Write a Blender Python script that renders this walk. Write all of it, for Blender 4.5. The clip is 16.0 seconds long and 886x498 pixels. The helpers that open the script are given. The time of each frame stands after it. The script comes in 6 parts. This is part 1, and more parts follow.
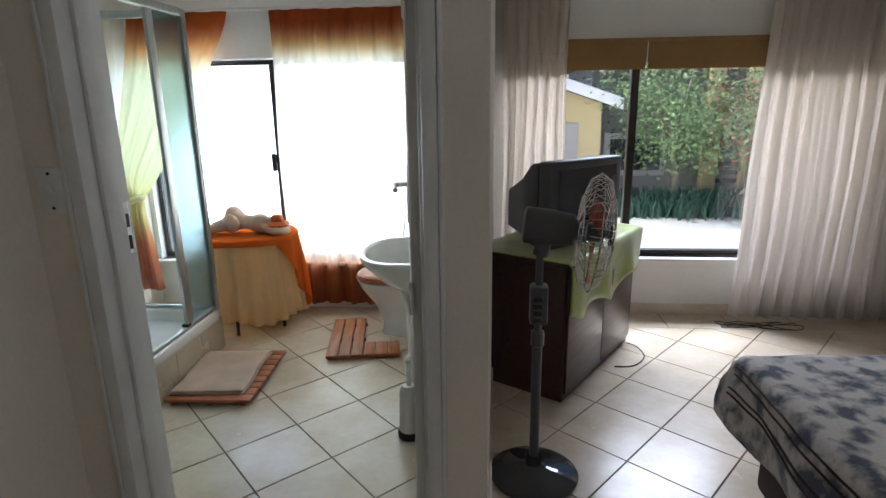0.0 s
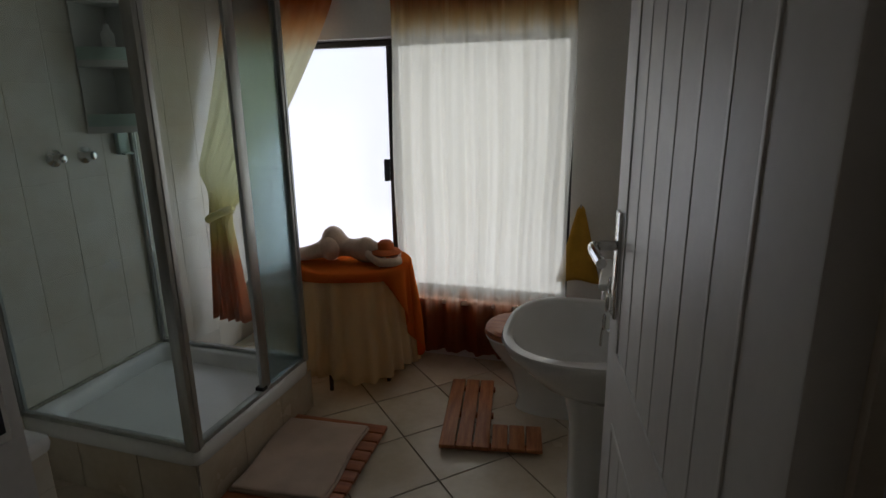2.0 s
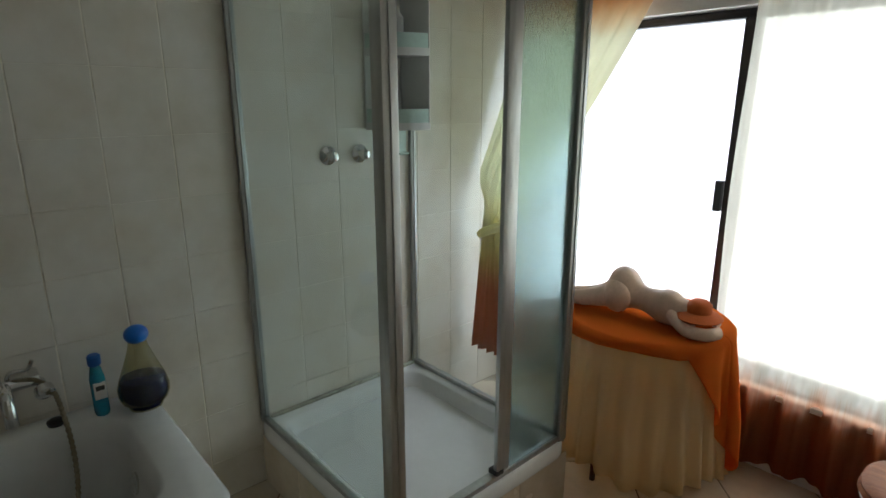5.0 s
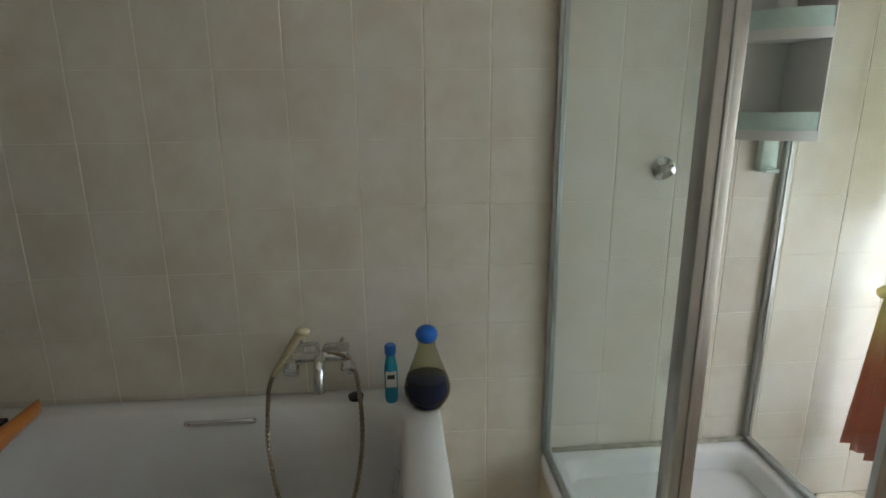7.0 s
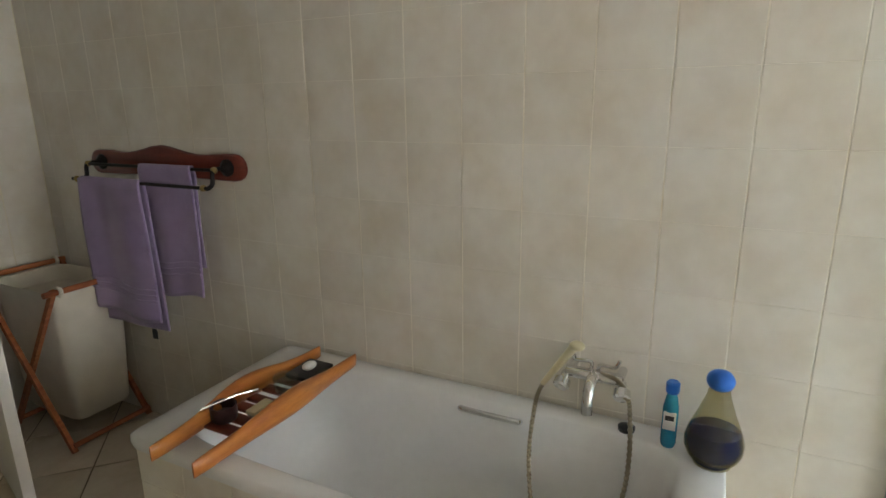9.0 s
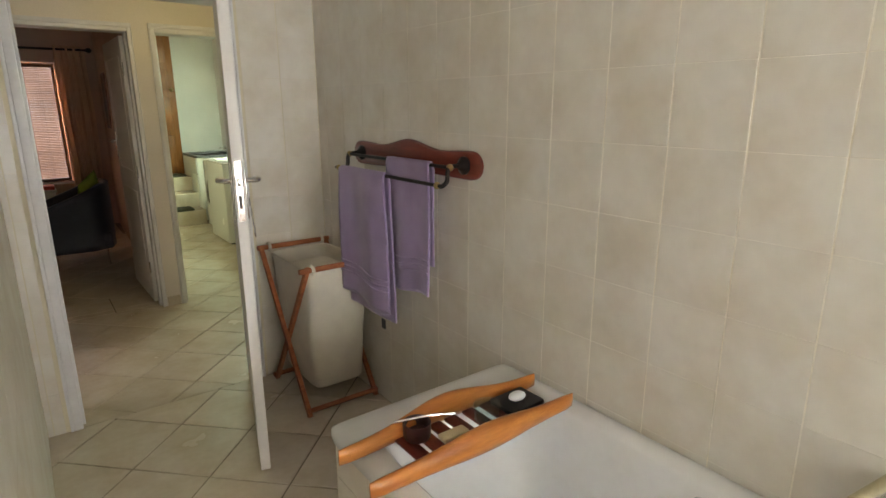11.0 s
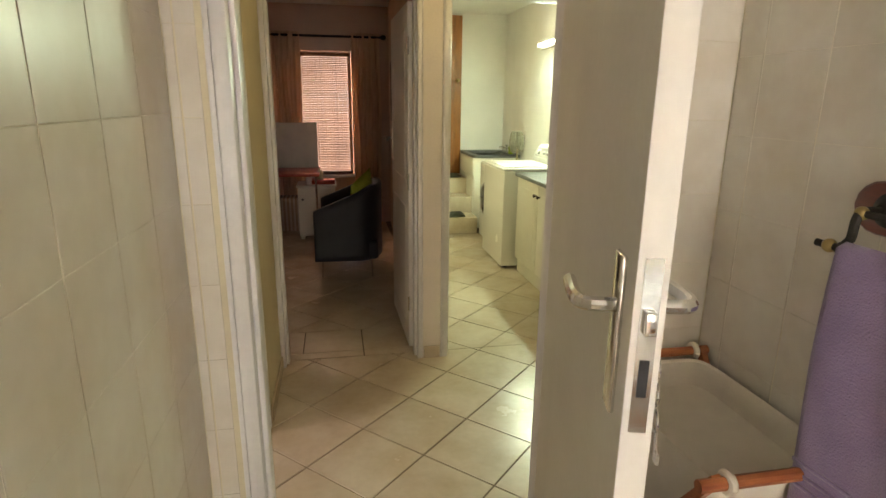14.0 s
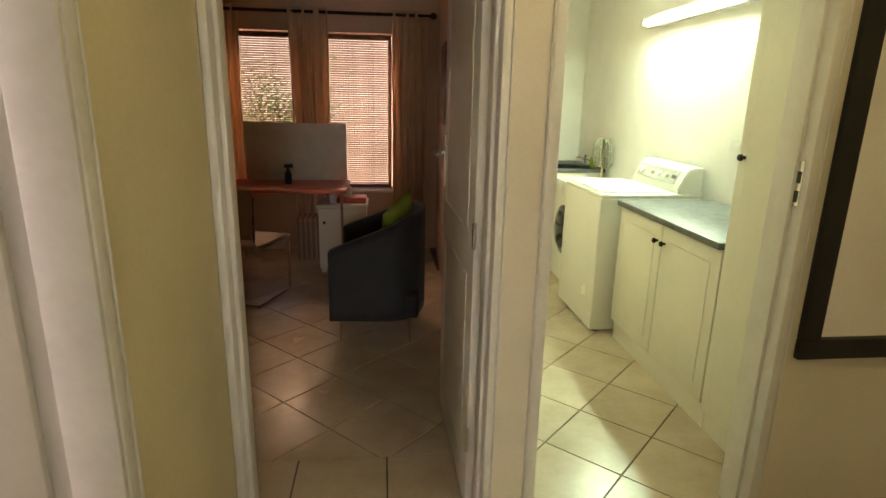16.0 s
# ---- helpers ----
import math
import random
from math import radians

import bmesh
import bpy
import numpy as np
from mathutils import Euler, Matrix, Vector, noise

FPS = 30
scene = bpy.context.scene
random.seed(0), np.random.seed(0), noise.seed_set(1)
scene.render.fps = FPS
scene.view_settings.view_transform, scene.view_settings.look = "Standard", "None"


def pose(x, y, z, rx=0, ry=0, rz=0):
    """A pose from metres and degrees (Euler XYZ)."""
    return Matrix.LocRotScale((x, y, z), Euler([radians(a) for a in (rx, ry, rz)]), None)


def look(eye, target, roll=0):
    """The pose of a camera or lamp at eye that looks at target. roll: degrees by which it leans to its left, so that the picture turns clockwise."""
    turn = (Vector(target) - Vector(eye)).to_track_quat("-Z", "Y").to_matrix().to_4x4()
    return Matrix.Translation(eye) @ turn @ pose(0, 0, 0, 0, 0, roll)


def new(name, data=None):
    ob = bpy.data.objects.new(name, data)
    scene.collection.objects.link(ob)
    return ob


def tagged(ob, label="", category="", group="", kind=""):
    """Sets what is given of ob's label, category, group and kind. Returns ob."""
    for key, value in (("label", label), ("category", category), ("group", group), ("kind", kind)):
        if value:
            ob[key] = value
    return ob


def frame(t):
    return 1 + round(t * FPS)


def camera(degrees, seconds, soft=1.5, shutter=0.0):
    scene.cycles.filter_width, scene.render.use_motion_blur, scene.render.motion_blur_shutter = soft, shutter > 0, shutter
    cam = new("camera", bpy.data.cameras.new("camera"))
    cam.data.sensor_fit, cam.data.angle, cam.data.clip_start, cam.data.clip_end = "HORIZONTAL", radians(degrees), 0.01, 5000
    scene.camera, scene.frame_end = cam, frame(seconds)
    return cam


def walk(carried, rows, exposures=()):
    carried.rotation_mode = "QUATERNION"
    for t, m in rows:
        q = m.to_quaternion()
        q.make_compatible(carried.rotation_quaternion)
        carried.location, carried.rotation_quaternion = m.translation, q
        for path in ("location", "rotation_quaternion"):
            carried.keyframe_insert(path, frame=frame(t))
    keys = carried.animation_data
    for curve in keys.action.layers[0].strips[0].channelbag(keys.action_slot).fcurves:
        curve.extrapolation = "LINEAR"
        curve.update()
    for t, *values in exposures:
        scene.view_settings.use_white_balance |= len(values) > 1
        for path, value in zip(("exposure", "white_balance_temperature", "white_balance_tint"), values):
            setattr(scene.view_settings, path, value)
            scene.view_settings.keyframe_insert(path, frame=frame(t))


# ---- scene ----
cam = camera(76.7, 16.0)
# seconds, x, y, z, yaw, pitch, roll
ROWS = [
    (0, 0.084, 1.563, 1.555, 5.28, -14.63, 0.76),
    (0.5, -0.018, 1.804, 1.543, 8.16, -14.71, 0.63),
    (1, -0.100, 2.064, 1.540, 10.74, -14.77, 0.60),
    (1.5, -0.201, 2.332, 1.538, 13.14, -14.89, 0.79),
    (2, -0.268, 2.581, 1.534, 17.17, -14.85, 0.77),
    (2.5, -0.302, 2.765, 1.522, 22.40, -14.73, 0.68),
    (3, -0.354, 2.896, 1.515, 26.50, -14.58, 0.73),
    (3.2, -0.382, 2.944, 1.519, 27.98, -14.48, 0.77),
    (5.3, -0.644, 3.290, 1.530, 52.24, -14.99, 0.04),
    (5.5, -0.664, 3.317, 1.531, 55.05, -15.01, 0.14),
    (6, -0.698, 3.411, 1.526, 63.09, -14.65, 0.81),
    (6.5, -0.779, 3.489, 1.525, 73.53, -14.67, 0.74),
    (7, -0.823, 3.532, 1.537, 84.86, -14.90, 0.44),
    (7.5, -0.825, 3.609, 1.542, 95.94, -14.70, 0.88),
    (8, -0.820, 3.680, 1.554, 105.13, -14.56, 1.08),
    (8.5, -0.878, 3.633, 1.550, 111.03, -14.70, 0.96),
    (9, -0.927, 3.572, 1.542, 116.47, -14.47, 0.75),
    (9.2, -0.946, 3.553, 1.542, 118.48, -14.61, 0.62),
    (11.3, -1.278, 3.391, 1.528, 147.15, -14.32, 0.14),
    (11.5, -1.313, 3.314, 1.534, 149.47, -14.30, 0.08),
    (12, -1.385, 3.115, 1.541, 154.67, -14.32, -0.08),
    (12.5, -1.472, 2.885, 1.538, 160.77, -14.44, -0.33),
    (13, -1.497, 2.600, 1.530, 164.95, -14.57, -0.48),
    (13.5, -1.495, 2.251, 1.518, 167.15, -14.71, -0.49),
    (14, -1.503, 1.876, 1.506, 169.34, -14.87, -0.61),
    (14.5, -1.511, 1.485, 1.492, 170.89, -14.78, -0.81),
    (15, -1.548, 1.097, 1.468, 171.47, -14.73, -0.90),
    (15.5, -1.591, 0.736, 1.473, 172.80, -14.86, -1.06),
    (16, -1.614, 0.390, 1.470, 173.92, -14.92, -1.21),
]
# seconds, stops, kelvin, tint: the picture darkens towards the window and opens up again indoors
EXPOSURES = [(0.0, -0.12, 5700, 14), (0.4, -0.2, 5700, 14), (1.0, -0.8, 5900, 16), (1.5, -1.62, 6200, 20), (2.5, -2.78, 6300, 23), (3.2, -2.75, 6300, 24), (4.3, -1.65, 6200, 20),
             (5.3, -1.0, 6200, 15), (6.5, -0.62, 6400, 20), (7.5, -0.08, 6500, 22), (9.0, 0.62, 6700, 24), (11.3, 1.4, 7000, 26), (12.5, 1.75, 7200, 27), (14.0, 1.72, 7900, 29), (16.0, 2.0, 7700, 24)]
walk(cam, [(t, pose(x, y, z, 90 + pitch, roll, yaw)) for t, x, y, z, yaw, pitch, roll in ROWS], EXPOSURES)

# ---------------------------------------------------------------- light
world = bpy.data.worlds.new("sky")
scene.world = world
world.use_nodes = True
wn = world.node_tree.nodes
sky = wn.new("ShaderNodeTexSky")
sky.sky_type = "NISHITA"
sky.sun_disc = False
sky.sun_elevation = radians(58)
sky.sun_rotation = radians(-100)
wn["Background"].inputs[1].default_value = 0.15
world.node_tree.links.new(sky.outputs[0], wn["Background"].inputs[0])

sun = new("sun", bpy.data.lights.new("sun", "SUN"))
sun.data.energy, sun.data.angle, sun.data.color = 5.0, radians(0.5), (1.0, 0.95, 0.87)
sun.matrix_world = look((-8, -1.4, 13), (0, 0, 0))


def area_lamp(name, eye, target, sx, sy, watts, color):
    lamp = new(name, bpy.data.lights.new(name, "AREA"))
    lamp.data.shape, lamp.data.size, lamp.data.size_y = "RECTANGLE", sx, sy
    lamp.data.energy, lamp.data.color = watts, color
    lamp.matrix_world = look(eye, target)
    return lamp


# daylight behind the frosted bathroom window
area_lamp("bathroom_window_daylight", (-1.52, 5.93, 1.13), (-1.52, 0, 1.13), 2.16, 1.56, 60, (0.87, 0.95, 1.0))
# fluorescent tube in the laundry
area_lamp("laundry_tube_light", (-3.59, -3.38, 2.06), (-2.6, -3.36, 1.3), 1.15, 0.06, 17, (0.62, 1.0, 0.74))
# sky light falling in through the upper part of the bedroom and study windows
area_lamp("bedroom_window_daylight", (1.25, 6.75, 2.75), (1.25, 5.0, 0.9), 2.4, 1.1, 340, (0.95, 0.97, 1.0))
# added fill lamps in unseen wall openings of the bedroom and the side room
area_lamp("bedroom_side_fill", (3.05, 1.15, 2.26), (0, 1.7, 1.2), 1.45, 0.36, 10, (1.0, 0.93, 0.83))
area_lamp("side_room_fill", (0.78, -0.18, 1.4), (-0.8, -0.6, 1.2), 0.5, 1.1, 5, (1.0, 0.95, 0.93))
area_lamp("study_window_daylight", (-1.0, -6.3, 2.9), (-1.0, -4.8, 1.0), 1.7, 0.9, 170, (1.0, 0.64, 0.38))
# unseen warm lamp added under the hall ceiling to brighten it; no fitting is built
hall_fill = new("hall_fill_light", bpy.data.lights.new("hall_fill_light", "POINT"))
hall_fill.data.energy, hall_fill.data.color, hall_fill.data.shadow_soft_size = 1.8, (1.0, 0.93, 0.46), 0.15
hall_fill.matrix_world = pose(-2.3, -0.45, 2.2)

# ---------------------------------------------------------------- materials
def mat(name, color, rough=0.6, metal=0.0, var=0.12, scale=6.0, grain=60.0, bump=0.15, second=None, stretch=(1, 1, 1), coat=0.0, sheen=0.0, piece=0.0, spec=0.5, place=False, edge=(0.35, 0.7)):
    """A surface with large stains, fine grain and relief."""
    m = bpy.data.materials.new(name)
    m.use_nodes = True
    n, l = m.node_tree.nodes, m.node_tree.links
    b = n["Principled BSDF"]
    co = n.new("ShaderNodeTexCoord")
    mp = n.new("ShaderNodeMapping")
    mp.inputs["Scale"].default_value = stretch
    if place:
        l.new(n.new("ShaderNodeNewGeometry").outputs["Position"], mp.inputs[0])
    else:
        l.new(co.outputs["Object"], mp.inputs[0])
    big = n.new("ShaderNodeTexNoise")
    big.inputs["Scale"].default_value, big.inputs["Detail"].default_value = scale, 4
    fine = n.new("ShaderNodeTexNoise")
    fine.inputs["Scale"].default_value, fine.inputs["Detail"].default_value = grain, 5
    l.new(mp.outputs[0], big.inputs[0])
    l.new(mp.outputs[0], fine.inputs[0])
    mix = n.new("ShaderNodeMix")
    mix.data_type = "RGBA"
    c = color
    c2 = second or tuple(v * (1 - 1.6 * var) for v in c)
    mix.inputs[6].default_value, mix.inputs[7].default_value = (*c, 1), (*c2, 1)
    ramp = n.new("ShaderNodeMapRange")
    ramp.inputs[1].default_value, ramp.inputs[2].default_value = edge
    l.new(big.outputs[0], ramp.inputs[0])
    l.new(ramp.outputs[0], mix.inputs[0])
    hsv = n.new("ShaderNodeHueSaturation")
    l.new(mix.outputs[2], hsv.inputs["Color"])
    val = n.new("ShaderNodeMapRange")
    val.inputs[1].default_value, val.inputs[2].default_value = 0.3, 0.7
    val.inputs[3].default_value, val.inputs[4].default_value = 1 - var * 0.5, 1 + var * 0.35
    l.new(fine.outputs[0], val.inputs[0])
    if piece:
        info = n.new("ShaderNodeObjectInfo")
        pr = n.new("ShaderNodeMapRange")
        pr.inputs[3].default_value, pr.inputs[4].default_value = 1 - piece, 1 + piece * 0.4
        l.new(info.outputs["Random"], pr.inputs[0])
        mul = n.new("ShaderNodeMath")
        mul.operation = "MULTIPLY"
        l.new(val.outputs[0], mul.inputs[0])
        l.new(pr.outputs[0], mul.inputs[1])
        l.new(mul.outputs[0], hsv.inputs["Value"])
    else:
        l.new(val.outputs[0], hsv.inputs["Value"])
    l.new(hsv.outputs[0], b.inputs["Base Color"])
    rr = n.new("ShaderNodeMapRange")
    rr.inputs[3].default_value, rr.inputs[4].default_value = max(0.02, rough * 0.85), min(1, rough * 1.2)
    l.new(big.outputs[0], rr.inputs[0])
    l.new(rr.outputs[0], b.inputs["Roughness"])
    b.inputs["Metallic"].default_value = metal
    b.inputs["Coat Weight"].default_value = coat
    b.inputs["Sheen Weight"].default_value = sheen
    b.inputs["Specular IOR Level"].default_value = spec
    if bump:
        bp = n.new("ShaderNodeBump")
        bp.inputs["Strength"].default_value, bp.inputs["Distance"].default_value = bump, 0.004
        l.new(fine.outputs[0], bp.inputs["Height"])
        l.new(bp.outputs[0], b.inputs["Normal"])
    return m


def glass(name, color, rough=0.0, clear=0.0, bump=0.0, scale=120.0):
    """Thin pane: see-through with a gloss on top; bump makes it rippled."""
    m = bpy.data.materials.new(name)
    m.use_nodes = True
    n, l = m.node_tree.nodes, m.node_tree.links
    n.remove(n["Principled BSDF"])
    out = n["Material Output"]
    gl = n.new("ShaderNodeBsdfGlossy")
    gl.inputs["Roughness"].default_value = 0.03 + rough
    if clear:
        base = n.new("ShaderNodeBsdfTransparent")
    else:
        base = n.new("ShaderNodeBsdfRefraction")
        base.inputs["IOR"].default_value, base.inputs["Roughness"].default_value = 1.08, rough
    base.inputs[0].default_value = (*color, 1)
    lw = n.new("ShaderNodeLayerWeight")
    pw = n.new("ShaderNodeMath")
    pw.operation, pw.inputs[1].default_value = "POWER", 4.0
    l.new(lw.outputs["Facing"], pw.inputs[0])
    fr = n.new("ShaderNodeMath")
    fr.operation, fr.inputs[1].default_value, fr.inputs[2].default_value = "MULTIPLY_ADD", 0.55, 0.035
    l.new(pw.outputs[0], fr.inputs[0])
    mx = n.new("ShaderNodeMixShader")
    l.new(fr.outputs[0], mx.inputs[0])
    l.new(base.outputs[0], mx.inputs[1])
    l.new(gl.outputs[0], mx.inputs[2])
    l.new(mx.outputs[0], out.inputs[0])
    if bump:
        tx = n.new("ShaderNodeTexNoise")
        tx.inputs["Scale"].default_value = scale
        bp = n.new("ShaderNodeBump")
        bp.inputs["Strength"].default_value, bp.inputs["Distance"].default_value = bump, 0.01
        l.new(tx.outputs[0], bp.inputs["Height"])
        for s in (gl, base):
            if "Normal" in s.inputs:
                l.new(bp.outputs[0], s.inputs["Normal"])
    return m


def sheer(name, stops, clear=0.35, axis=2, lo=0.0, hi=2.2):
    """Thin dyed cloth that lets light through; its dye runs along the height."""
    m = bpy.data.materials.new(name)
    m.use_nodes = True
    n, l = m.node_tree.nodes, m.node_tree.links
    n.remove(n["Principled BSDF"])
    out = n["Material Output"]
    co = n.new("ShaderNodeNewGeometry")
    sp = n.new("ShaderNodeSeparateXYZ")
    l.new(co.outputs["Position"], sp.inputs[0])
    ns = n.new("ShaderNodeTexNoise")
    ns.inputs["Scale"].default_value = 9
    ad = n.new("ShaderNodeMath")
    ad.operation = "MULTIPLY_ADD"
    ad.inputs[1].default_value = 0.12
    l.new(ns.outputs[0], ad.inputs[0])
    l.new(sp.outputs[axis], ad.inputs[2])
    mr = n.new("ShaderNodeMapRange")
    mr.inputs[1].default_value, mr.inputs[2].default_value = lo + 0.06, hi + 0.06
    l.new(ad.outputs[0], mr.inputs[0])
    cr = n.new("ShaderNodeValToRGB")
    while len(cr.color_ramp.elements) < len(stops):
        cr.color_ramp.elements.new(0.5)
    for e, (p, c) in zip(cr.color_ramp.elements, stops):
        e.position = (p - lo) / (hi - lo)
        e.color = (*c, 1)
    l.new(mr.outputs[0], cr.inputs[0])
    tr = n.new("ShaderNodeBsdfTranslucent")
    df = n.new("ShaderNodeBsdfDiffuse")
    tp = n.new("ShaderNodeBsdfTransparent")
    weave = n.new("ShaderNodeTexNoise")
    weave.inputs["Scale"].default_value = 400
    bp = n.new("ShaderNodeBump")
    bp.inputs["Strength"].default_value = 0.2
    l.new(weave.outputs[0], bp.inputs["Height"])
    for s in (tr, df):
        l.new(cr.outputs[0], s.inputs[0])
        l.new(bp.outputs[0], s.inputs["Normal"])
    l.new(cr.outputs[0], tp.inputs[0])
    m1, m2 = n.new("ShaderNodeMixShader"), n.new("ShaderNodeMixShader")
    m1.inputs[0].default_value, m2.inputs[0].default_value = 0.5, clear
    l.new(tr.outputs[0], m1.inputs[1])
    l.new(df.outputs[0], m1.inputs[2])
    l.new(m1.outputs[0], m2.inputs[1])
    l.new(tp.outputs[0], m2.inputs[2])
    l.new(m2.outputs[0], out.inputs[0])
    return m


def glow(name, color, strength):
    m = bpy.data.materials.new(name)
    m.use_nodes = True
    b = m.node_tree.nodes["Principled BSDF"]
    b.inputs["Base Color"].default_value = (*color, 1)
    b.inputs["Emission Color"].default_value = (*color, 1)
    b.inputs["Emission Strength"].default_value = strength
    return m


def striped(m, direction, wave_scale, color, amount=0.6, width=0.5):
    """Adds woven or printed stripes over a material's colour."""
    n, l = m.node_tree.nodes, m.node_tree.links
    b = n["Principled BSDF"]
    old = b.inputs["Base Color"].links[0].from_socket
    co = n.new("ShaderNodeTexCoord")
    w = n.new("ShaderNodeTexWave")
    w.bands_direction = direction
    w.inputs["Scale"].default_value = wave_scale
    w.inputs["Distortion"].default_value = 0.3
    l.new(co.outputs["Object"], w.inputs[0])
    r = n.new("ShaderNodeMapRange")
    r.inputs[1].default_value, r.inputs[2].default_value, r.inputs[4].default_value = width, width + 0.15, amount
    l.new(w.outputs[1], r.inputs[0])
    mx = n.new("ShaderNodeMix")
    mx.data_type = "RGBA"
    mx.inputs[7].default_value = (*color, 1)
    l.new(r.outputs[0], mx.inputs[0])
    l.new(old, mx.inputs[6])
    l.new(mx.outputs[2], b.inputs["Base Color"])
    return m


M = {}
M["plaster_cream"] = mat("plaster_cream", (0.70, 0.63, 0.45), 0.75, var=0.07, scale=2.0, grain=90, bump=0.12)
M["plaster_white"] = mat("plaster_white", (0.80, 0.78, 0.74), 0.75, var=0.06, scale=2.0, grain=90, bump=0.12)
M["plaster_grey"] = mat("plaster_grey", (0.75, 0.69, 0.59), 0.75, var=0.07, scale=2.0, grain=90, bump=0.12)
M["plaster_pink"] = mat("plaster_pink", (0.62, 0.45, 0.34), 0.75, var=0.07, scale=2.0, grain=90, bump=0.12)
M["ceiling_white"] = mat("ceiling_white", (0.80, 0.79, 0.75), 0.8, var=0.05, scale=2.0, grain=60, bump=0.1)
M["wall_tile"] = mat("wall_tile", (0.71, 0.67, 0.59), 0.32, var=0.06, scale=6, grain=22, bump=0.04, second=(0.64, 0.575, 0.47), piece=0.03, place=True)
M["wall_grout"] = mat("wall_grout", (0.88, 0.84, 0.75), 0.85, var=0.12, scale=5, grain=120, second=(0.74, 0.66, 0.50))
M["floor_tile"] = mat("floor_tile", (0.66, 0.58, 0.46), 0.25, var=0.08, scale=5, grain=30, bump=0.05, second=(0.56, 0.46, 0.33), piece=0.08, place=True)
M["floor_grout"] = mat("floor_grout", (0.16, 0.12, 0.085), 0.9, var=0.2, scale=5, grain=150)
M["door_white"] = mat("door_white", (0.76, 0.74, 0.70), 0.45, var=0.04, scale=3, grain=60, bump=0.04)
M["frame_white"] = mat("frame_white", (0.72, 0.71, 0.69), 0.35, var=0.06, scale=8, grain=60, bump=0.05)
M["chrome"] = mat("chrome", (0.75, 0.75, 0.74), 0.12, 1.0, var=0.05, scale=20, grain=200, bump=0.02)
M["aluminium"] = mat("aluminium", (0.50, 0.52, 0.51), 0.38, 1.0, var=0.1, scale=8, grain=200, bump=0.03, stretch=(8, 8, 1))
M["bronze_frame"] = mat("bronze_frame", (0.035, 0.028, 0.025), 0.4, 0.3, var=0.1, scale=8, grain=120)
M["ceramic"] = mat("ceramic", (0.80, 0.80, 0.78), 0.1, var=0.03, scale=3, grain=20, bump=0.0, coat=0.3)
M["acrylic"] = mat("acrylic", (0.78, 0.78, 0.76), 0.16, var=0.04, scale=4, grain=30, bump=0.02)
M["teak"] = mat("teak", (0.46, 0.15, 0.05), 0.45, var=0.25, scale=5, grain=30, bump=0.2, stretch=(1, 9, 9), second=(0.30, 0.085, 0.03), piece=0.15)
M["teak_y"] = mat("teak_y", (0.50, 0.19, 0.06), 0.42, var=0.25, scale=5, grain=30, bump=0.2, stretch=(9, 1, 9), second=(0.32, 0.10, 0.03), piece=0.15)
M["orange_wood"] = mat("orange_wood", (0.52, 0.19, 0.035), 0.3, var=0.22, scale=4, grain=30, bump=0.1, stretch=(1, 10, 10), second=(0.36, 0.11, 0.02), coat=0.3)
M["mahogany"] = mat("mahogany", (0.20, 0.035, 0.018), 0.3, var=0.3, scale=4, grain=30, bump=0.1, stretch=(9, 1, 9), second=(0.12, 0.02, 0.012), coat=0.4)
M["dark_wood"] = mat("dark_wood", (0.055, 0.022, 0.020), 0.32, var=0.3, scale=4, grain=30, bump=0.08, stretch=(1, 9, 9), coat=0.2)
M["brown_door"] = mat("brown_door", (0.36, 0.13, 0.035), 0.4, var=0.25, scale=4, grain=30, bump=0.1, stretch=(9, 9, 1))
M["black_frame"] = mat("black_frame", (0.008, 0.007, 0.006), 0.55, var=0.1, scale=10, grain=80)
M["iron"] = mat("iron", (0.035, 0.030, 0.026), 0.45, 0.7, var=0.2, scale=20, grain=90)
M["hose_metal"] = mat("hose_metal", (0.42, 0.36, 0.26), 0.28, 1.0, var=0.2, scale=20, grain=90)
M["brass"] = mat("brass", (0.45, 0.33, 0.14), 0.3, 1.0, var=0.1, scale=20, grain=90)
M["black_plastic"] = mat("black_plastic", (0.02, 0.02, 0.022), 0.4, var=0.1, scale=10, grain=150)
M["grey_plastic"] = mat("grey_plastic", (0.085, 0.085, 0.09), 0.38, 0.2, var=0.08, scale=10, grain=150)
M["white_plastic"] = mat("white_plastic", (0.72, 0.72, 0.69), 0.35, var=0.04, scale=8, grain=60, bump=0.03)
M["appliance"] = mat("appliance", (0.78, 0.78, 0.74), 0.25, var=0.03, scale=3, grain=60, bump=0.03)
M["bezel"] = mat("bezel", (0.055, 0.056, 0.06), 0.35, 0.1, var=0.08, scale=10, grain=150)
M["screen"] = mat("screen", (0.03, 0.032, 0.036), 0.06, var=0.05, scale=3, grain=20, bump=0.0)
M["purple"] = mat("purple", (0.33, 0.24, 0.42), 0.95, var=0.15, scale=8, grain=260, bump=0.8, sheen=0.4)
M["bathmat_towel"] = mat("bathmat_towel", (0.62, 0.45, 0.34), 0.95, var=0.12, scale=8, grain=260, bump=0.8, sheen=0.3)
M["canvas"] = mat("canvas", (0.72, 0.66, 0.55), 0.9, var=0.08, scale=6, grain=300, bump=0.3)
M["green_satin"] = mat("green_satin", (0.30, 0.36, 0.025), 0.35, var=0.25, scale=7, grain=60, bump=0.1, sheen=0.4)
M["flesh"] = mat("flesh", (0.70, 0.50, 0.36), 0.45, var=0.12, scale=14, grain=80, bump=0.08)
M["yellow_cloth"] = mat("yellow_cloth", (0.62, 0.34, 0.03), 0.8, var=0.15, scale=9, grain=200, bump=0.4)
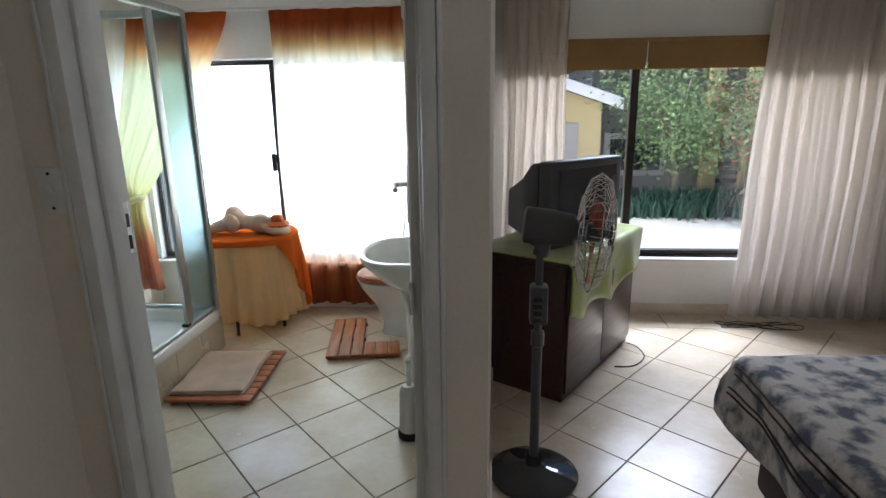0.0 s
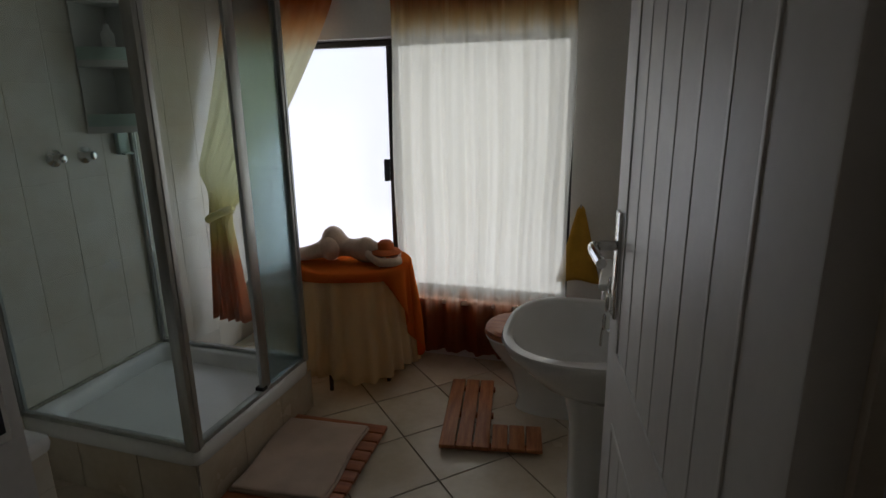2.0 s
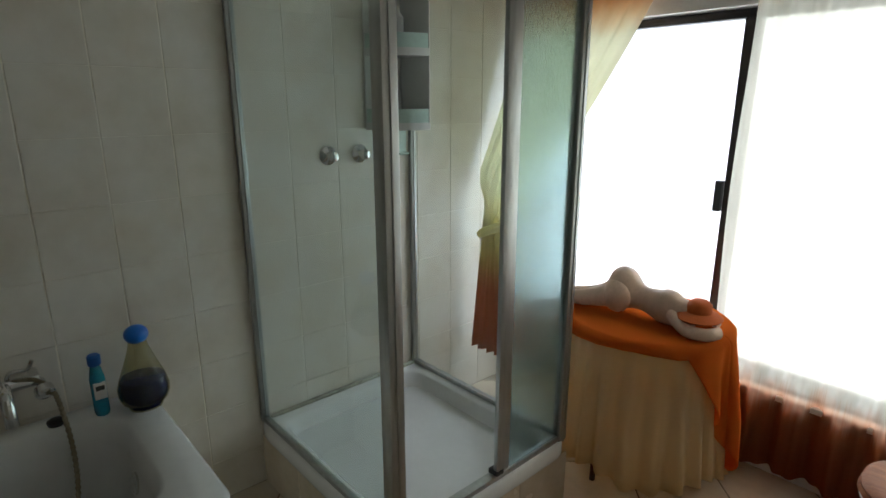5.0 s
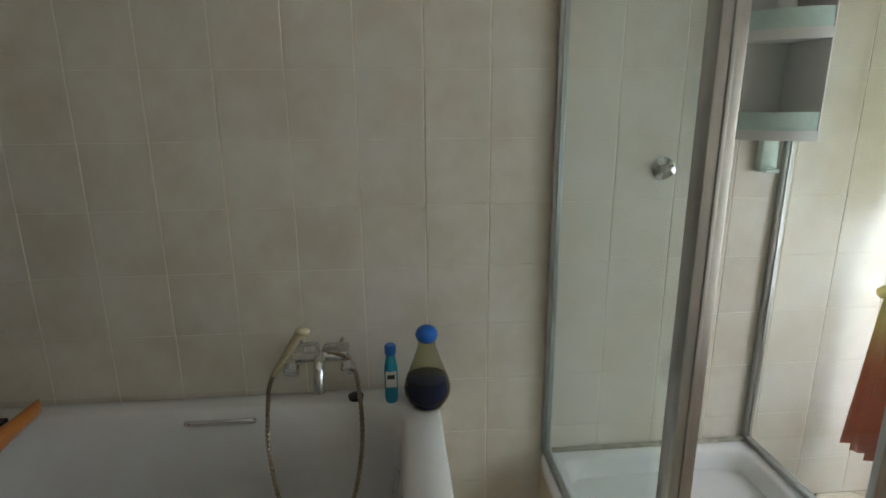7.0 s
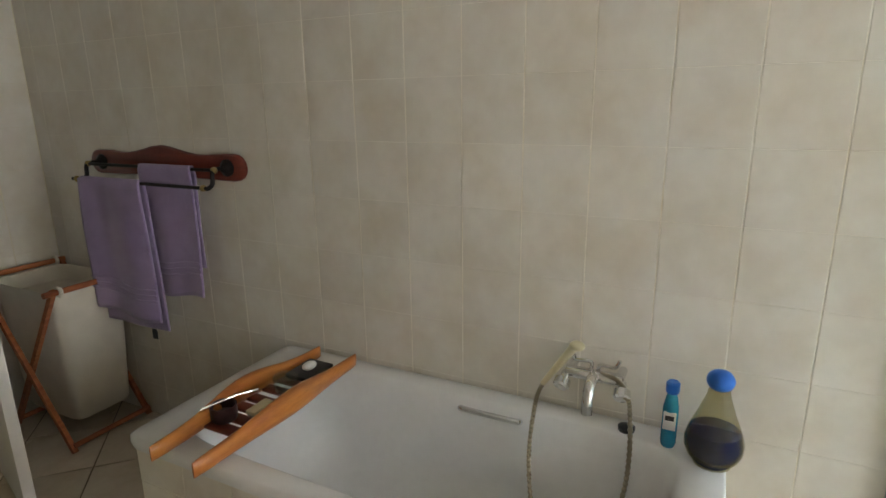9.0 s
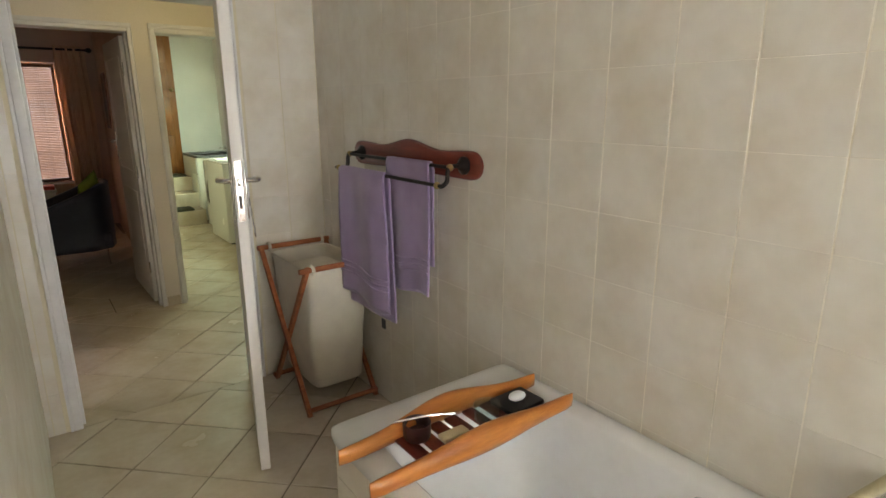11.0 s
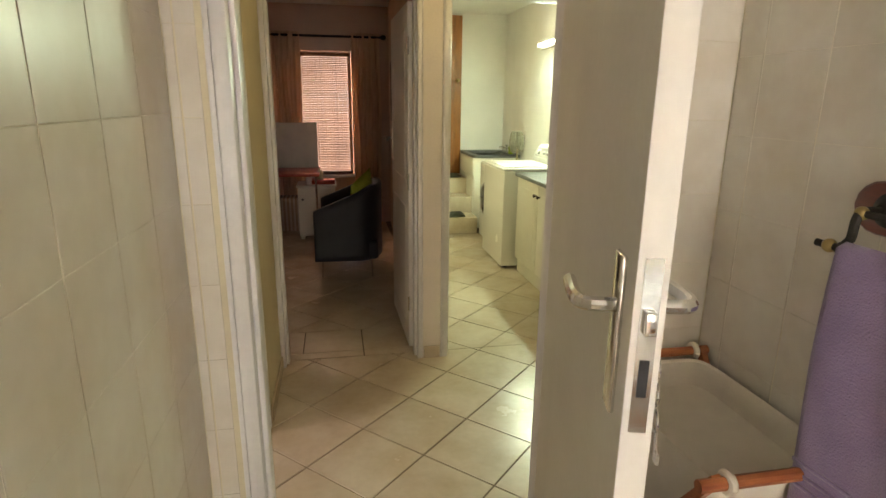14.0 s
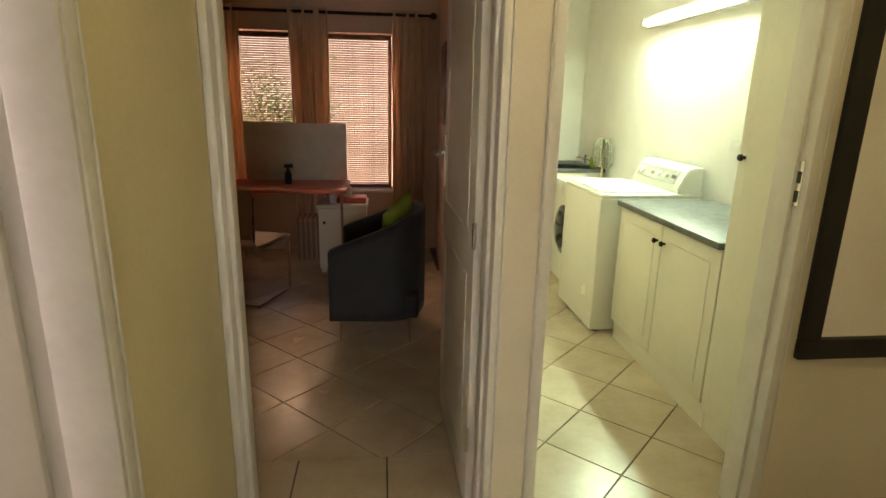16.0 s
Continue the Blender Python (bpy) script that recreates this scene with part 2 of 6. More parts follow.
M["navy"] = mat("navy", (0.009, 0.010, 0.016), 0.6, var=0.2, scale=10, grain=250, bump=0.3, sheen=0.1)
M["lime"] = mat("lime", (0.30, 0.40, 0.04), 0.85, var=0.15, scale=10, grain=250, bump=0.4)
M["orange_cloth"] = mat("orange_cloth", (0.62, 0.13, 0.02), 0.85, var=0.15, scale=10, grain=250, bump=0.4)
M["orange_top"] = mat("orange_top", (0.50, 0.065, 0.02), 0.4, var=0.12, scale=6, grain=60)
M["curtain"] = sheer("curtain", [(0.0, (0.80, 0.76, 0.72)), (2.4, (0.76, 0.70, 0.62))], 0.02)
M["study_curtain"] = sheer("study_curtain", [(0.0, (0.70, 0.50, 0.34)), (2.4, (0.74, 0.55, 0.38))], 0.05)
M["ombre"] = sheer("ombre", [(0.0, (0.56, 0.20, 0.09)), (0.32, (0.68, 0.36, 0.20)), (0.46, (0.88, 0.87, 0.80)), (1.86, (0.88, 0.87, 0.79)), (1.98, (0.84, 0.68, 0.42)), (2.10, (0.62, 0.21, 0.08))], 0.60)
M["ombre_side"] = sheer("ombre_side", [(0.0, (0.58, 0.20, 0.09)), (0.60, (0.64, 0.28, 0.13)), (0.80, (0.80, 0.72, 0.36)), (1.10, (0.84, 0.83, 0.64)), (1.80, (0.86, 0.85, 0.70)), (1.98, (0.78, 0.50, 0.26)), (2.10, (0.58, 0.17, 0.05))], 0.18)
M["cream_satin"] = sheer("cream_satin", [(0.0, (0.84, 0.66, 0.40)), (0.3, (0.88, 0.74, 0.50)), (0.7, (0.88, 0.72, 0.46))], 0.22, hi=0.8)
M["orange_satin"] = sheer("orange_satin", [(0.0, (0.66, 0.13, 0.02)), (0.35, (0.78, 0.22, 0.035)), (0.7, (0.72, 0.17, 0.025))], 0.04, hi=0.8)
M["roman_blind"] = mat("roman_blind", (0.30, 0.17, 0.055), 0.8, var=0.1, scale=5, grain=200, bump=0.3)
M["bamboo"] = mat("bamboo", (0.36, 0.19, 0.085), 0.6, var=0.25, scale=9, grain=60, bump=0.2, piece=0.25)
M["pane"] = glass("pane", (0.97, 0.98, 0.98), clear=1)
M["clear_glass"] = glass("clear_glass", (0.90, 0.95, 0.94), clear=1)
M["rippled_glass"] = glass("rippled_glass", (0.90, 0.955, 0.955), 0.25, bump=0.5, scale=70)
M["frosted"] = glass("frosted", (0.96, 0.97, 0.98), 0.5)
M["mirror"] = mat("mirror", (0.88, 0.88, 0.86), 0.02, 1.0, var=0.0, bump=0.0)
M["mirror"].node_tree.nodes["Principled BSDF"].inputs["Roughness"].default_value = 0.01
M["worktop"] = mat("worktop", (0.14, 0.145, 0.15), 0.4, var=0.2, scale=20, grain=200)
M["cupboard"] = mat("cupboard", (0.78, 0.77, 0.68), 0.4, var=0.04, scale=3, grain=60, bump=0.03)
M["blue_plastic"] = mat("blue_plastic", (0.01, 0.14, 0.55), 0.3, var=0.08)
M["blue_liquid"] = mat("blue_liquid", (0.008, 0.014, 0.11), 0.12, var=0.05, bump=0)
M["bottle_glass"] = glass("bottle_glass", (0.74, 0.71, 0.54), clear=1)
M["aqua"] = mat("aqua", (0.02, 0.28, 0.46), 0.2, var=0.1, scale=20, bump=0)
M["mint"] = mat("mint", (0.55, 0.70, 0.63), 0.35, var=0.08, scale=9)
M["ivory"] = mat("ivory", (0.66, 0.58, 0.36), 0.35, var=0.08, scale=9)
M["tube"] = glow("tube", (0.82, 1.0, 0.80), 7)
M["blanket"] = mat("blanket", (0.76, 0.74, 0.72), 0.95, var=0.25, scale=12, grain=220, bump=0.6, second=(0.11, 0.13, 0.19), sheen=0.2, edge=(0.46, 0.62))
M["bed_base"] = mat("bed_base", (0.07, 0.04, 0.035), 0.8, var=0.15, scale=8, grain=200, bump=0.3)
M["tan_shell"] = mat("tan_shell", (0.30, 0.19, 0.11), 0.5, var=0.12, scale=6, grain=80)
M["mop"] = mat("mop", (0.48, 0.46, 0.36), 0.95, var=0.25, scale=30, grain=200, bump=0.8)
M["doormat"] = mat("doormat", (0.05, 0.055, 0.03), 0.95, var=0.3, scale=20, grain=200, bump=0.8)
M["striped_box"] = striped(mat("striped_box", (0.30, 0.19, 0.13), 0.8, var=0.1), "X", 7, (0.5, 0.45, 0.4))
M["paving"] = mat("paving", (0.76, 0.73, 0.66), 0.85, var=0.12, scale=1.2, grain=30, bump=0.3)
M["yellow_house"] = mat("yellow_house", (0.62, 0.50, 0.26), 0.8, var=0.08, scale=1.5, grain=40)
M["grey_house"] = mat("grey_house", (0.42, 0.40, 0.37), 0.8, var=0.1, scale=1.5, grain=40)
M["brick_wall"] = mat("brick_wall", (0.42, 0.21, 0.14), 0.85, var=0.2, scale=3, grain=40, bump=0.4)
M["roof"] = mat("roof", (0.12, 0.10, 0.11), 0.7, var=0.2, scale=3, grain=30)
M["bark"] = mat("bark", (0.30, 0.25, 0.18), 0.9, var=0.3, scale=12, grain=60, bump=0.8)
M["leaf"] = mat("leaf", (0.27, 0.38, 0.16), 0.55, var=0.35, scale=2.5, grain=20, second=(0.08, 0.14, 0.045))
M["grass_blade"] = mat("grass_blade", (0.045, 0.13, 0.08), 0.55, var=0.35, scale=6, grain=20, second=(0.02, 0.07, 0.04))
M["flower"] = mat("flower", (0.55, 0.12, 0.09), 0.7, var=0.3, scale=6, grain=30)
M["rock"] = mat("rock", (0.42, 0.36, 0.30), 0.9, var=0.3, scale=6, grain=30, bump=0.8)
M["picture"] = mat("picture", (0.10, 0.06, 0.04), 0.6, var=0.4, scale=14, grain=60, second=(0.25, 0.17, 0.1))
M["red_earth"] = mat("red_earth", (0.54, 0.38, 0.28), 0.9, var=0.25, scale=2, grain=25, bump=0.5)

# ---------------------------------------------------------------- mesh helpers
def slab(bm, x0, y0, z0, x1, y1, z1, bevel=0.0, seg=2):
    """A box between two corners, with rounded edges."""
    vs = [bm.verts.new((x, y, z)) for z in (z0, z1) for x, y in ((x0, y0), (x1, y0), (x1, y1), (x0, y1))]
    fs = [bm.faces.new([vs[i] for i in q]) for q in ((3, 2, 1, 0), (4, 5, 6, 7), (0, 1, 5, 4), (1, 2, 6, 5), (2, 3, 7, 6), (3, 0, 4, 7))]
    if bevel:
        es = list({e for f in fs for e in f.edges})
        bmesh.ops.bevel(bm, geom=es, offset=bevel, segments=seg, profile=0.5, affect="EDGES")
    return bm


def ring_loft(bm, rings, cap0=True, cap1=True, closed=True):
    """Joins rings of equal length into a skin."""
    loops = [[bm.verts.new(p) for p in r] for r in rings]
    for a, b in zip(loops, loops[1:]):
        n = len(a)
        for i in range(n if closed else n - 1):
            j = (i + 1) % n
            bm.faces.new((a[i], a[j], b[j], b[i]))
    if cap0:
        bm.faces.new(loops[0][::-1])
    if cap1:
        bm.faces.new(loops[-1])
    return bm


def lathe(bm, profile, seg=24, c=(0, 0, 0), sx=1.0, sy=1.0, caps=True):
    rings = [[(c[0] + sx * r * math.cos(2 * math.pi * i / seg), c[1] + sy * r * math.sin(2 * math.pi * i / seg), c[2] + z) for i in range(seg)] for r, z in profile]
    return ring_loft(bm, rings, caps, caps)


def pipe(bm, pts, r, seg=8, taper=None):
    """A round bar along points."""
    pts = [Vector(p) for p in pts]
    rings = []
    side = None
    for i, p in enumerate(pts):
        d = (pts[min(i + 1, len(pts) - 1)] - pts[max(i - 1, 0)]).normalized()
        if side is None:
            side = d.orthogonal().normalized()
        side = (side - d * side.dot(d)).normalized()
        up = d.cross(side)
        k = r if taper is None else r * taper[i]
        rings.append([p + k * (math.cos(2 * math.pi * j / seg) * side + math.sin(2 * math.pi * j / seg) * up) for j in range(seg)])
    return ring_loft(bm, rings)


def curve_pts(pts, n=10):
    """Smooth points through a few given ones."""
    P = [Vector(p) for p in pts]
    out = []
    for i in range(len(P) - 1):
        a, b, c, d = P[max(i - 1, 0)], P[i], P[i + 1], P[min(i + 2, len(P) - 1)]
        for k in range(n):
            t = k / n
            out.append(0.5 * ((2 * b) + (c - a) * t + (2 * a - 5 * b + 4 * c - d) * t * t + (3 * b - a - 3 * c + d) * t ** 3))
    out.append(P[-1])
    return out


def sheet(bm, fn, nu, nv):
    g = [[bm.verts.new(fn(i / nu, j / nv)) for j in range(nv + 1)] for i in range(nu + 1)]
    for i in range(nu):
        for j in range(nv):
            bm.faces.new((g[i][j], g[i + 1][j], g[i + 1][j + 1], g[i][j + 1]))
    return bm


def ball(bm, c, rx, ry, rz, seg=16, rings=10):
    prof = [(max(math.sin(math.pi * k / rings), 0.02), -math.cos(math.pi * k / rings)) for k in range(rings + 1)]
    return ring_loft(bm, [[(c[0] + rx * r * math.cos(2 * math.pi * i / seg), c[1] + ry * r * math.sin(2 * math.pi * i / seg), c[2] + rz * z) for i in range(seg)] for r, z in prof])


def outline(bm, pts, z0, z1, axis="z"):
    """A flat outline pushed to a thickness along an axis."""
    put = {"z": lambda a, b, c: (a, b, c), "x": lambda a, b, c: (c, a, b), "y": lambda a, b, c: (a, c, b)}[axis]
    return ring_loft(bm, [[put(a, b, z0) for a, b in pts], [put(a, b, z1) for a, b in pts]])


def finish(name, bm, material, smooth=None, thick=0.0):
    bmesh.ops.recalc_face_normals(bm, faces=bm.faces)
    me = bpy.data.meshes.new(name)
    bm.to_mesh(me)
    bm.free()
    me.materials.append(M[material])
    if smooth is not None:
        me.shade_smooth()
        me.set_sharp_from_angle(angle=radians(smooth))
    ob = new(name, me)
    if thick:
        s = ob.modifiers.new("thickness", "SOLIDIFY")
        s.thickness = thick
        s.offset = 0
    return ob


def thing(name, m, label, category, group=""):
    ob = new(name)
    ob.empty_display_size = 0.05
    ob.matrix_world = m
    return tagged(ob, label, category, group)


def part(name, bm, material, parent, label="", smooth=35, thick=0.0):
    ob = finish(name, bm, material, smooth, thick)
    ob.parent = parent
    if label:
        ob["label"] = label
    return ob


def B(*a, **k):
    return slab(bmesh.new(), *a, **k)


def structure(name, bm, material, label, category="", smooth=None):
    return tagged(finish(name, bm, material, smooth), label, category, kind="structure")


def wall(name, axis, a0, a1, f0, f1, z0, z1, holes, material, label):
    """A wall along an axis from a0 to a1, f0 to f1 thick, with openings (from, to, bottom, top)."""
    bm = bmesh.new()

    def piece(p, q, r, s):
        if q - p > 1e-4 and s - r > 1e-4:
            slab(bm, p, f0, r, q, f1, s) if axis == "x" else slab(bm, f0, p, r, f1, q, s)
    at = a0
    for h0, h1, hz0, hz1 in sorted(holes):
        piece(at, h0, z0, z1)
        piece(h0, h1, z0, hz0)
        piece(h0, h1, hz1, z1)
        at = h1
    piece(at, a1, z0, z1)
    return structure(name, bm, material, label, "wall")

# ---------------------------------------------------------------- structure
CEIL = 2.55
structure("ground", B(-400, -400, -0.30, 400, 400, -0.14), "paving", "pale sunlit paving and earth round the house", "ground")
floor = structure("floor", B(-4.5, -5.6, -0.12, 3.2, 5.9, -0.005), "floor_grout", "concrete floor with dark grout under beige tiles", "floor")
structure("ceiling", B(-4.5, -5.6, CEIL, 3.2, 5.9, CEIL + 0.15), "ceiling_white", "plain white painted ceiling", "ceiling")

wall_west = wall("wall_west", "y", 0.43, 5.65, -2.74, -2.6018, 0, CEIL, [], "wall_grout", "bathroom wall lined with cream tiles")
wall_north = wall("wall_north", "x", -2.74, 3.14, 5.65, 5.88, 0, CEIL, [(-2.56, -0.50, 0.38, 1.88), (0.20, 2.55, 0.44, 1.95)], "plaster_white", "white plastered outer wall with two windows")
wall_partition = wall("wall_partition", "y", 2.975, 5.65, -0.10, 0.07, 0, CEIL, [], "plaster_grey", "plastered wall between bathroom and bedroom")
wall_door_one = wall("wall_door_one", "x", -1.125, 0.07, 2.835, 2.975, 0, CEIL, [(-0.945, -0.045, 0, 2.06)], "plaster_grey", "plastered wall with the bathroom doorway")
wall_passage = wall("wall_passage", "y", 0.436, 2.975, -1.1232, -1.075, 0, CEIL, [], "wall_grout", "wall beside the bath lined with cream tiles")
wall_bedroom_west = wall("wall_bedroom_west", "y", 0.29, 2.835, -1.073, -1.06, 0, CEIL, [], "plaster_grey", "grey-cream plastered bedroom wall")
wall_door_two = wall("wall_door_two", "x", -4.3, -0.96, 0.29, 0.4282, 0, CEIL, [(-2.16, -1.23, 0, 2.06)], "plaster_cream", "cream wall with the hall doorway")
wall_hall_east = wall("wall_hall_east", "y", -1.20, 0.29, -1.15, -1.01, 0, CEIL, [(-0.575, 0.275, 0, 2.06)], "plaster_cream", "cream plastered hall wall with an open doorway")
# its opening is added out of view, to hold the side room's fill lamp
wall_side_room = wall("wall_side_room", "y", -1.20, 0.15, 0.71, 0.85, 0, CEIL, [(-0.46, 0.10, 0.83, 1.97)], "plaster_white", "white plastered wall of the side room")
wall_hall_south = wall("wall_hall_south", "x", -4.3, -0.96, -1.34, -1.20, 0, CEIL, [(-2.945, -2.085, 0, 2.07), (-1.968, -1.15, 0, 2.06)], "plaster_grey", "pale beige hall wall with two doorways")
wall_hall_west = wall("wall_hall_west", "y", -1.2, 0.29, -3.76, -3.62, 0, CEIL, [], "plaster_cream", "cream plastered end wall of the hall")
bm = bmesh.new()
ring_loft(bm, [[(-2.10, -1.34, z), (-1.985, -1.34, z), (-2.16, -5.15, z), (-2.30, -5.15, z)] for z in (0, CEIL)])
wall_divider = structure("wall_divider", bm, "plaster_pink", "plastered wall between study and laundry", "wall")
wall_study_south = wall("wall_study_south", "x", -2.27, 0.85, -5.38, -5.15, 0, CEIL, [(-1.72, -1.08, 0.60, 2.05), (-0.82, -0.18, 0.60, 2.05)], "plaster_pink", "study outer wall with two narrow windows")
wall_study_east = wall("wall_study_east", "y", -5.15, -1.34, 0.71, 0.85, 0, CEIL, [], "plaster_pink", "plastered far wall of the study")
wall_study_north = wall("wall_study_north", "x", -0.96, 0.85, -1.34, -1.20, 0, CEIL, [], "plaster_pink", "plastered study wall")
wall_laundry_west = wall("wall_laundry_west", "y", -5.54, -1.34, -3.82, -3.68, 0, CEIL, [], "plaster_white", "white plastered laundry wall")
wall_laundry_south = wall("wall_laundry_south", "x", -3.68, -2.10, -5.54, -5.40, 0, CEIL, [], "plaster_white", "white plastered laundry end wall")
# high opening added behind the camera for the bedroom's fill lamp
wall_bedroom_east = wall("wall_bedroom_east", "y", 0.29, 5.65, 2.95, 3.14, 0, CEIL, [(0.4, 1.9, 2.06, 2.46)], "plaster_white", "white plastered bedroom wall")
wall_bedroom_south = wall("wall_bedroom_south", "x", -1.01, 3.14, 0.15, 0.29, 0, CEIL, [], "plaster_white", "white plastered bedroom back wall")


def skirting(name, x0, y0, x1, y1, h=0.075):
    structure(name, B(x0, y0, 0, x1, y1, h, bevel=0.003), "floor_tile", "low tile skirting along the wall", "skirting")


skirting("baseboard_bedroom", 0.08, 5.638, 2.95, 5.65, 0.085)
skirting("baseboard_partition", 0.07, 2.85, 0.081, 5.638, 0.085)
skirting("baseboard_bedroom_east", 2.938, 0.3, 2.95, 5.638, 0.085)
skirting("baseboard_hall_west", -3.62, -1.189, -3.608, 0.29)
skirting("baseboard_hall_south", -3.62, -1.20, -2.96, -1.189)
skirting("baseboard_post", -2.072, -1.20, -1.982, -1.189)
skirting("baseboard_hall_east", -1.162, -1.188, -1.15, -0.60)


def door_frame(name, x0, x1, y0, y1, top, label, w=0.038, trim=0.03):
    """A pressed metal frame lining an opening: two jambs and a head with a stepped rebate."""
    t = thing(name, pose(0, 0, 0), label, "door frame")
    t["kind"] = "structure"
    ym = (y0 + y1) / 2
    for nm, a, b in (("jamb", x0, x0 + w), ("jamb", x1 - w, x1)):
        bm = B(a, y0 - 0.012, 0, b, y1 + 0.012, top, bevel=0.005)
        inner = (b, b + 0.014) if a == x0 else (a - 0.014, a)
        slab(bm, inner[0], ym - 0.03, 0, inner[1], y1 - 0.035 if y1 - y0 > 0.1 else y1, top - 0.03, bevel=0.003)
        out = (a - trim, a) if a == x0 else (b, b + trim)
        slab(bm, out[0], y0 - 0.014, 0, out[1], y0 + 0.002, top + 0.03, bevel=0.003)
        slab(bm, out[0], y1 - 0.002, 0, out[1], y1 + 0.014, top + 0.03, bevel=0.003)
        part(nm, bm, "frame_white", t)
    bm = B(x0 + w, y0 - 0.012, top - w, x1 - w, y1 + 0.012, top, bevel=0.005)
    slab(bm, x0, y0 - 0.014, top, x1, y0 + 0.002, top + 0.03, bevel=0.003)
    slab(bm, x0, y1 - 0.002, top, x1, y1 + 0.014, top + 0.03, bevel=0.003)
    part("head", bm, "frame_white", t)
    return t


frame_one = door_frame("door_frame_1", -0.945, -0.045, 2.835, 2.975, 2.06, "grey-white metal door frame of the bathroom", trim=0.012)
frame_two = door_frame("door_frame_2", -2.16, -1.23, 0.29, 0.43, 2.06, "white metal door frame towards the hall", trim=0.014)
frame_study = door_frame("door_frame_3", -1.968, -1.15, -1.34, -1.20, 2.06, "white metal door frame of the study", 0.026, 0.005)
frame_laundry = door_frame("door_frame_4", -2.945, -2.085, -1.34, -1.20, 2.07, "painted frame of the open laundry doorway", 0.035, 0.005)
for fr, x, y in ((frame_one, -0.906, 2.955), (frame_two, -1.269, 0.355), (frame_laundry, -2.909, -1.225)):
    s = 1 if fr is frame_one else -1
    if fr is frame_laundry:
        s = 1
    bm = B(x, y - 0.014, 1.17, x + s * 0.003, y + 0.014, 1.31)
    part("strike_plate", bm, "chrome", fr, "chrome strike plate")
    for z in (1.20, 1.26):
        part("latch_slot", B(x + s * 0.003, y - 0.008, z - 0.018, x + s * 0.0045, y + 0.008, z + 0.018), "black_plastic", fr, "dark latch slot")


def door_leaf(name, m, width, label, grooves=True, material="door_white", keys=True, side=1, height=2.02):
    """A panelled leaf, hinged at its origin and reaching along x; handles on both faces."""
    t = thing(name, m, label, "door")
    t["kind"] = "structure"
    part("panel", B(0, -0.02, 0.008, width, 0.02, height, bevel=0.003), material, t)
    if grooves:
        for face in (-1, 1):
            y = face * 0.0205
            for z0, z1 in ((0.14, 0.88), (1.04, height - 0.13)):
                bm = bmesh.new()
                for x0, x1 in ((0.11, 0.118), (width - 0.118, width - 0.11)):
                    slab(bm, x0, y - 0.0022, z0, x1, y + 0.0022, z1, bevel=0.0015)
                for z in (z0, z1):
                    slab(bm, 0.11, y - 0.003, z - 0.004, width - 0.11, y + 0.003, z + 0.004, bevel=0.002)
                n = 6 if grooves is True else 1
                for k in range(1, n):
                    x = 0.11 + (width - 0.22) * k / n
                    slab(bm, x - 0.004, y - 0.0007, z0, x + 0.004, y + 0.0005, z1, bevel=0.0005)
                part("moulding", bm, material, t)
    for face in (-1, 1):
        y = face * 0.02
        x = width - 0.06
        plate = part("handle_plate", B(x - 0.02, min(y, y + face * 0.008), 1.10, x + 0.02, max(y, y + face * 0.008), 1.32, bevel=0.003), "chrome", t, "chrome handle plate")
        bm = bmesh.new()
        pipe(bm, curve_pts([(x, y, 1.25), (x, y + face * 0.045, 1.25), (x - 0.03, y + face * 0.055, 1.25), (x - 0.115, y + face * 0.05, 1.245)], 5), 0.010, 10)
        part("lever", bm, "chrome", plate, "chrome lever handle")
    part("lock_plate", B(width, -0.011, 1.10, width + 0.002, 0.011, 1.33), "chrome", t, "chrome lock plate on the door edge")
    part("latch", B(width + 0.002, -0.007, 1.235, width + 0.012, 0.007, 1.265, bevel=0.002), "chrome", t)
    part("keyway", B(width + 0.002, -0.006, 1.15, width + 0.003, 0.006, 1.20), "black_plastic", t)
    for z in (0.25, 1.0, 1.75):
        bm = bmesh.new()
        lathe(bm, [(0.007, 0), (0.007, 0.09)], 10, (-0.004, side * 0.02, z))
        part("hinge", bm, "chrome", t)
    if keys:
        y = side * 0.028
        bm = bmesh.new()
        zc = [1.165, 1.125, 1.085]
        for i, z in enumerate(zc):
            pipe(bm, [(width - 0.055 + 0.013 * math.cos(a), y + side * (0.006 + 0.003 * i), z + 0.016 * math.sin(a)) for a in [2 * math.pi * k / 12 for k in range(13)]], 0.0022, 6)
        pipe(bm, [(width - 0.055, y + side * 0.015, 1.07), (width - 0.05, y + side * 0.016, 1.03)], 0.003, 6)
        slab(bm, width - 0.05, y + side * 0.013, 1.028, width - 0.035, y + side * 0.017, 1.042)
        part("keys", bm, "chrome", t, "small bunch of keys hanging in the lock")
    return t


door_leaf("door_1", pose(-0.118, 2.985, 0, 0, 0, 99), 0.80, "white grooved bathroom door standing open with keys in it", side=1)
door_leaf("door_2", pose(-2.105, 0.435, 0, 0, 0, 74.6), 0.90, "plain white door standing open into the bathroom", grooves=False, side=1)
door_leaf("door_3", pose(-1.930, -1.355, 0, 0, 0, 271), 0.79, "white panelled study door standing open", grooves="panels", keys=False)


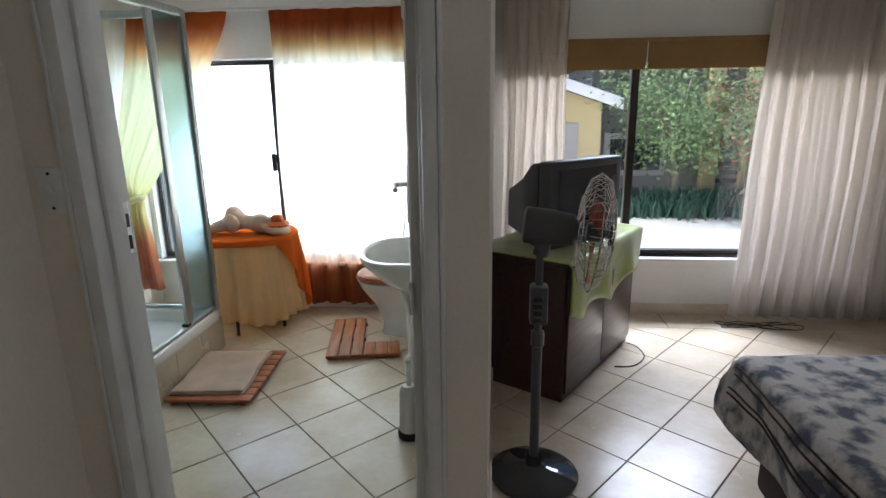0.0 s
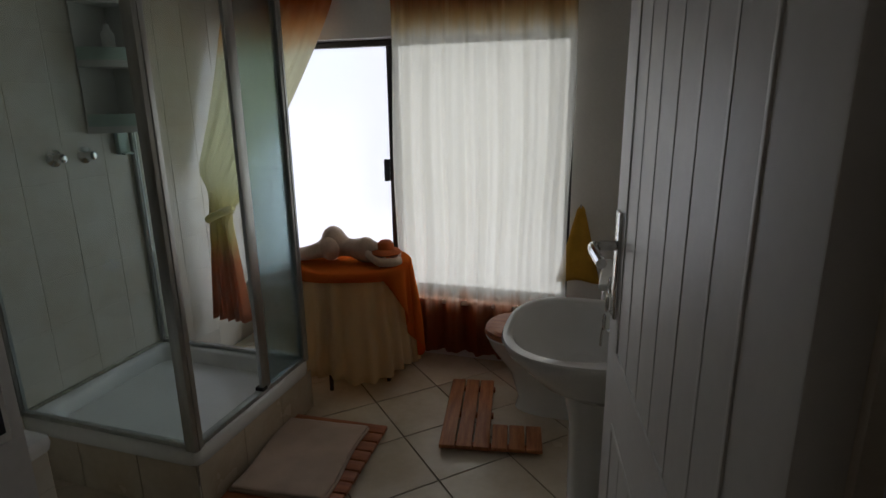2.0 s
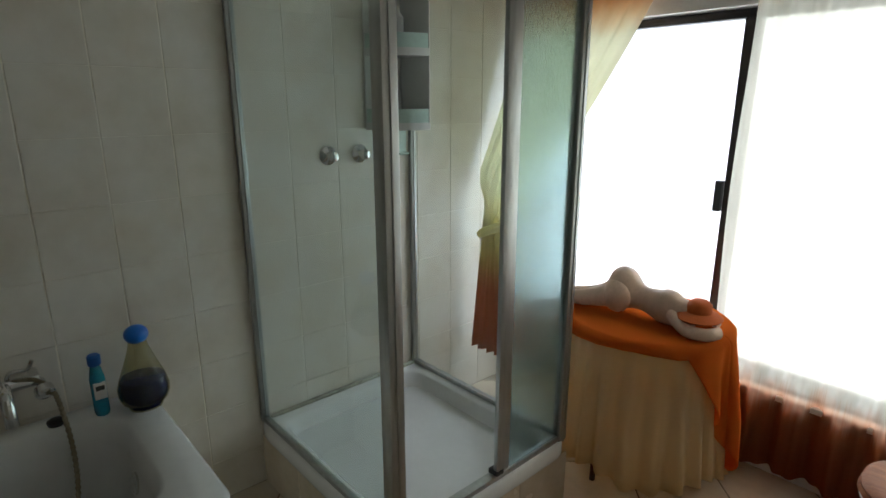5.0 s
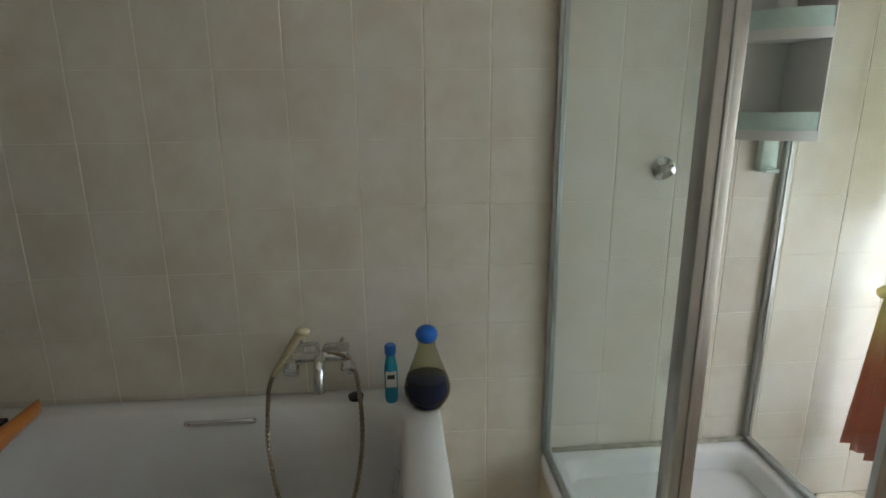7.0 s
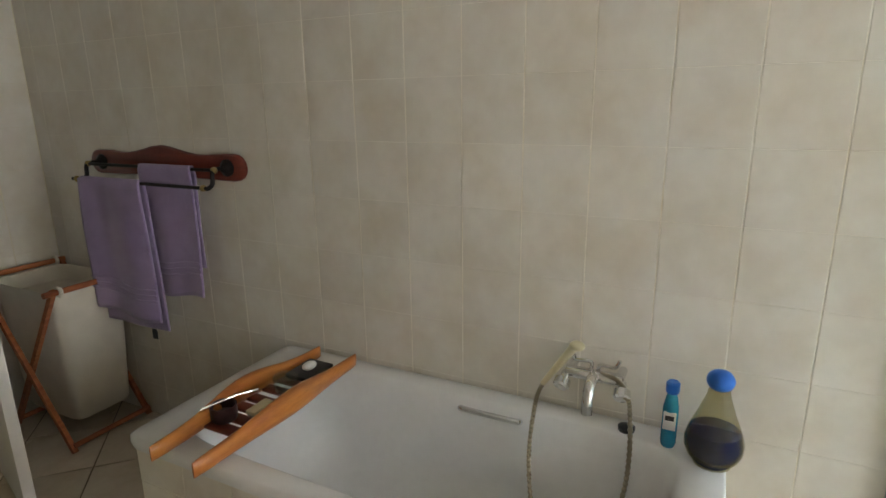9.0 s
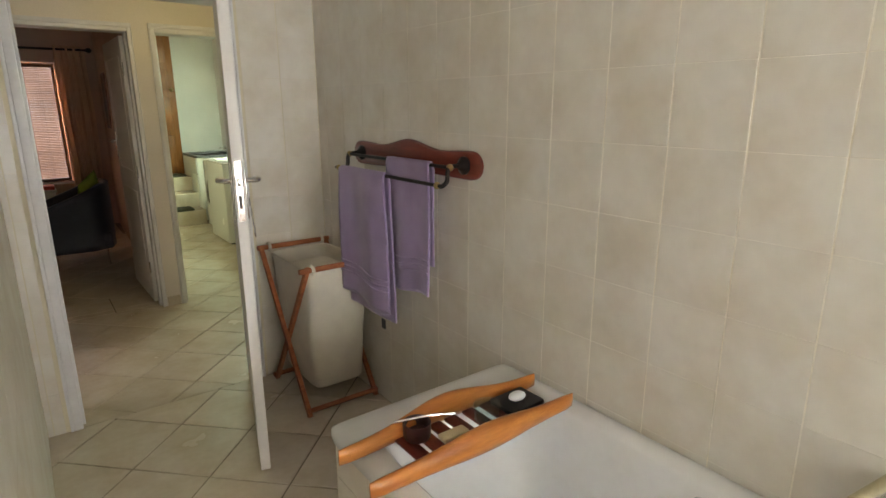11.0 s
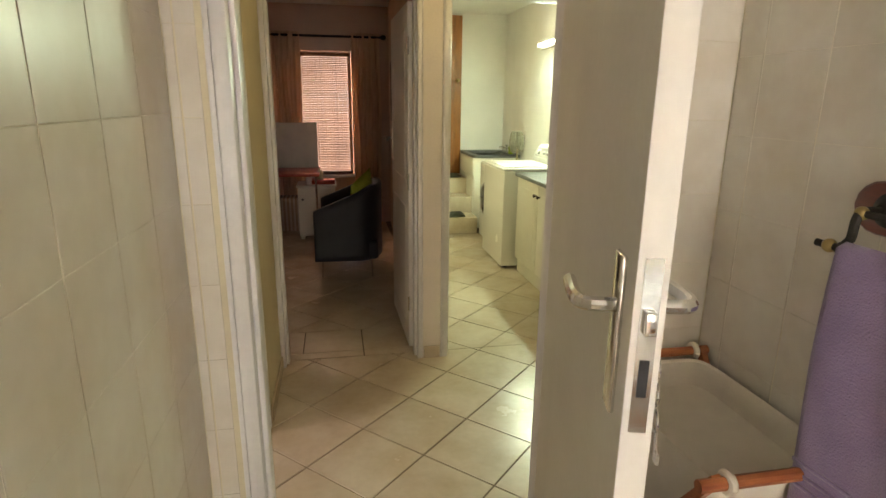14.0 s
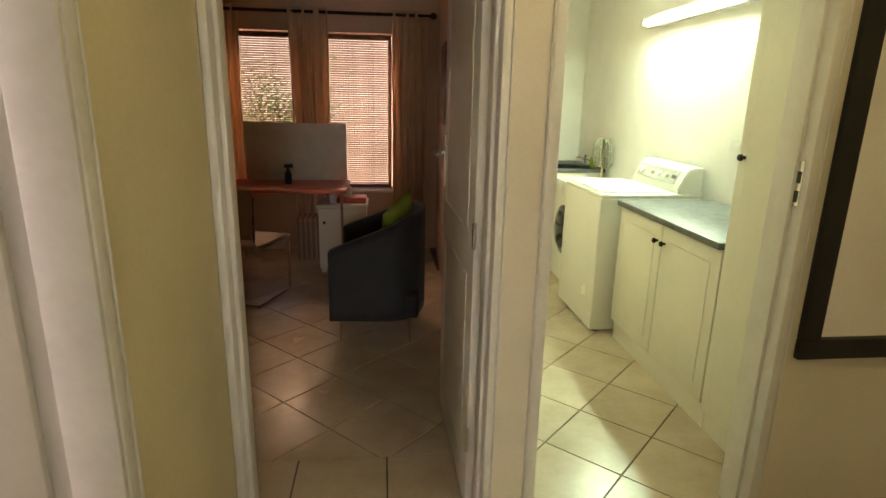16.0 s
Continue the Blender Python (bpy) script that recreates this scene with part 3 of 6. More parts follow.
# open doorway on the east side of the hall, its leaf swung into the side room
frame_side = thing("door_frame_5", pose(-1.08, 0, 0), "white metal door frame on the east side of the hall", "door frame")
frame_side["kind"] = "structure"
for y0, y1, s in ((-0.575, -0.54, 1), (0.24, 0.275, -1)):
    bm = B(-0.076, y0, 0, 0.076, y1, 2.06, bevel=0.005)
    yi = y1 if s > 0 else y0
    slab(bm, -0.072, min(yi, yi + s * 0.014), 0, 0.02, max(yi, yi + s * 0.014), 2.03, bevel=0.004)
    yo = y0 if s > 0 else y1
    slab(bm, -0.078, min(yo, yo - s * 0.008), 0, -0.068, max(yo, yo - s * 0.008), 2.07, bevel=0.003)
    part("jamb", bm, "frame_white", frame_side)
part("head", B(-0.076, -0.54, 2.022, 0.076, 0.24, 2.06, bevel=0.005), "frame_white", frame_side)
for z in (0.30, 1.75):
    bm = bmesh.new()
    lathe(bm, [(0.008, 0), (0.008, 0.10)], 10, (0.048, -0.521, z))
    slab(bm, 0.02, -0.5395, z, 0.048, -0.5365, z + 0.10)
    part("hinge", bm, "chrome", frame_side, "steel butt hinge")
door_leaf("door_4", pose(-1.022, -0.545, 0, 0, 0, -4), 0.76, "plain white door swung open into the side room", grooves=False, keys=False, side=-1)


def window(name, x0, x1, y, z0, z1, mullions, label, glassmat, bar=0.035, transom=None):
    """A dark aluminium window: outer frame, mullions, one pane for each light, a sill."""
    t = thing(name, pose(0, 0, 0), label, "window")
    t["kind"] = "structure"
    bm = bmesh.new()
    slab(bm, x0, y - 0.03, z0, x1, y + 0.03, z0 + bar, bevel=0.003)
    slab(bm, x0, y - 0.03, z1 - bar, x1, y + 0.03, z1, bevel=0.003)
    slab(bm, x0, y - 0.03, z0 + bar, x0 + bar, y + 0.03, z1 - bar, bevel=0.003)
    slab(bm, x1 - bar, y - 0.03, z0 + bar, x1, y + 0.03, z1 - bar, bevel=0.003)
    part("window_frame", bm, "bronze_frame", t, "dark brown aluminium frame")
    for x in mullions:
        part("mullion", B(x - 0.026, y - 0.034, z0 + bar, x + 0.026, y + 0.028, z1 - bar, bevel=0.003), "bronze_frame", t)
    xs = [x0 + bar] + [v for x in mullions for v in (x - 0.026, x + 0.026)] + [x1 - bar]
    for a, b in zip(xs[::2], xs[1::2]):
        p = part("pane", B(a - 0.004, y - 0.003, z0 + bar - 0.004, b + 0.004, y + 0.003, z1 - bar + 0.004), glassmat, t, smooth=None)
        p.visible_shadow = False
    return t


win_bath = window("window_1", -2.555, -0.505, 5.74, 0.385, 1.875, [-1.545], "dark-framed sliding window with frosted panes", "frosted")
part("catch", B(-1.60, 5.68, 1.07, -1.57, 5.71, 1.20, bevel=0.004), "black_plastic", win_bath, "black sliding catch")
part("window_sill", B(-2.60, 5.60, 0.355, -0.46, 5.71, 0.38, bevel=0.004), "plaster_white", win_bath, "white plaster sill")
win_bed = window("window_2", 0.205, 2.545, 5.74, 0.445, 1.945, [1.04], "dark-framed bedroom window towards a sunny garden", "pane")
part("window_sill", B(0.16, 5.60, 0.415, 2.60, 5.71, 0.44, bevel=0.004), "plaster_white", win_bed, "white plaster sill")
for nm, a in (("window_3", -1.715), ("window_4", -0.815)):
    w = window(nm, a, a + 0.63, -5.29, 0.605, 2.045, [], "narrow study window behind a bamboo blind", "pane")
    part("window_sill", B(a - 0.03, -5.26, 0.575, a + 0.66, -5.11, 0.60, bevel=0.004), "plaster_white", w)

# small window high on the bathroom partition
t = thing("window_5", pose(-0.10, 5.25, 1.48), "small dark-framed window high above the toilet", "window")
t["kind"] = "structure"
bm = bmesh.new()
for a in ((-0.24, 0, 0.24, 0.035), (-0.24, 0.55, 0.24, 0.585)):
    slab(bm, -0.025, a[0], a[1], -0.001, a[2], a[3], bevel=0.003)
for a in (-0.24, 0.205):
    slab(bm, -0.025, a, 0.035, -0.001, a + 0.035, 0.55, bevel=0.003)
part("window_frame", bm, "bronze_frame", t, "dark brown aluminium frame")
part("pane", B(-0.012, -0.205, 0.035, -0.006, 0.205, 0.55), "ceramic", t, "pale frosted pane", smooth=None)
part("window_sill", B(-0.05, -0.27, -0.06, -0.001, 0.27, -0.002, bevel=0.004), "plaster_white", t)

# light switch
t = thing("light_switch", pose(-0.993, 2.835, 1.36), "white plastic light switch on the bedroom wall", "light switch")
part("plate", B(-0.035, -0.012, -0.058, 0.035, 0, 0.058, bevel=0.004), "white_plastic", t)
part("rocker", B(-0.009, -0.021, -0.014, 0.009, -0.009, 0.014, bevel=0.002), "white_plastic", t)
for z in (-0.042, 0.042):
    bm = bmesh.new()
    lathe(bm, [(0.004, 0), (0.004, 0.002)], 8)
    bmesh.ops.transform(bm, matrix=pose(0, -0.012, z, 90, 0, 0), verts=bm.verts)
    part("screw", bm, "iron", t)

# concrete base and steps in the laundry
for k in range(3):
    structure("step_%d" % (k + 1), B(-3.10, -5.40, 0.19 * k, -2.27, -4.36 - 0.30 * k, 0.19 * (k + 1), bevel=0.004), "floor_tile", "beige tiled step up to the back door", "step")

# ---------------------------------------------------------------- bathroom
def oval(cx, cy, a, b, n, z, count=72):
    """A ring between ellipse (n = 2) and rectangle (large n)."""
    out = []
    for i in range(count):
        t = 2 * math.pi * i / count
        c, s = math.cos(t), math.sin(t)
        out.append((cx + a * math.copysign(abs(c) ** (2 / n), c), cy + b * math.copysign(abs(s) ** (2 / n), s), z))
    return out


t = thing("bathtub", pose(-2.225, 2.83, 0), "white acrylic bathtub with tiled side along the wall", "bathtub")
bm = bmesh.new()
ring_loft(bm, [oval(0, 0, 0.368, 0.828, 40, 0.525), oval(0, 0, 0.372, 0.832, 40, 0.545), oval(0, 0, 0.370, 0.830, 40, 0.566), oval(0, 0, 0.362, 0.822, 34, 0.572),
               oval(0.005, -0.01, 0.300, 0.735, 7, 0.572), oval(0.005, -0.01, 0.290, 0.722, 6.5, 0.563), oval(0.005, 0.0, 0.276, 0.700, 6, 0.50),
               oval(0.005, 0.03, 0.255, 0.640, 5, 0.34), oval(0.005, 0.05, 0.225, 0.585, 4, 0.22), oval(0.005, 0.06, 0.17, 0.50, 3.5, 0.185)], cap0=False)
part("tub", bm, "acrylic", t, smooth=60)
side_bm = B(0.325, -0.815, 0, 0.352, 0.815, 0.524)
slab(side_bm, -0.36, -0.815, 0, 0.325, -0.79, 0.524)
slab(side_bm, -0.36, 0.79, 0, 0.325, 0.815, 0.524)
side = part("side_panel", side_bm, "wall_grout", t, "white tiled bath side")
for k in range(8):
    for z0, z1 in ((0.003, 0.2), (0.203, 0.4), (0.403, 0.522)):
        part("tile", B(0.352, -0.81 + 0.203 * k, z0, 0.357, -0.81 + 0.203 * k + 0.2, z1, bevel=0.0012, seg=1), "wall_tile", side)
for k in range(4):
    for z0, z1 in ((0.003, 0.2), (0.203, 0.4), (0.403, 0.522)):
        x = -0.355 + 0.203 * k
        part("tile", B(x, -0.82, z0, min(x + 0.2, 0.35), -0.815, z1, bevel=0.0012, seg=1), "wall_tile", side)
bm = bmesh.new()
lathe(bm, [(0.033, 0), (0.033, 0.006), (0.022, 0.012), (0.02, 0.012)], 20)
bmesh.ops.transform(bm, matrix=pose(-0.02, 0.69, 0.455, 80, 0, 0), verts=bm.verts)
part("overflow", bm, "chrome", t, "chrome overflow rosette")
bm = bmesh.new()
pipe(bm, curve_pts([(-0.285, 0.02, 0.525), (-0.262, 0.03, 0.535), (-0.262, 0.21, 0.535), (-0.285, 0.22, 0.525)], 6), 0.010, 10)
part("grab_handle", bm, "chrome", t, "chrome grab handle")
bm = bmesh.new()
lathe(bm, [(0.024, 0), (0.026, 0.012), (0.015, 0.018), (0.004, 0.02)], 16, (-0.305, 0.555, 0.572))
part("plug", bm, "black_plastic", t, "black rubber plug on the rim")

t = thing("bath_mixer", pose(-2.594, 3.28, 0.735), "chrome bath mixer with hand shower and hose", "tap")
bm = bmesh.new()
pipe(bm, [(0.07, -0.085, 0), (0.07, 0.085, 0)], 0.019, 14)
for y in (-0.075, 0.075):
    pipe(bm, [(0, y, 0), (0.07, y, 0)], 0.014, 10)
part("body", bm, "chrome", t)
for y in (-0.085, 0.085):
    bm = bmesh.new()
    pipe(bm, [(0.07, y, -0.005), (0.090, y * 1.03, -0.018), (0.094, y * 1.04, -0.021), (0.112, y * 1.06, -0.034), (0.116, y * 1.07, -0.037)], 0.026, 16, taper=[0.45, 0.55, 0.95, 1.0, 0.8])
    part("knob", bm, "chrome", t, "round chrome knob")
bm = bmesh.new()
pipe(bm, curve_pts([(0.07, 0, 0), (0.12, 0, -0.005), (0.15, 0, -0.045), (0.155, 0, -0.085)], 6), 0.017, 12, taper=None)
part("spout", bm, "chrome", t)
bm = bmesh.new()
pipe(bm, curve_pts([(0.07, -0.01, 0.015), (0.072, -0.01, 0.045), (0.075, -0.055, 0.045), (0.078, -0.06, 0.06)], 5), 0.006, 8)
pipe(bm, curve_pts([(0.07, 0.01, 0.015), (0.072, 0.02, 0.04), (0.075, 0.06, 0.04), (0.078, 0.075, 0.065)], 5), 0.006, 8)
part("cradle", bm, "chrome", t)
bm = bmesh.new()
pts = curve_pts([(0.085, -0.155, -0.055), (0.095, -0.10, 0.03), (0.105, -0.055, 0.10)], 8)
pipe(bm, pts, 0.011, 12, taper=[0.75 + 0.6 * (i / (len(pts) - 1)) for i in range(len(pts))])
ball(bm, (0.118, -0.045, 0.108), 0.020, 0.024, 0.016, 14, 8)
part("hand_shower", bm, "ivory", t, "yellowed ivory plastic hand shower")
hp = curve_pts([(0.085, -0.155, -0.055), (0.11, -0.17, -0.12), (0.16, -0.17, -0.30), (0.22, -0.12, -0.48), (0.24, -0.02, -0.535), (0.22, 0.08, -0.47), (0.15, 0.125, -0.28), (0.11, 0.115, -0.06), (0.09, 0.075, 0.005), (0.075, 0.02, 0.012)], 26)
bm = bmesh.new()
pipe(bm, hp, 0.0085, 10, taper=[1 if i % 2 else 0.66 for i in range(len(hp))])
part("hose", bm, "hose_metal", t, "ribbed metal shower hose")

t = thing("bath_oil_bottle", pose(-2.47, 3.622, 0.572), "round glass bottle of dark blue bath oil with blue ball stopper", "bottle")
bm = bmesh.new()
lathe(bm, [(0.050, 0), (0.052, 0.010), (0.048, 0.014), (0.066, 0.024), (0.075, 0.045), (0.076, 0.07), (0.068, 0.10), (0.048, 0.15), (0.031, 0.20), (0.026, 0.222), (0.029, 0.228)], 28)
part("glass", bm, "bottle_glass", t)
bm = bmesh.new()
lathe(bm, [(0.047, 0.004), (0.046, 0.014), (0.063, 0.025), (0.0725, 0.045), (0.0735, 0.07), (0.0655, 0.10), (0.064, 0.101)], 28)
part("oil", bm, "blue_liquid", t, "dark blue liquid")
bm = bmesh.new()
ball(bm, (0, 0, 0.247), 0.036, 0.036, 0.030, 20, 12)
part("stopper", bm, "blue_plastic", t, "shiny blue ball stopper")
t = thing("bubble_bath_bottle", pose(-2.51, 3.505, 0.572), "slim turquoise plastic bottle with blue cap", "bottle")
bm = bmesh.new()
lathe(bm, [(0.026, 0), (0.029, 0.01), (0.029, 0.12), (0.02, 0.155), (0.012, 0.17)], 20, sx=1, sy=0.75)
part("flask", bm, "aqua", t)
part("paper_label", B(0.0225, -0.017, 0.06, 0.0298, 0.017, 0.115, bevel=0.002), "white_plastic", t, "pale paper label")
part("print_bar", B(0.0298, -0.012, 0.09, 0.0303, 0.012, 0.105), "black_plastic", t)
bm = bmesh.new()
lathe(bm, [(0.017, 0.165), (0.019, 0.17), (0.019, 0.195), (0.014, 0.20)], 16)
part("cap", bm, "blue_plastic", t)

t = thing("bath_caddy", pose(-2.165, 2.295, 0.574), "varnished orange wooden bath caddy holding soap and jars", "bath caddy")
for y0, s in ((-0.085, -1), (0.085, 1)):
    bm = bmesh.new()
    n = 22
    rings = []
    for i in range(n + 1):
        u = i / n
        x = 0.375 - 0.75 * u
        w = 0.017 + 0.010 * math.exp(-((u - 0.5) / 0.22) ** 2)
        w *= min(1, math.sqrt(max(0.04, 1 - ((abs(u - 0.5) - 0.46) / 0.04) ** 2)) if abs(u - 0.5) > 0.46 else 1)
        y = y0 + s * 0.018 * math.exp(-((u - 0.5) / 0.25) ** 2)
        rings.append([(x, y + w * math.cos(a), 0.026 + (0.024 + 0.020 * math.exp(-((u - 0.5) / 0.24) ** 2)) * math.sin(a) + 0.020 * math.exp(-((u - 0.5) / 0.24) ** 2)) for a in [2 * math.pi * k / 14 for k in range(14)]])
    ring_loft(bm, rings)
    part("side_rail", bm, "orange_wood", t, smooth=50)
for x in (-0.26, -0.20, -0.14, -0.07, 0.0, 0.06, 0.12, 0.18):
    part("slat", B(x - 0.022, -0.08, 0.012, x + 0.022, 0.08, 0.022, bevel=0.003), "mahogany" if x > -0.17 else "black_plastic", t, "dark cross slat")
t = thing("soap_dish", pose(-2.38, 2.29, 0.598), "black soap dish with a white soap", "soap dish")
part("dish", B(-0.07, -0.055, 0, 0.07, 0.055, 0.018, bevel=0.006), "black_plastic", t)
bm = bmesh.new()
ball(bm, (0.0, 0, 0.028), 0.032, 0.022, 0.014, 14, 8)
part("soap", bm, "white_plastic", t, "small white soap")
t = thing("glass_jar", pose(-2.245, 2.30, 0.597), "small clear glass jar", "jar")
bm = bmesh.new()
lathe(bm, [(0.036, 0), (0.042, 0.01), (0.042, 0.045), (0.039, 0.046), (0.036, 0.012)], 22)
part("jar", bm, "clear_glass", t)
bm = bmesh.new()
lathe(bm, [(0.043, 0.045), (0.043, 0.052), (0.02, 0.056)], 22)
part("lid", bm, "clear_glass", t)
t = thing("candle_pot", pose(-2.02, 2.25, 0.597), "dark brown glass candle pot", "candle pot")
bm = bmesh.new()
lathe(bm, [(0.036, 0), (0.04, 0.006), (0.041, 0.05), (0.037, 0.05), (0.035, 0.02)], 22)
part("pot", bm, "dark_wood", t)
t = thing("scrub_brush", pose(-2.10, 2.32, 0.60), "pale wooden nail brush", "brush")
part("back", B(-0.045, -0.02, 0.005, 0.045, 0.02, 0.02, bevel=0.006), "ivory", t)
part("bristles", B(-0.04, -0.016, 0, 0.04, 0.016, 0.005), "mop", t)
bm = bmesh.new()
pipe(bm, [(0.04, -0.05, 0.03), (0.0, -0.03, 0.035), (-0.05, 0.01, 0.05), (-0.12, 0.03, 0.04)], 0.0035, 8)
tr = thing("razor", pose(-2.0, 2.27, 0.622), "slim silver razor lying across the caddy", "razor")
part("grip", bm, "chrome", tr)

# shower cabin
SX0, SX1, SY0, SY1 = -2.597, -1.69, 4.035, 4.855
t = thing("shower", pose(0, 0, 0), "aluminium-framed shower cabin with white tray on a tiled plinth", "shower")
plinth = part("plinth", B(SX0, SY0 + 0.015, 0, SX1 - 0.02, SY1, 0.128), "wall_grout", t, "beige tiled plinth")
for k in range(3):
    part("tile", B(SX0 + 0.003 + 0.302 * k, SY0 + 0.009, 0.003, min(SX0 + 0.302 * k + 0.30, SX1 - 0.022), SY0 + 0.016, 0.213, bevel=0.001, seg=1), "floor_tile", plinth)
    part("tile", B(SX1 - 0.02, SY0 + 0.017 + 0.275 * k, 0.003, SX1 - 0.014, SY0 + 0.017 + 0.275 * k + 0.272, 0.213, bevel=0.001, seg=1), "floor_tile", plinth)
cx, cy, ax, ay = (SX0 + SX1) / 2, (SY0 + SY1) / 2, (SX1 - SX0) / 2, (SY1 - SY0) / 2
bm = bmesh.new()
ring_loft(bm, [oval(cx, cy, ax - 0.006, ay - 0.006, 24, 0.215), oval(cx, cy, ax, ay, 20, 0.23), oval(cx, cy, ax, ay, 20, 0.272), oval(cx, cy, ax - 0.01, ay - 0.01, 18, 0.282),
               oval(cx, cy, ax - 0.055, ay - 0.055, 14, 0.282), oval(cx, cy, ax - 0.068, ay - 0.068, 12, 0.272), oval(cx, cy, ax - 0.10, ay - 0.10, 9, 0.155), oval(cx, cy, ax - 0.14, ay - 0.14, 8, 0.142), oval(cx, cy, 0.05, 0.05, 2, 0.134)])
part("tray", bm, "acrylic", t, "white shower tray", smooth=55)
bm = bmesh.new()
lathe(bm, [(0.045, 0), (0.045, 0.005), (0.03, 0.009), (0.012, 0.006)], 20, (-2.32, 4.62, 0.139))
part("drain", bm, "chrome", t, "chrome drain")
part("seal", B(SX0 + 0.0, SY0 + 0.05, 0.278, SX0 + 0.022, SY1, 0.292, bevel=0.004), "mop", t, "grubby sealant along the wall")


def post(x0, y0, x1, y1, z0=0.28, z1=2.09):
    bm = B(x0, y0, z0, x1, y1, z1, bevel=0.004)
    xm, ym = (x0 + x1) / 2, (y0 + y1) / 2
    slab(bm, x0 - 0.004, ym - 0.004, z0, x1 + 0.004, ym + 0.004, z1, bevel=0.0015)
    part("post", bm, "aluminium", t, "brushed aluminium profile")


post(SX1 - 0.052, SY0 + 0.002, SX1 - 0.006, SY0 + 0.05)
post(SX1 - 0.046, SY1 - 0.04, SX1 - 0.008, SY1)
post(SX0, SY0 + 0.008, SX0 + 0.022, SY0 + 0.04)
post(SX0, SY1 - 0.032, SX0 + 0.022, SY1 - 0.004)
for z0, z1 in ((0.282, 0.302), (2.05, 2.095)):
    part("rail", B(SX0 + 0.02, SY0 + 0.012, z0, SX1 - 0.05, SY0 + 0.036, z1, bevel=0.003), "aluminium", t)
    part("rail", B(SX0 + 0.02, SY1 - 0.03, z0, SX1 - 0.045, SY1 - 0.006, z1, bevel=0.003), "aluminium", t)
    part("rail", B(SX1 - 0.046, SY0 + 0.05, z0, SX1 - 0.012, SY1 - 0.04, z1, bevel=0.003), "aluminium", t)
for a in ((SX0 + 0.022, SY0 + 0.021, SX1 - 0.052, SY0 + 0.026), (SX0 + 0.022, SY1 - 0.02, SX1 - 0.046, SY1 - 0.015)):
    p = part("glass_panel", B(a[0], a[1], 0.30, a[2], a[3], 2.05), "clear_glass", t, "clear glass panel", smooth=None)
    p.visible_shadow = False
for x, ya, yb in ((SX1 - 0.022, 4.475, 4.535), (SX1 - 0.040, 4.50, 4.545)):
    part("door_stile", B(x - 0.009, ya, 0.305, x + 0.009, yb, 2.05, bevel=0.003), "aluminium", t, "sliding door stile")
for x in (SX1 - 0.022, SX1 - 0.040):
    p = part("door_panel", B(x - 0.003, 4.53, 0.305, x + 0.003, SY1 - 0.04, 2.05), "rippled_glass", t, "rippled bluish glass of the sliding doors", smooth=None)
    p.visible_shadow = False
part("foot_block", B(SX1 - 0.05, 4.47, 0.295, SX1 - 0.012, 4.51, 0.318, bevel=0.004), "black_plastic", t)

for i, y in enumerate((4.415, 4.565)):
    t = thing("shower_tap", pose(-2.6, y, 1.315), "round chrome shower tap on the tiled wall", "tap", "shower taps")
    bm = bmesh.new()
    prof = [(0.038, 0), (0.038, 0.006), (0.028, 0.012), (0.016, 0.018), (0.013, 0.03)]
    lathe(bm, prof, 20)
    bmesh.ops.transform(bm, matrix=pose(0, 0, 0, 0, 90, 0), verts=bm.verts)
    part("rosette", bm, "chrome", t)
    bm = bmesh.new()
    lathe(bm, [(0.014, 0.03), (0.020, 0.036), (0.019, 0.056), (0.011, 0.06)], 16)
    bmesh.ops.transform(bm, matrix=pose(0, 0, 0, 0, 90, 0), verts=bm.verts)
    part("knob", bm, "chrome", t)

t = thing("corner_caddy", pose(-2.594, 4.79, 1.41), "white plastic corner shelf with mint trim in the shower", "shelf")


def quarter(z0, z1, r0=0.0, r=0.19, n=14):
    bm = bmesh.new()
    arc = [(r * math.cos(a), -r * math.sin(a)) for a in [math.pi / 2 * k / n for k in range(n + 1)]]
    if r0:
        arc = arc + [(r0 * math.cos(a), -r0 * math.sin(a)) for a in [math.pi / 2 * (n - k) / n for k in range(n + 1)]]
    else:
        arc = arc + [(0, 0)]
    return outline(bm, arc, z0, z1)


for z in (0.0, 0.29, 0.56):
    part("shelf", quarter(z, z + 0.014), "white_plastic", t)
    part("rim", quarter(z + 0.014, z + 0.03, 0.18, 0.19), "white_plastic", t)
    part("guard", quarter(z + 0.03, z + 0.085, 0.183, 0.187), "mint", t, "pale mint shelf guard")
part("back_panel", B(0, -0.19, 0, 0.006, 0, 0.72, bevel=0.002), "white_plastic", t)
part("back_panel", B(0.006, -0.006, 0, 0.19, 0, 0.72, bevel=0.002), "white_plastic", t)
t = thing("soap_holder", pose(-2.594, 4.76, 1.30), "small mint plastic soap holder on the wall", "soap holder")
part("body", B(0, -0.03, 0, 0.03, 0.03, 0.11, bevel=0.008), "mint", t)
part("lip", B(0.03, -0.026, 0.0, 0.055, 0.026, 0.012, bevel=0.004), "mint", t)
t = thing("shampoo_bottle", pose(-2.50, 4.70, 1.714), "white shampoo bottle with a red and purple mark", "bottle")
bm = bmesh.new()
lathe(bm, [(0.028, 0), (0.032, 0.01), (0.032, 0.13), (0.016, 0.15), (0.014, 0.17)], 18, sx=1, sy=0.7)
part("flask", bm, "white_plastic", t)
bm = bmesh.new()
lathe(bm, [(0.0325, 0.02), (0.0325, 0.06)], 18, sx=1, sy=0.7, caps=False)
part("label_band", bm, "purple", t, "purple label band")


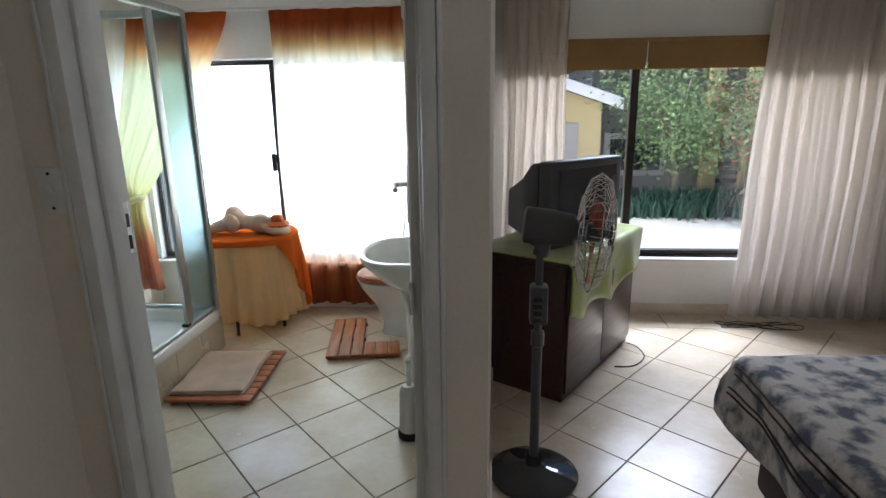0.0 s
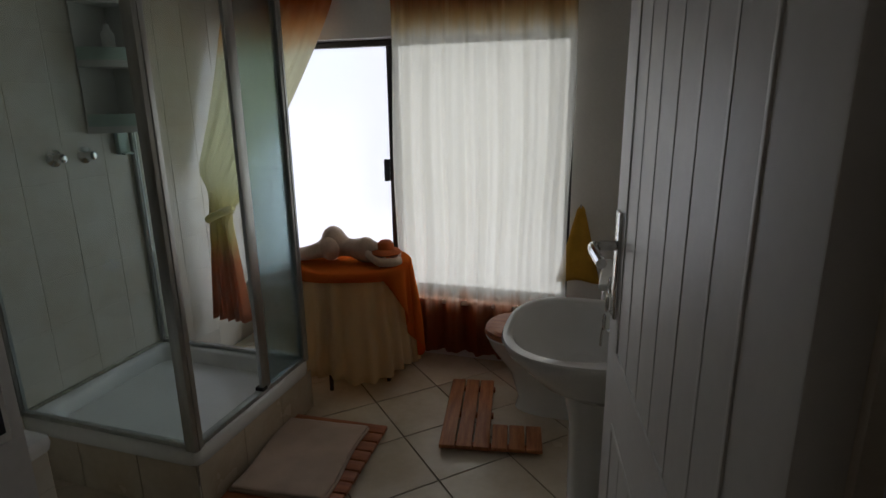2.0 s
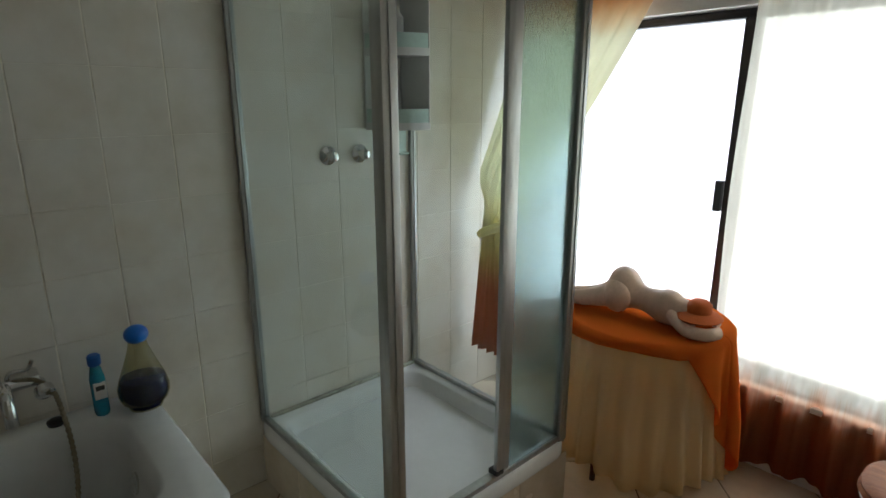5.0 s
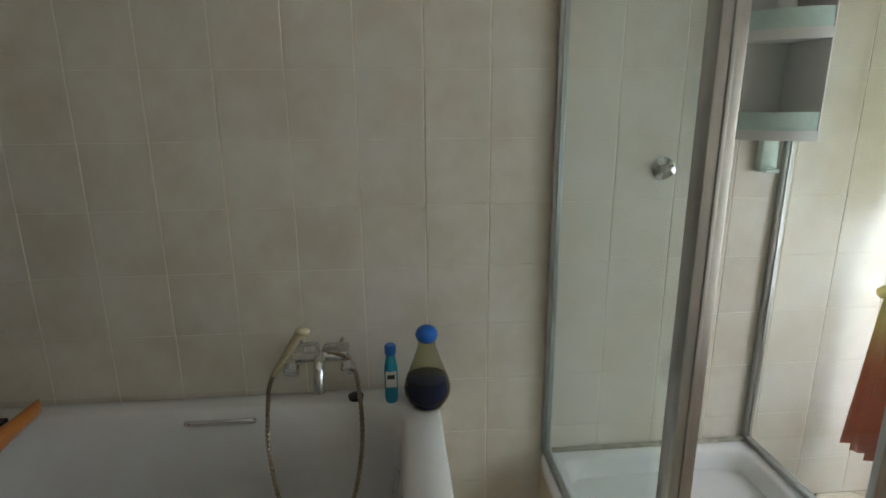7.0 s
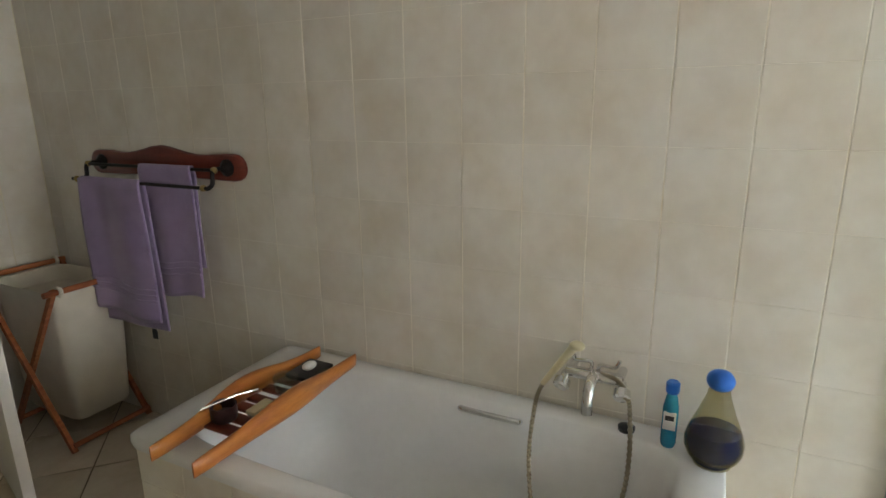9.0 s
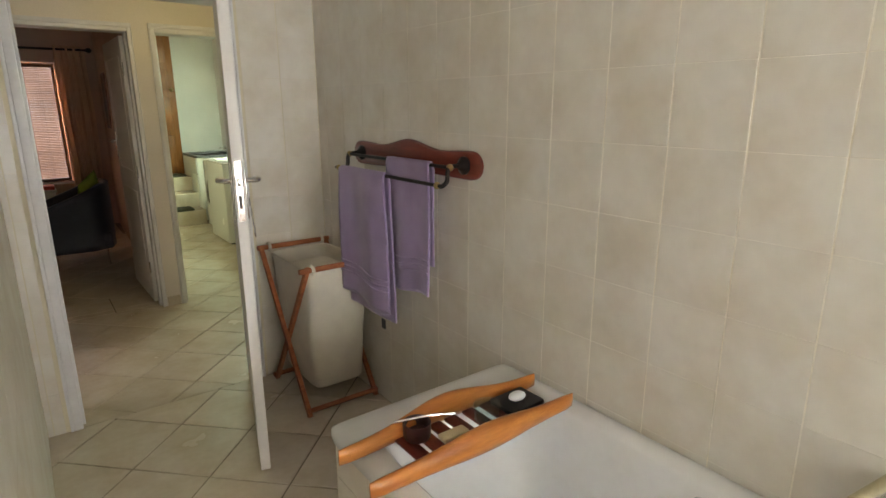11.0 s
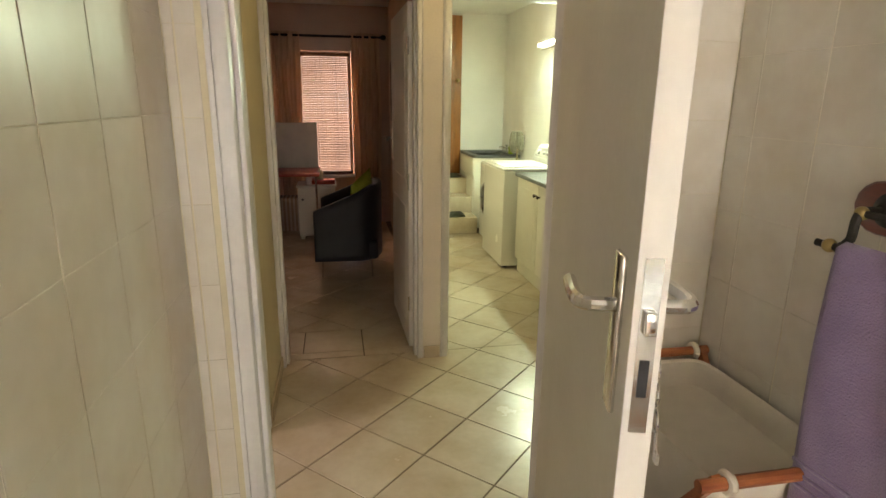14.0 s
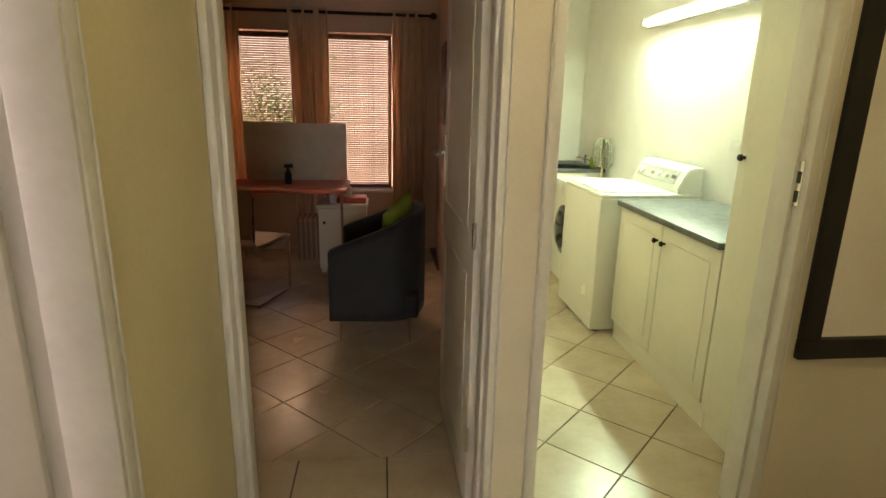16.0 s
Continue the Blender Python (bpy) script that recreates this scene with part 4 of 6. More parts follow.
# window curtains
def drape(name, x0, x1, y, z0, z1, folds, amp, material, parent, seed=1, flare=0.0, nu=110, nv=26, pull=None):
    rnd = random.Random(seed)
    ph = [rnd.uniform(0, 6.28) for _ in range(5)]

    def fn(u, v):
        z = z1 + (z0 - z1) * v
        a = amp * (0.55 + 0.45 * v)
        w = math.sin(2 * math.pi * folds * u + ph[0] + 0.7 * math.sin(3.1 * u + ph[1] + 1.3 * v)) + 0.45 * math.sin(2 * math.pi * folds * 2.3 * u + ph[2] + 1.1 * v) + 0.3 * math.sin(2 * math.pi * folds * 0.37 * u + ph[3])
        x = x0 + (x1 - x0) * u + flare * (u - 0.5) * v * v + 0.008 * math.sin(9 * v + ph[4] + 5 * u)
        p = (x, y + a * w, z)
        return pull(u, v, p) if pull else p
    bm = sheet(bmesh.new(), fn, nu, nv)
    return part(name, bm, material, parent, smooth=80, thick=0.0018)


t = thing("curtain_rod", pose(-1.52, 5.59, 2.20), "thin white curtain rail over the bathroom window", "curtain rail")
bm = bmesh.new()
pipe(bm, [(-1.06, 0, 0), (1.14, 0, 0)], 0.011, 10)
part("rail", bm, "frame_white", t)
for x in (-1.0, 0.0, 1.08):
    part("bracket", B(x - 0.01, -0.005, -0.012, x + 0.01, 0.058, 0.012, bevel=0.002), "frame_white", t)
t = thing("sheer_curtain", pose(0, 0, 0), "sheer curtain fading from orange to cream and back, hanging straight", "curtain")
drape("cloth", -1.50, -0.50, 5.585, 0.06, 2.19, 7, 0.026, "ombre", t, 4, nu=200)
t = thing("sheer_curtain", pose(0, 0, 0), "sheer orange and yellow curtain tied back beside the shower", "curtain")


def tie(u, v, p):
    """Lets the cloth fall along the side wall and gathers it in a band, its tail hanging free below."""
    x, y, z = p
    kz = (2.19 - z) / (2.19 - 0.90)
    if kz <= 1:
        s = kz ** 1.25
        pinch = min(1, max(0, (kz - 0.84) / 0.16)) ** 2
        wx = -2.575 + 0.20 * u + pinch * (0.115 - 0.13 * u)
        return (x + (wx - x) * s, y + (5.19 + 0.05 * u - y) * s, z + 0.15 * s * (1 - u))
    s = min(1, (kz - 1) * 1.6)
    return (-2.46 + 0.07 * u + (u - 0.55) * 0.18 * s, 5.19 + (y - 5.585) * 1.6 + 0.05 * u, z + 0.15 * (1 - u) * (1 - s))


drape("cloth", -2.53, -1.80, 5.585, 0.26, 2.19, 5, 0.016, "ombre_side", t, 7, pull=tie)
bm = bmesh.new()
pipe(bm, [(-2.425 + 0.065 * math.cos(a), 5.21 + 0.06 * math.sin(a), 0.92 + 0.03 * math.cos(a)) for a in [2 * math.pi * k / 20 for k in range(21)]], 0.022, 8)
part("tie_band", bm, "ombre_side", t, "twisted yellow tie band")

# draped table and reclining figurine
TX, TY, TR, TH = -1.655, 5.28, 0.295, 0.685
t = thing("side_table", pose(TX, TY, 0), "round side table with thin wooden legs under the cloths", "table")
bm = bmesh.new()
lathe(bm, [(TR - 0.03, TH - 0.025), (TR - 0.01, TH - 0.012), (TR - 0.02, TH)], 36)
part("tabletop", bm, "dark_wood", t)
for a in (-100, -10, 80, 170):
    bm = bmesh.new()
    x, y = 0.21 * math.cos(radians(a)), 0.21 * math.sin(radians(a))
    pipe(bm, [(x, y, TH - 0.02), (x * 1.08, y * 1.08, 0)], 0.016, 8, taper=[1, 0.75])
    part("leg", bm, "dark_wood", t)
t = thing("table_skirt", pose(TX, TY, 0), "pleated cream satin skirt round the side table", "table skirt")


def skirt(u, v):
    a = 2 * math.pi * u
    r = TR + 0.012 + 0.05 * v + (0.004 + 0.018 * v) * math.sin(26 * a + 1.5 * math.sin(3 * a)) + 0.008 * v * math.sin(9 * a)
    return (r * math.cos(a), r * math.sin(a) * 0.92, TH + 0.004 - (0.575 + 0.02 * math.sin(5 * a)) * v)


part("cloth", sheet(bmesh.new(), skirt, 220, 14), "cream_satin", t, smooth=80, thick=0.002)
t = thing("tablecloth", pose(TX, TY, 0), "burnt-orange satin cloth draped over the side table", "tablecloth")


def over(u, v):
    a = 2 * math.pi * u
    d = (math.degrees(a) + 254) % 360 - 180
    fall = min(1, max(0, (d - 38) / 46)) * min(1, max(0, (150 - d) / 30))
    drop = 0.03 + 0.03 * (min(abs(d), 60) / 60) ** 2 + 0.50 * fall ** 1.2
    s = v * (TR + 0.02 + drop)
    if s <= TR:
        return (s * math.cos(a), 0.92 * s * math.sin(a), TH + 0.010)
    k = s - TR
    r = TR + 0.022 + min(k, 0.03) + 0.07 * max(0, k - 0.03) + 0.030 * min(1, k * 3) * math.sin(11 * a + 2 * math.sin(2 * a)) + 0.012 * min(1, k * 3) * math.sin(23 * a)
    return (r * math.cos(a), 0.92 * r * math.sin(a), TH + 0.010 - max(0, k - 0.012))


part("cloth", sheet(bmesh.new(), over, 200, 40), "orange_satin", t, smooth=80, thick=0.002)

bm = bmesh.new()
path = curve_pts([(-0.27, 0.02, 0.022), (-0.19, 0.01, 0.032), (-0.10, 0.0, 0.055), (-0.04, 0.0, 0.075), (0.03, 0.0, 0.06), (0.11, -0.01, 0.052), (0.18, -0.02, 0.048), (0.25, -0.03, 0.05)], 6)
nn = len(path)
rad = [0.018 + 0.016 * min(1, 3 * i / nn) + 0.042 * math.exp(-((i / (nn - 1) - 0.42) / 0.11) ** 2) + 0.022 * math.exp(-((i / (nn - 1) - 0.78) / 0.13) ** 2) for i in range(nn)]
pipe(bm, [(p.x, p.y, max(p.z, r * 0.95)) for p, r in zip(path, rad)], 1.0, 18, taper=rad)
pipe(bm, curve_pts([(-0.28, -0.055, 0.02), (-0.20, -0.06, 0.03), (-0.11, -0.055, 0.05), (-0.04, -0.035, 0.06)], 6), 1.0, 14, taper=[0.018 + 0.026 * i / 18 for i in range(19)])
ball(bm, (-0.05, -0.045, 0.062), 0.058, 0.052, 0.056, 16, 10)
ball(bm, (-0.05, 0.04, 0.068), 0.058, 0.05, 0.058, 16, 10)
pipe(bm, curve_pts([(0.17, -0.06, 0.045), (0.24, -0.11, 0.024), (0.31, -0.10, 0.020), (0.34, -0.05, 0.020)], 6), 0.019, 12)
pipe(bm, curve_pts([(0.17, 0.03, 0.045), (0.24, 0.07, 0.022), (0.31, 0.06, 0.020)], 6), 0.019, 12)
nbody = len(bm.faces)
lathe(bm, [(0.080, 0.045), (0.085, 0.05), (0.070, 0.06), (0.045, 0.066), (0.042, 0.088), (0.028, 0.10), (0.005, 0.102)], 24, (0.26, -0.03, 0.0))
bm.faces.ensure_lookup_table()
for i, f in enumerate(bm.faces):
    f.material_index = 0 if i < nbody else 1
fig = finish("figurine", bm, "flesh", 60)
fig.data.materials.append(M["orange_cloth"])
fig.matrix_world = pose(-1.68, 5.24, TH + 0.012, 0, 0, 6) @ Matrix.Diagonal((1.0, 1.0, 1.25, 1.0))
tagged(fig, "pale clay reclining figurine with a small orange hat", "figurine")

# basin, toilet, mats
t = thing("washbasin", pose(-0.345, 4.26, 0), "white ceramic pedestal washbasin beside the open door", "washbasin")
bm = bmesh.new()
ring_loft(bm, [oval(0.06, 0, 0.10, 0.11, 2.4, 0.64), oval(0.03, 0, 0.16, 0.19, 2.4, 0.70), oval(0.0, 0, 0.225, 0.265, 2.5, 0.80), oval(0.0, 0, 0.238, 0.282, 2.6, 0.832), oval(0, 0, 0.234, 0.278, 2.6, 0.842),
               oval(-0.02, 0, 0.195, 0.245, 2.4, 0.842), oval(-0.022, 0, 0.185, 0.235, 2.3, 0.832), oval(-0.02, 0, 0.15, 0.19, 2.2, 0.75), oval(-0.01, 0, 0.09, 0.11, 2, 0.69), oval(0, 0, 0.02, 0.02, 2, 0.68)])
part("bowl", bm, "ceramic", t, smooth=60)
bm = bmesh.new()
ring_loft(bm, [oval(0.06, 0, 0.115, 0.125, 2.4, 0.0), oval(0.06, 0, 0.10, 0.11, 2.4, 0.05), oval(0.06, 0, 0.078, 0.085, 2.4, 0.25), oval(0.06, 0, 0.085, 0.095, 2.4, 0.55), oval(0.06, 0, 0.12, 0.13, 2.4, 0.70)])
part("pedestal", bm, "ceramic", t, smooth=60)
for y in (-0.09, 0.09):
    bm = bmesh.new()
    lathe(bm, [(0.02, 0.842), (0.018, 0.88), (0.026, 0.89), (0.024, 0.91), (0.01, 0.915)], 16, (0.19, y, 0))
    pipe(bm, [(0.19, y, 0.87), (0.10, y * 0.9, 0.885), (0.085, y * 0.9, 0.87)], 0.010, 8)
    part("tap", bm, "chrome", t, "chrome basin tap")
bm = bmesh.new()
ball(bm, (0.155, 0.0, 0.80), 0.008, 0.014, 0.014, 10, 8)
part("overflow", bm, "chrome", t)

t = thing("toilet", pose(-0.36, 5.20, 0), "white ceramic toilet with brown wooden seat", "toilet")
bm = bmesh.new()
ring_loft(bm, [oval(-0.14, 0, 0.20, 0.10, 2.6, 0), oval(-0.14, 0, 0.185, 0.09, 2.6, 0.06), oval(-0.17, 0, 0.20, 0.105, 2.5, 0.20), oval(-0.22, 0, 0.25, 0.16, 2.4, 0.33), oval(-0.23, 0, 0.265, 0.185, 2.4, 0.39), oval(-0.23, 0, 0.25, 0.17, 2.4, 0.398)])
part("pan", bm, "ceramic", t, smooth=60)
bm = bmesh.new()
ring_loft(bm, [oval(-0.23, 0, 0.265, 0.187, 2.4, 0.400), oval(-0.23, 0, 0.272, 0.192, 2.4, 0.41), oval(-0.23, 0, 0.265, 0.187, 2.4, 0.421)])
part("seat", bm, "teak", t, "brown wooden seat")
bm = bmesh.new()
ring_loft(bm, [oval(-0.228, 0, 0.262, 0.184, 2.4, 0.422), oval(-0.228, 0, 0.268, 0.190, 2.4, 0.432), oval(-0.228, 0, 0.25, 0.175, 2.4, 0.444)])
part("lid", bm, "teak", t, "brown wooden lid")
cis = part("cistern", B(0.06, -0.20, 0.40, 0.255, 0.20, 0.72, bevel=0.02, seg=3), "ceramic", t)
part("cistern_lid", B(0.045, -0.21, 0.72, 0.258, 0.21, 0.755, bevel=0.012, seg=3), "ceramic", cis)
bm = bmesh.new()
lathe(bm, [(0.026, 0.755), (0.026, 0.762), (0.012, 0.768)], 18, (0.15, 0, 0))
part("flush_button", bm, "chrome", cis, "chrome flush button")

t = thing("toilet_brush", pose(-0.315, 3.93, 0), "white toilet brush holder with dark foot", "toilet brush")
bm = bmesh.new()
lathe(bm, [(0.045, 0.03), (0.05, 0.04), (0.045, 0.24), (0.03, 0.27)], 18)
part("holder", bm, "white_plastic", t)
bm = bmesh.new()
lathe(bm, [(0.055, 0), (0.058, 0.02), (0.05, 0.035)], 18)
part("foot", bm, "black_plastic", t)
bm = bmesh.new()
lathe(bm, [(0.01, 0.26), (0.01, 0.38), (0.016, 0.40), (0.006, 0.41)], 12)
part("handle", bm, "white_plastic", t)

t = thing("duckboard", pose(-1.455, 4.43, 0, 0, 0, 3), "slatted reddish teak bath mat on the tiles", "bath mat", "slatted mats")
for x in (-0.19, 0.0, 0.19):
    part("bearer", B(x - 0.015, -0.30, 0, x + 0.015, 0.30, 0.022, bevel=0.003), "teak_y", t)
for k in range(9):
    y = -0.315 + 0.0705 * k
    part("slat", B(-0.235, y, 0.022, 0.235, y + 0.062, 0.042, bevel=0.004), "teak", t)
t = thing("folded_towel", pose(-1.485, 4.42, 0.042, 0, 0, 5), "folded pinkish beige towel lying on the slatted mat", "towel")
for k in range(2):
    bm = bmesh.new()

    def lay(u, v, k=k):
        x, y = (u - 0.5) * (0.40 - 0.012 * k), (v - 0.5) * (0.52 - 0.01 * k)
        e = min(1, 12 * min(u, 1 - u, v, 1 - v))
        return (x + 0.006 * math.sin(7 * v), y, 0.006 + 0.012 * k + 0.006 * e + 0.003 * noise.noise((6 * u, 6 * v, k)))
    part("fold", sheet(bm, lay, 30, 36), "bathmat_towel", t, smooth=80, thick=0.010)
t = thing("duckboard", pose(-0.80, 5.02, 0, 0, 0, 10), "slatted reddish teak mat cut out round the toilet foot", "bath mat", "slatted mats")
for y in (-0.26, 0.0, 0.26):
    part("bearer", B(-0.21, y - 0.015, 0, 0.02, y + 0.015, 0.022, bevel=0.003), "teak", t)
part("bearer", B(0.02, -0.275, 0, 0.24, -0.245, 0.022, bevel=0.003), "teak", t)
for k in range(3):
    part("slat", B(-0.215 + 0.078 * k, -0.31, 0.022, -0.215 + 0.078 * k + 0.07, 0.31, 0.042, bevel=0.004), "teak_y", t)
for k in range(3):
    part("slat", B(0.021 + 0.078 * k, -0.31, 0.022, 0.021 + 0.078 * k + 0.07, -0.12, 0.042, bevel=0.004), "teak_y", t)

t = thing("hand_towel", pose(-0.44, 5.64, 0.54), "small yellow towel hanging from a wall hook", "towel")


def hang(u, v):
    w = 0.02 + 0.10 * v
    return ((u - 0.5) * 2 * w, -0.012 - 0.010 * math.sin(10 * u) * v - 0.004, 0.42 * (1 - v) + 0.02 * math.sin(3 * u))


part("cloth", sheet(bmesh.new(), hang, 24, 20), "yellow_cloth", t, smooth=80, thick=0.005)
bm = bmesh.new()
pipe(bm, curve_pts([(0, 0.005, 0.44), (0, -0.03, 0.43), (0, -0.035, 0.45)], 5), 0.004, 6)
part("hook", bm, "chrome", t)

# towel rack, towels and hamper
t = thing("towel_rack", pose(-2.594, 1.375, 0), "carved mahogany towel rack with two wrought-iron rails", "towel rack")
prof = []
for k in range(9):
    a = -math.pi / 2 + math.pi * k / 8
    prof.append((0.43 + 0.06 * math.cos(a), 1.305 + 0.055 * math.sin(a)))
for k in range(1, 16):
    y = 0.43 - 0.86 * k / 16
    prof.append((y, 1.36 + 0.028 * math.exp(-(y / 0.11) ** 2) - 0.008 * math.exp(-((abs(y) - 0.24) / 0.08) ** 2)))
for k in range(9):
    a = math.pi / 2 + math.pi * k / 8
    prof.append((-0.43 + 0.06 * math.cos(a), 1.305 + 0.055 * math.sin(a)))
for k in range(1, 16):
    y = -0.43 + 0.86 * k / 16
    prof.append((y, 1.25 + 0.010 * math.exp(-(y / 0.2) ** 2)))
bm = bmesh.new()
rr = []
for d, k in ((0, 1), (0.014, 1), (0.02, 0.985)):
    rr.append([(d, y * k, 1.305 + (z - 1.305) * (k if d < 0.015 else 0.93)) for y, z in prof])
ring_loft(bm, rr)
part("board", bm, "mahogany", t, smooth=40)
for y in (-0.40, 0.40):
    bm = bmesh.new()
    lathe(bm, [(0.035, 0), (0.035, 0.008), (0.02, 0.02), (0.012, 0.03)], 18)
    bmesh.ops.transform(bm, matrix=pose(0.02, y, 1.305, 0, 90, 0), verts=bm.verts)
    part("rosette", bm, "iron", t)
    bm = bmesh.new()
    pipe(bm, curve_pts([(0.03, y, 1.305), (0.085, y, 1.305), (0.10, y, 1.29), (0.105, y, 1.25), (0.13, y, 1.235), (0.155, y, 1.24)], 6), 0.009, 10)
    part("bracket", bm, "iron", t)
    for p in ((0.09, y, 1.302), (0.15, y, 1.24)):
        bm = bmesh.new()
        ball(bm, p, 0.014, 0.014, 0.014, 12, 8)
        part("finial", bm, "brass", t, "brass ball")
for x, z, l in ((0.09, 1.302, 0.40), (0.15, 1.24, 0.43)):
    bm = bmesh.new()
    pipe(bm, [(x, -l, z), (x, l, z)], 0.0075, 10)
    part("rail", bm, "iron", t)


def rail_towel(label, y0, y1, x, z, front, back, seed):
    t = thing("towel", pose(x, 0, z), label, "towel", "towels on the rack")

    def fn(u, v):
        w = noise.noise((3 * u + seed, 2.2 * v, seed)) * 0.012
        s = v * (front + back)
        r = 0.012
        y = y0 + (y1 - y0) * u + 0.02 * (u - 0.5) * abs(s - back) + 0.010 * math.sin(5 * s + seed)
        if s < back - 0.02:
            return (-r - 0.004 * math.sin(8 * u), y, -(back - s) + 0.0)
        if s < back + 0.02:
            a = math.pi * (s - back + 0.02) / 0.04
            return (-r * math.cos(a), y, r * math.sin(a))
        return (r + w + (s - back) * 0.02 + 0.008 * math.sin(9 * u + seed) * min(1, (s - back) * 4), y, -(s - back - 0.02) + 0.012 * math.sin(4 * u + seed) * v)
    part("cloth", sheet(bmesh.new(), fn, 36, 60), "purple", t, smooth=80, thick=0.009)
    for dz in (0.10, 0.125, 0.15):
        def band(u, v, dz=dz):
            y = y0 + (y1 - y0) * u + 0.02 * (u - 0.5) * (front - dz) + 0.010 * math.sin(5 * (front + back - dz) + seed)
            ss = front - dz
            return (r0 + 0.0075 + noise.noise((3 * u + seed, 2.2 * (1 - dz / (front + back)), seed)) * 0.012 + ss * 0.02 + 0.008 * math.sin(9 * u + seed), y, -ss + 0.02 + 0.012 * math.sin(4 * u + seed) - 0.004 + 0.008 * v)
        r0 = 0.012
        part("woven_band", sheet(bmesh.new(), band, 36, 1), "purple", t, "smooth woven band", smooth=80, thick=0.003)
    part("care_tag", B(0.012, y1 - 0.06, -back - 0.035, 0.016, y1 - 0.03, -back + 0.01), "black_plastic", t, "small dark label")
    return t


rail_towel("large lavender terry towel folded over the front rail", 1.02, 1.42, -2.444, 1.24, 0.62, 0.66, 1.3)
rail_towel("smaller lavender terry towel over the back rail", 1.34, 1.65, -2.504, 1.302, 0.57, 0.42, 4.1)

t = thing("laundry_hamper", pose(-2.40, 0.755, 0), "folding wooden laundry hamper with cream canvas bag", "laundry hamper")
for x in (-0.19, 0.19):
    for s in (-1, 1):
        bm = bmesh.new()
        dx = 0.012 * s
        pipe(bm, [(x + dx, s * 0.26, 0), (x + dx, -s * 0.285, 0.785)], 0.015, 4)
        part("leg", bm, "teak", t, "reddish wooden leg")
for s in (-1, 1):
    bm = bmesh.new()
    pipe(bm, [(-0.20, s * 0.285, 0.775), (0.22, s * 0.285, 0.775)], 0.014, 8)
    part("top_bar", bm, "teak", t)
    bm = bmesh.new()
    pipe(bm, [(-0.19, s * 0.25, 0.03), (0.20, s * 0.25, 0.03)], 0.013, 8)
    part("bottom_bar", bm, "teak", t)


def bag(z, k, e=8):
    return oval(0, 0, 0.165 * k, 0.255 * k, e, z, 56)


bm = bmesh.new()
ring_loft(bm, [bag(0.11, 0.80), bag(0.13, 0.85), bag(0.40, 0.93), bag(0.70, 1.0), bag(0.76, 1.04), bag(0.755, 1.0), bag(0.71, 0.985), bag(0.685, 0.95), bag(0.67, 0.75)])
part("bag", bm, "canvas", t, "cream canvas bag", smooth=50)
for s in (-1, 1):
    for x in (-0.155, 0.155):
        bm = bmesh.new()
        pipe(bm, [(x, s * 0.285 + 0.019 * math.cos(a), 0.775 + 0.019 * math.sin(a)) for a in [2 * math.pi * k / 12 for k in range(13)]], 0.009, 8)
        part("loop", bm, "canvas", t)

# ---------------------------------------------------------------- bedroom
t = thing("tv_cabinet", pose(0.453, 4.28, 0, 0, 0, 58.6), "dark brown wooden television cabinet with two doors", "cabinet")
# local x runs along the front, local y towards the back
part("body", B(0.0, 0.012, 0, 1.0, 0.50, 0.745, bevel=0.003), "dark_wood", t)
part("top", B(-0.01, -0.01, 0.745, 1.01, 0.51, 0.77, bevel=0.004), "dark_wood", t)
for x0, x1, hx in ((0.012, 0.497, 0.455), (0.503, 0.988, 0.545)):
    d = part("door", B(x0, -0.006, 0.05, x1, 0.012, 0.735, bevel=0.003), "dark_wood", t)
    bm = bmesh.new()
    pipe(bm, curve_pts([(hx, -0.006, 0.64), (hx, -0.03, 0.625), (hx, -0.032, 0.57), (hx, -0.03, 0.515), (hx, -0.006, 0.50)], 5), 0.006, 8)
    part("handle", bm, "chrome", d, "curved metal handle")
t = thing("satin_cover", pose(0.453, 4.28, 0.774, 0, 0, 58.6), "lime-green satin cloth draped over the cabinet top", "tablecloth")


def cover(u, v):
    x = -0.03 + 1.08 * u
    s = (v - 0.32) * 0.86
    if s >= 0:
        return (x, -0.018 + s, 0.004)
    hem = 1 + 0.35 * math.sin(2.6 * u + 0.4) + 0.12 * math.sin(14 * u)
    return (x + 0.01 * math.sin(20 * u), -0.022 - 0.012 * math.sin(17 * u + 2 * v) * (-s) * 5 - 0.006, 0.004 + s * hem * 0.85)


part("cloth", sheet(bmesh.new(), cover, 60, 30), "green_satin", t, smooth=80, thick=0.002)

t = thing("television", pose(0.37, 4.49, 0.78, 0, 0, 43), "old grey tube television with dark rounded back", "television")
W, H, D = 0.60, 0.47, 0.46
part("front_bezel", B(0, 0, 0, W, 0.09, H, bevel=0.012, seg=3), "bezel", t, "dark grey front frame")
bm = bmesh.new()
rings = []
for y, k, dz in ((0.09, 0.97, 0.0), (0.16, 0.95, 0.0), (0.30, 0.72, 0.02), (0.42, 0.58, 0.03), (D, 0.54, 0.03)):
    w, h = W * k / 2, H * k / 2
    c = [(-w, -h), (w, -h), (w, h), (-w, h)]
    rings.append([(W / 2 + a, y, H / 2 - 0.0 + b - dz * (1 if b > 0 else -0.0) - (H / 2 - h) * 0.55) for a, b in c])
ring_loft(bm, rings)
bmesh.ops.bevel(bm, geom=list(bm.edges), offset=0.01, segments=2, affect="EDGES")
part("back", bm, "black_plastic", t, "black tapered rear housing")


def tube_face(u, v):
    x, z = 0.055 + (W - 0.11) * u, 0.075 + (H - 0.12) * v
    return (x, -0.006 - 0.022 * (1 - (2 * u - 1) ** 2) * (1 - (2 * v - 1) ** 2), z)


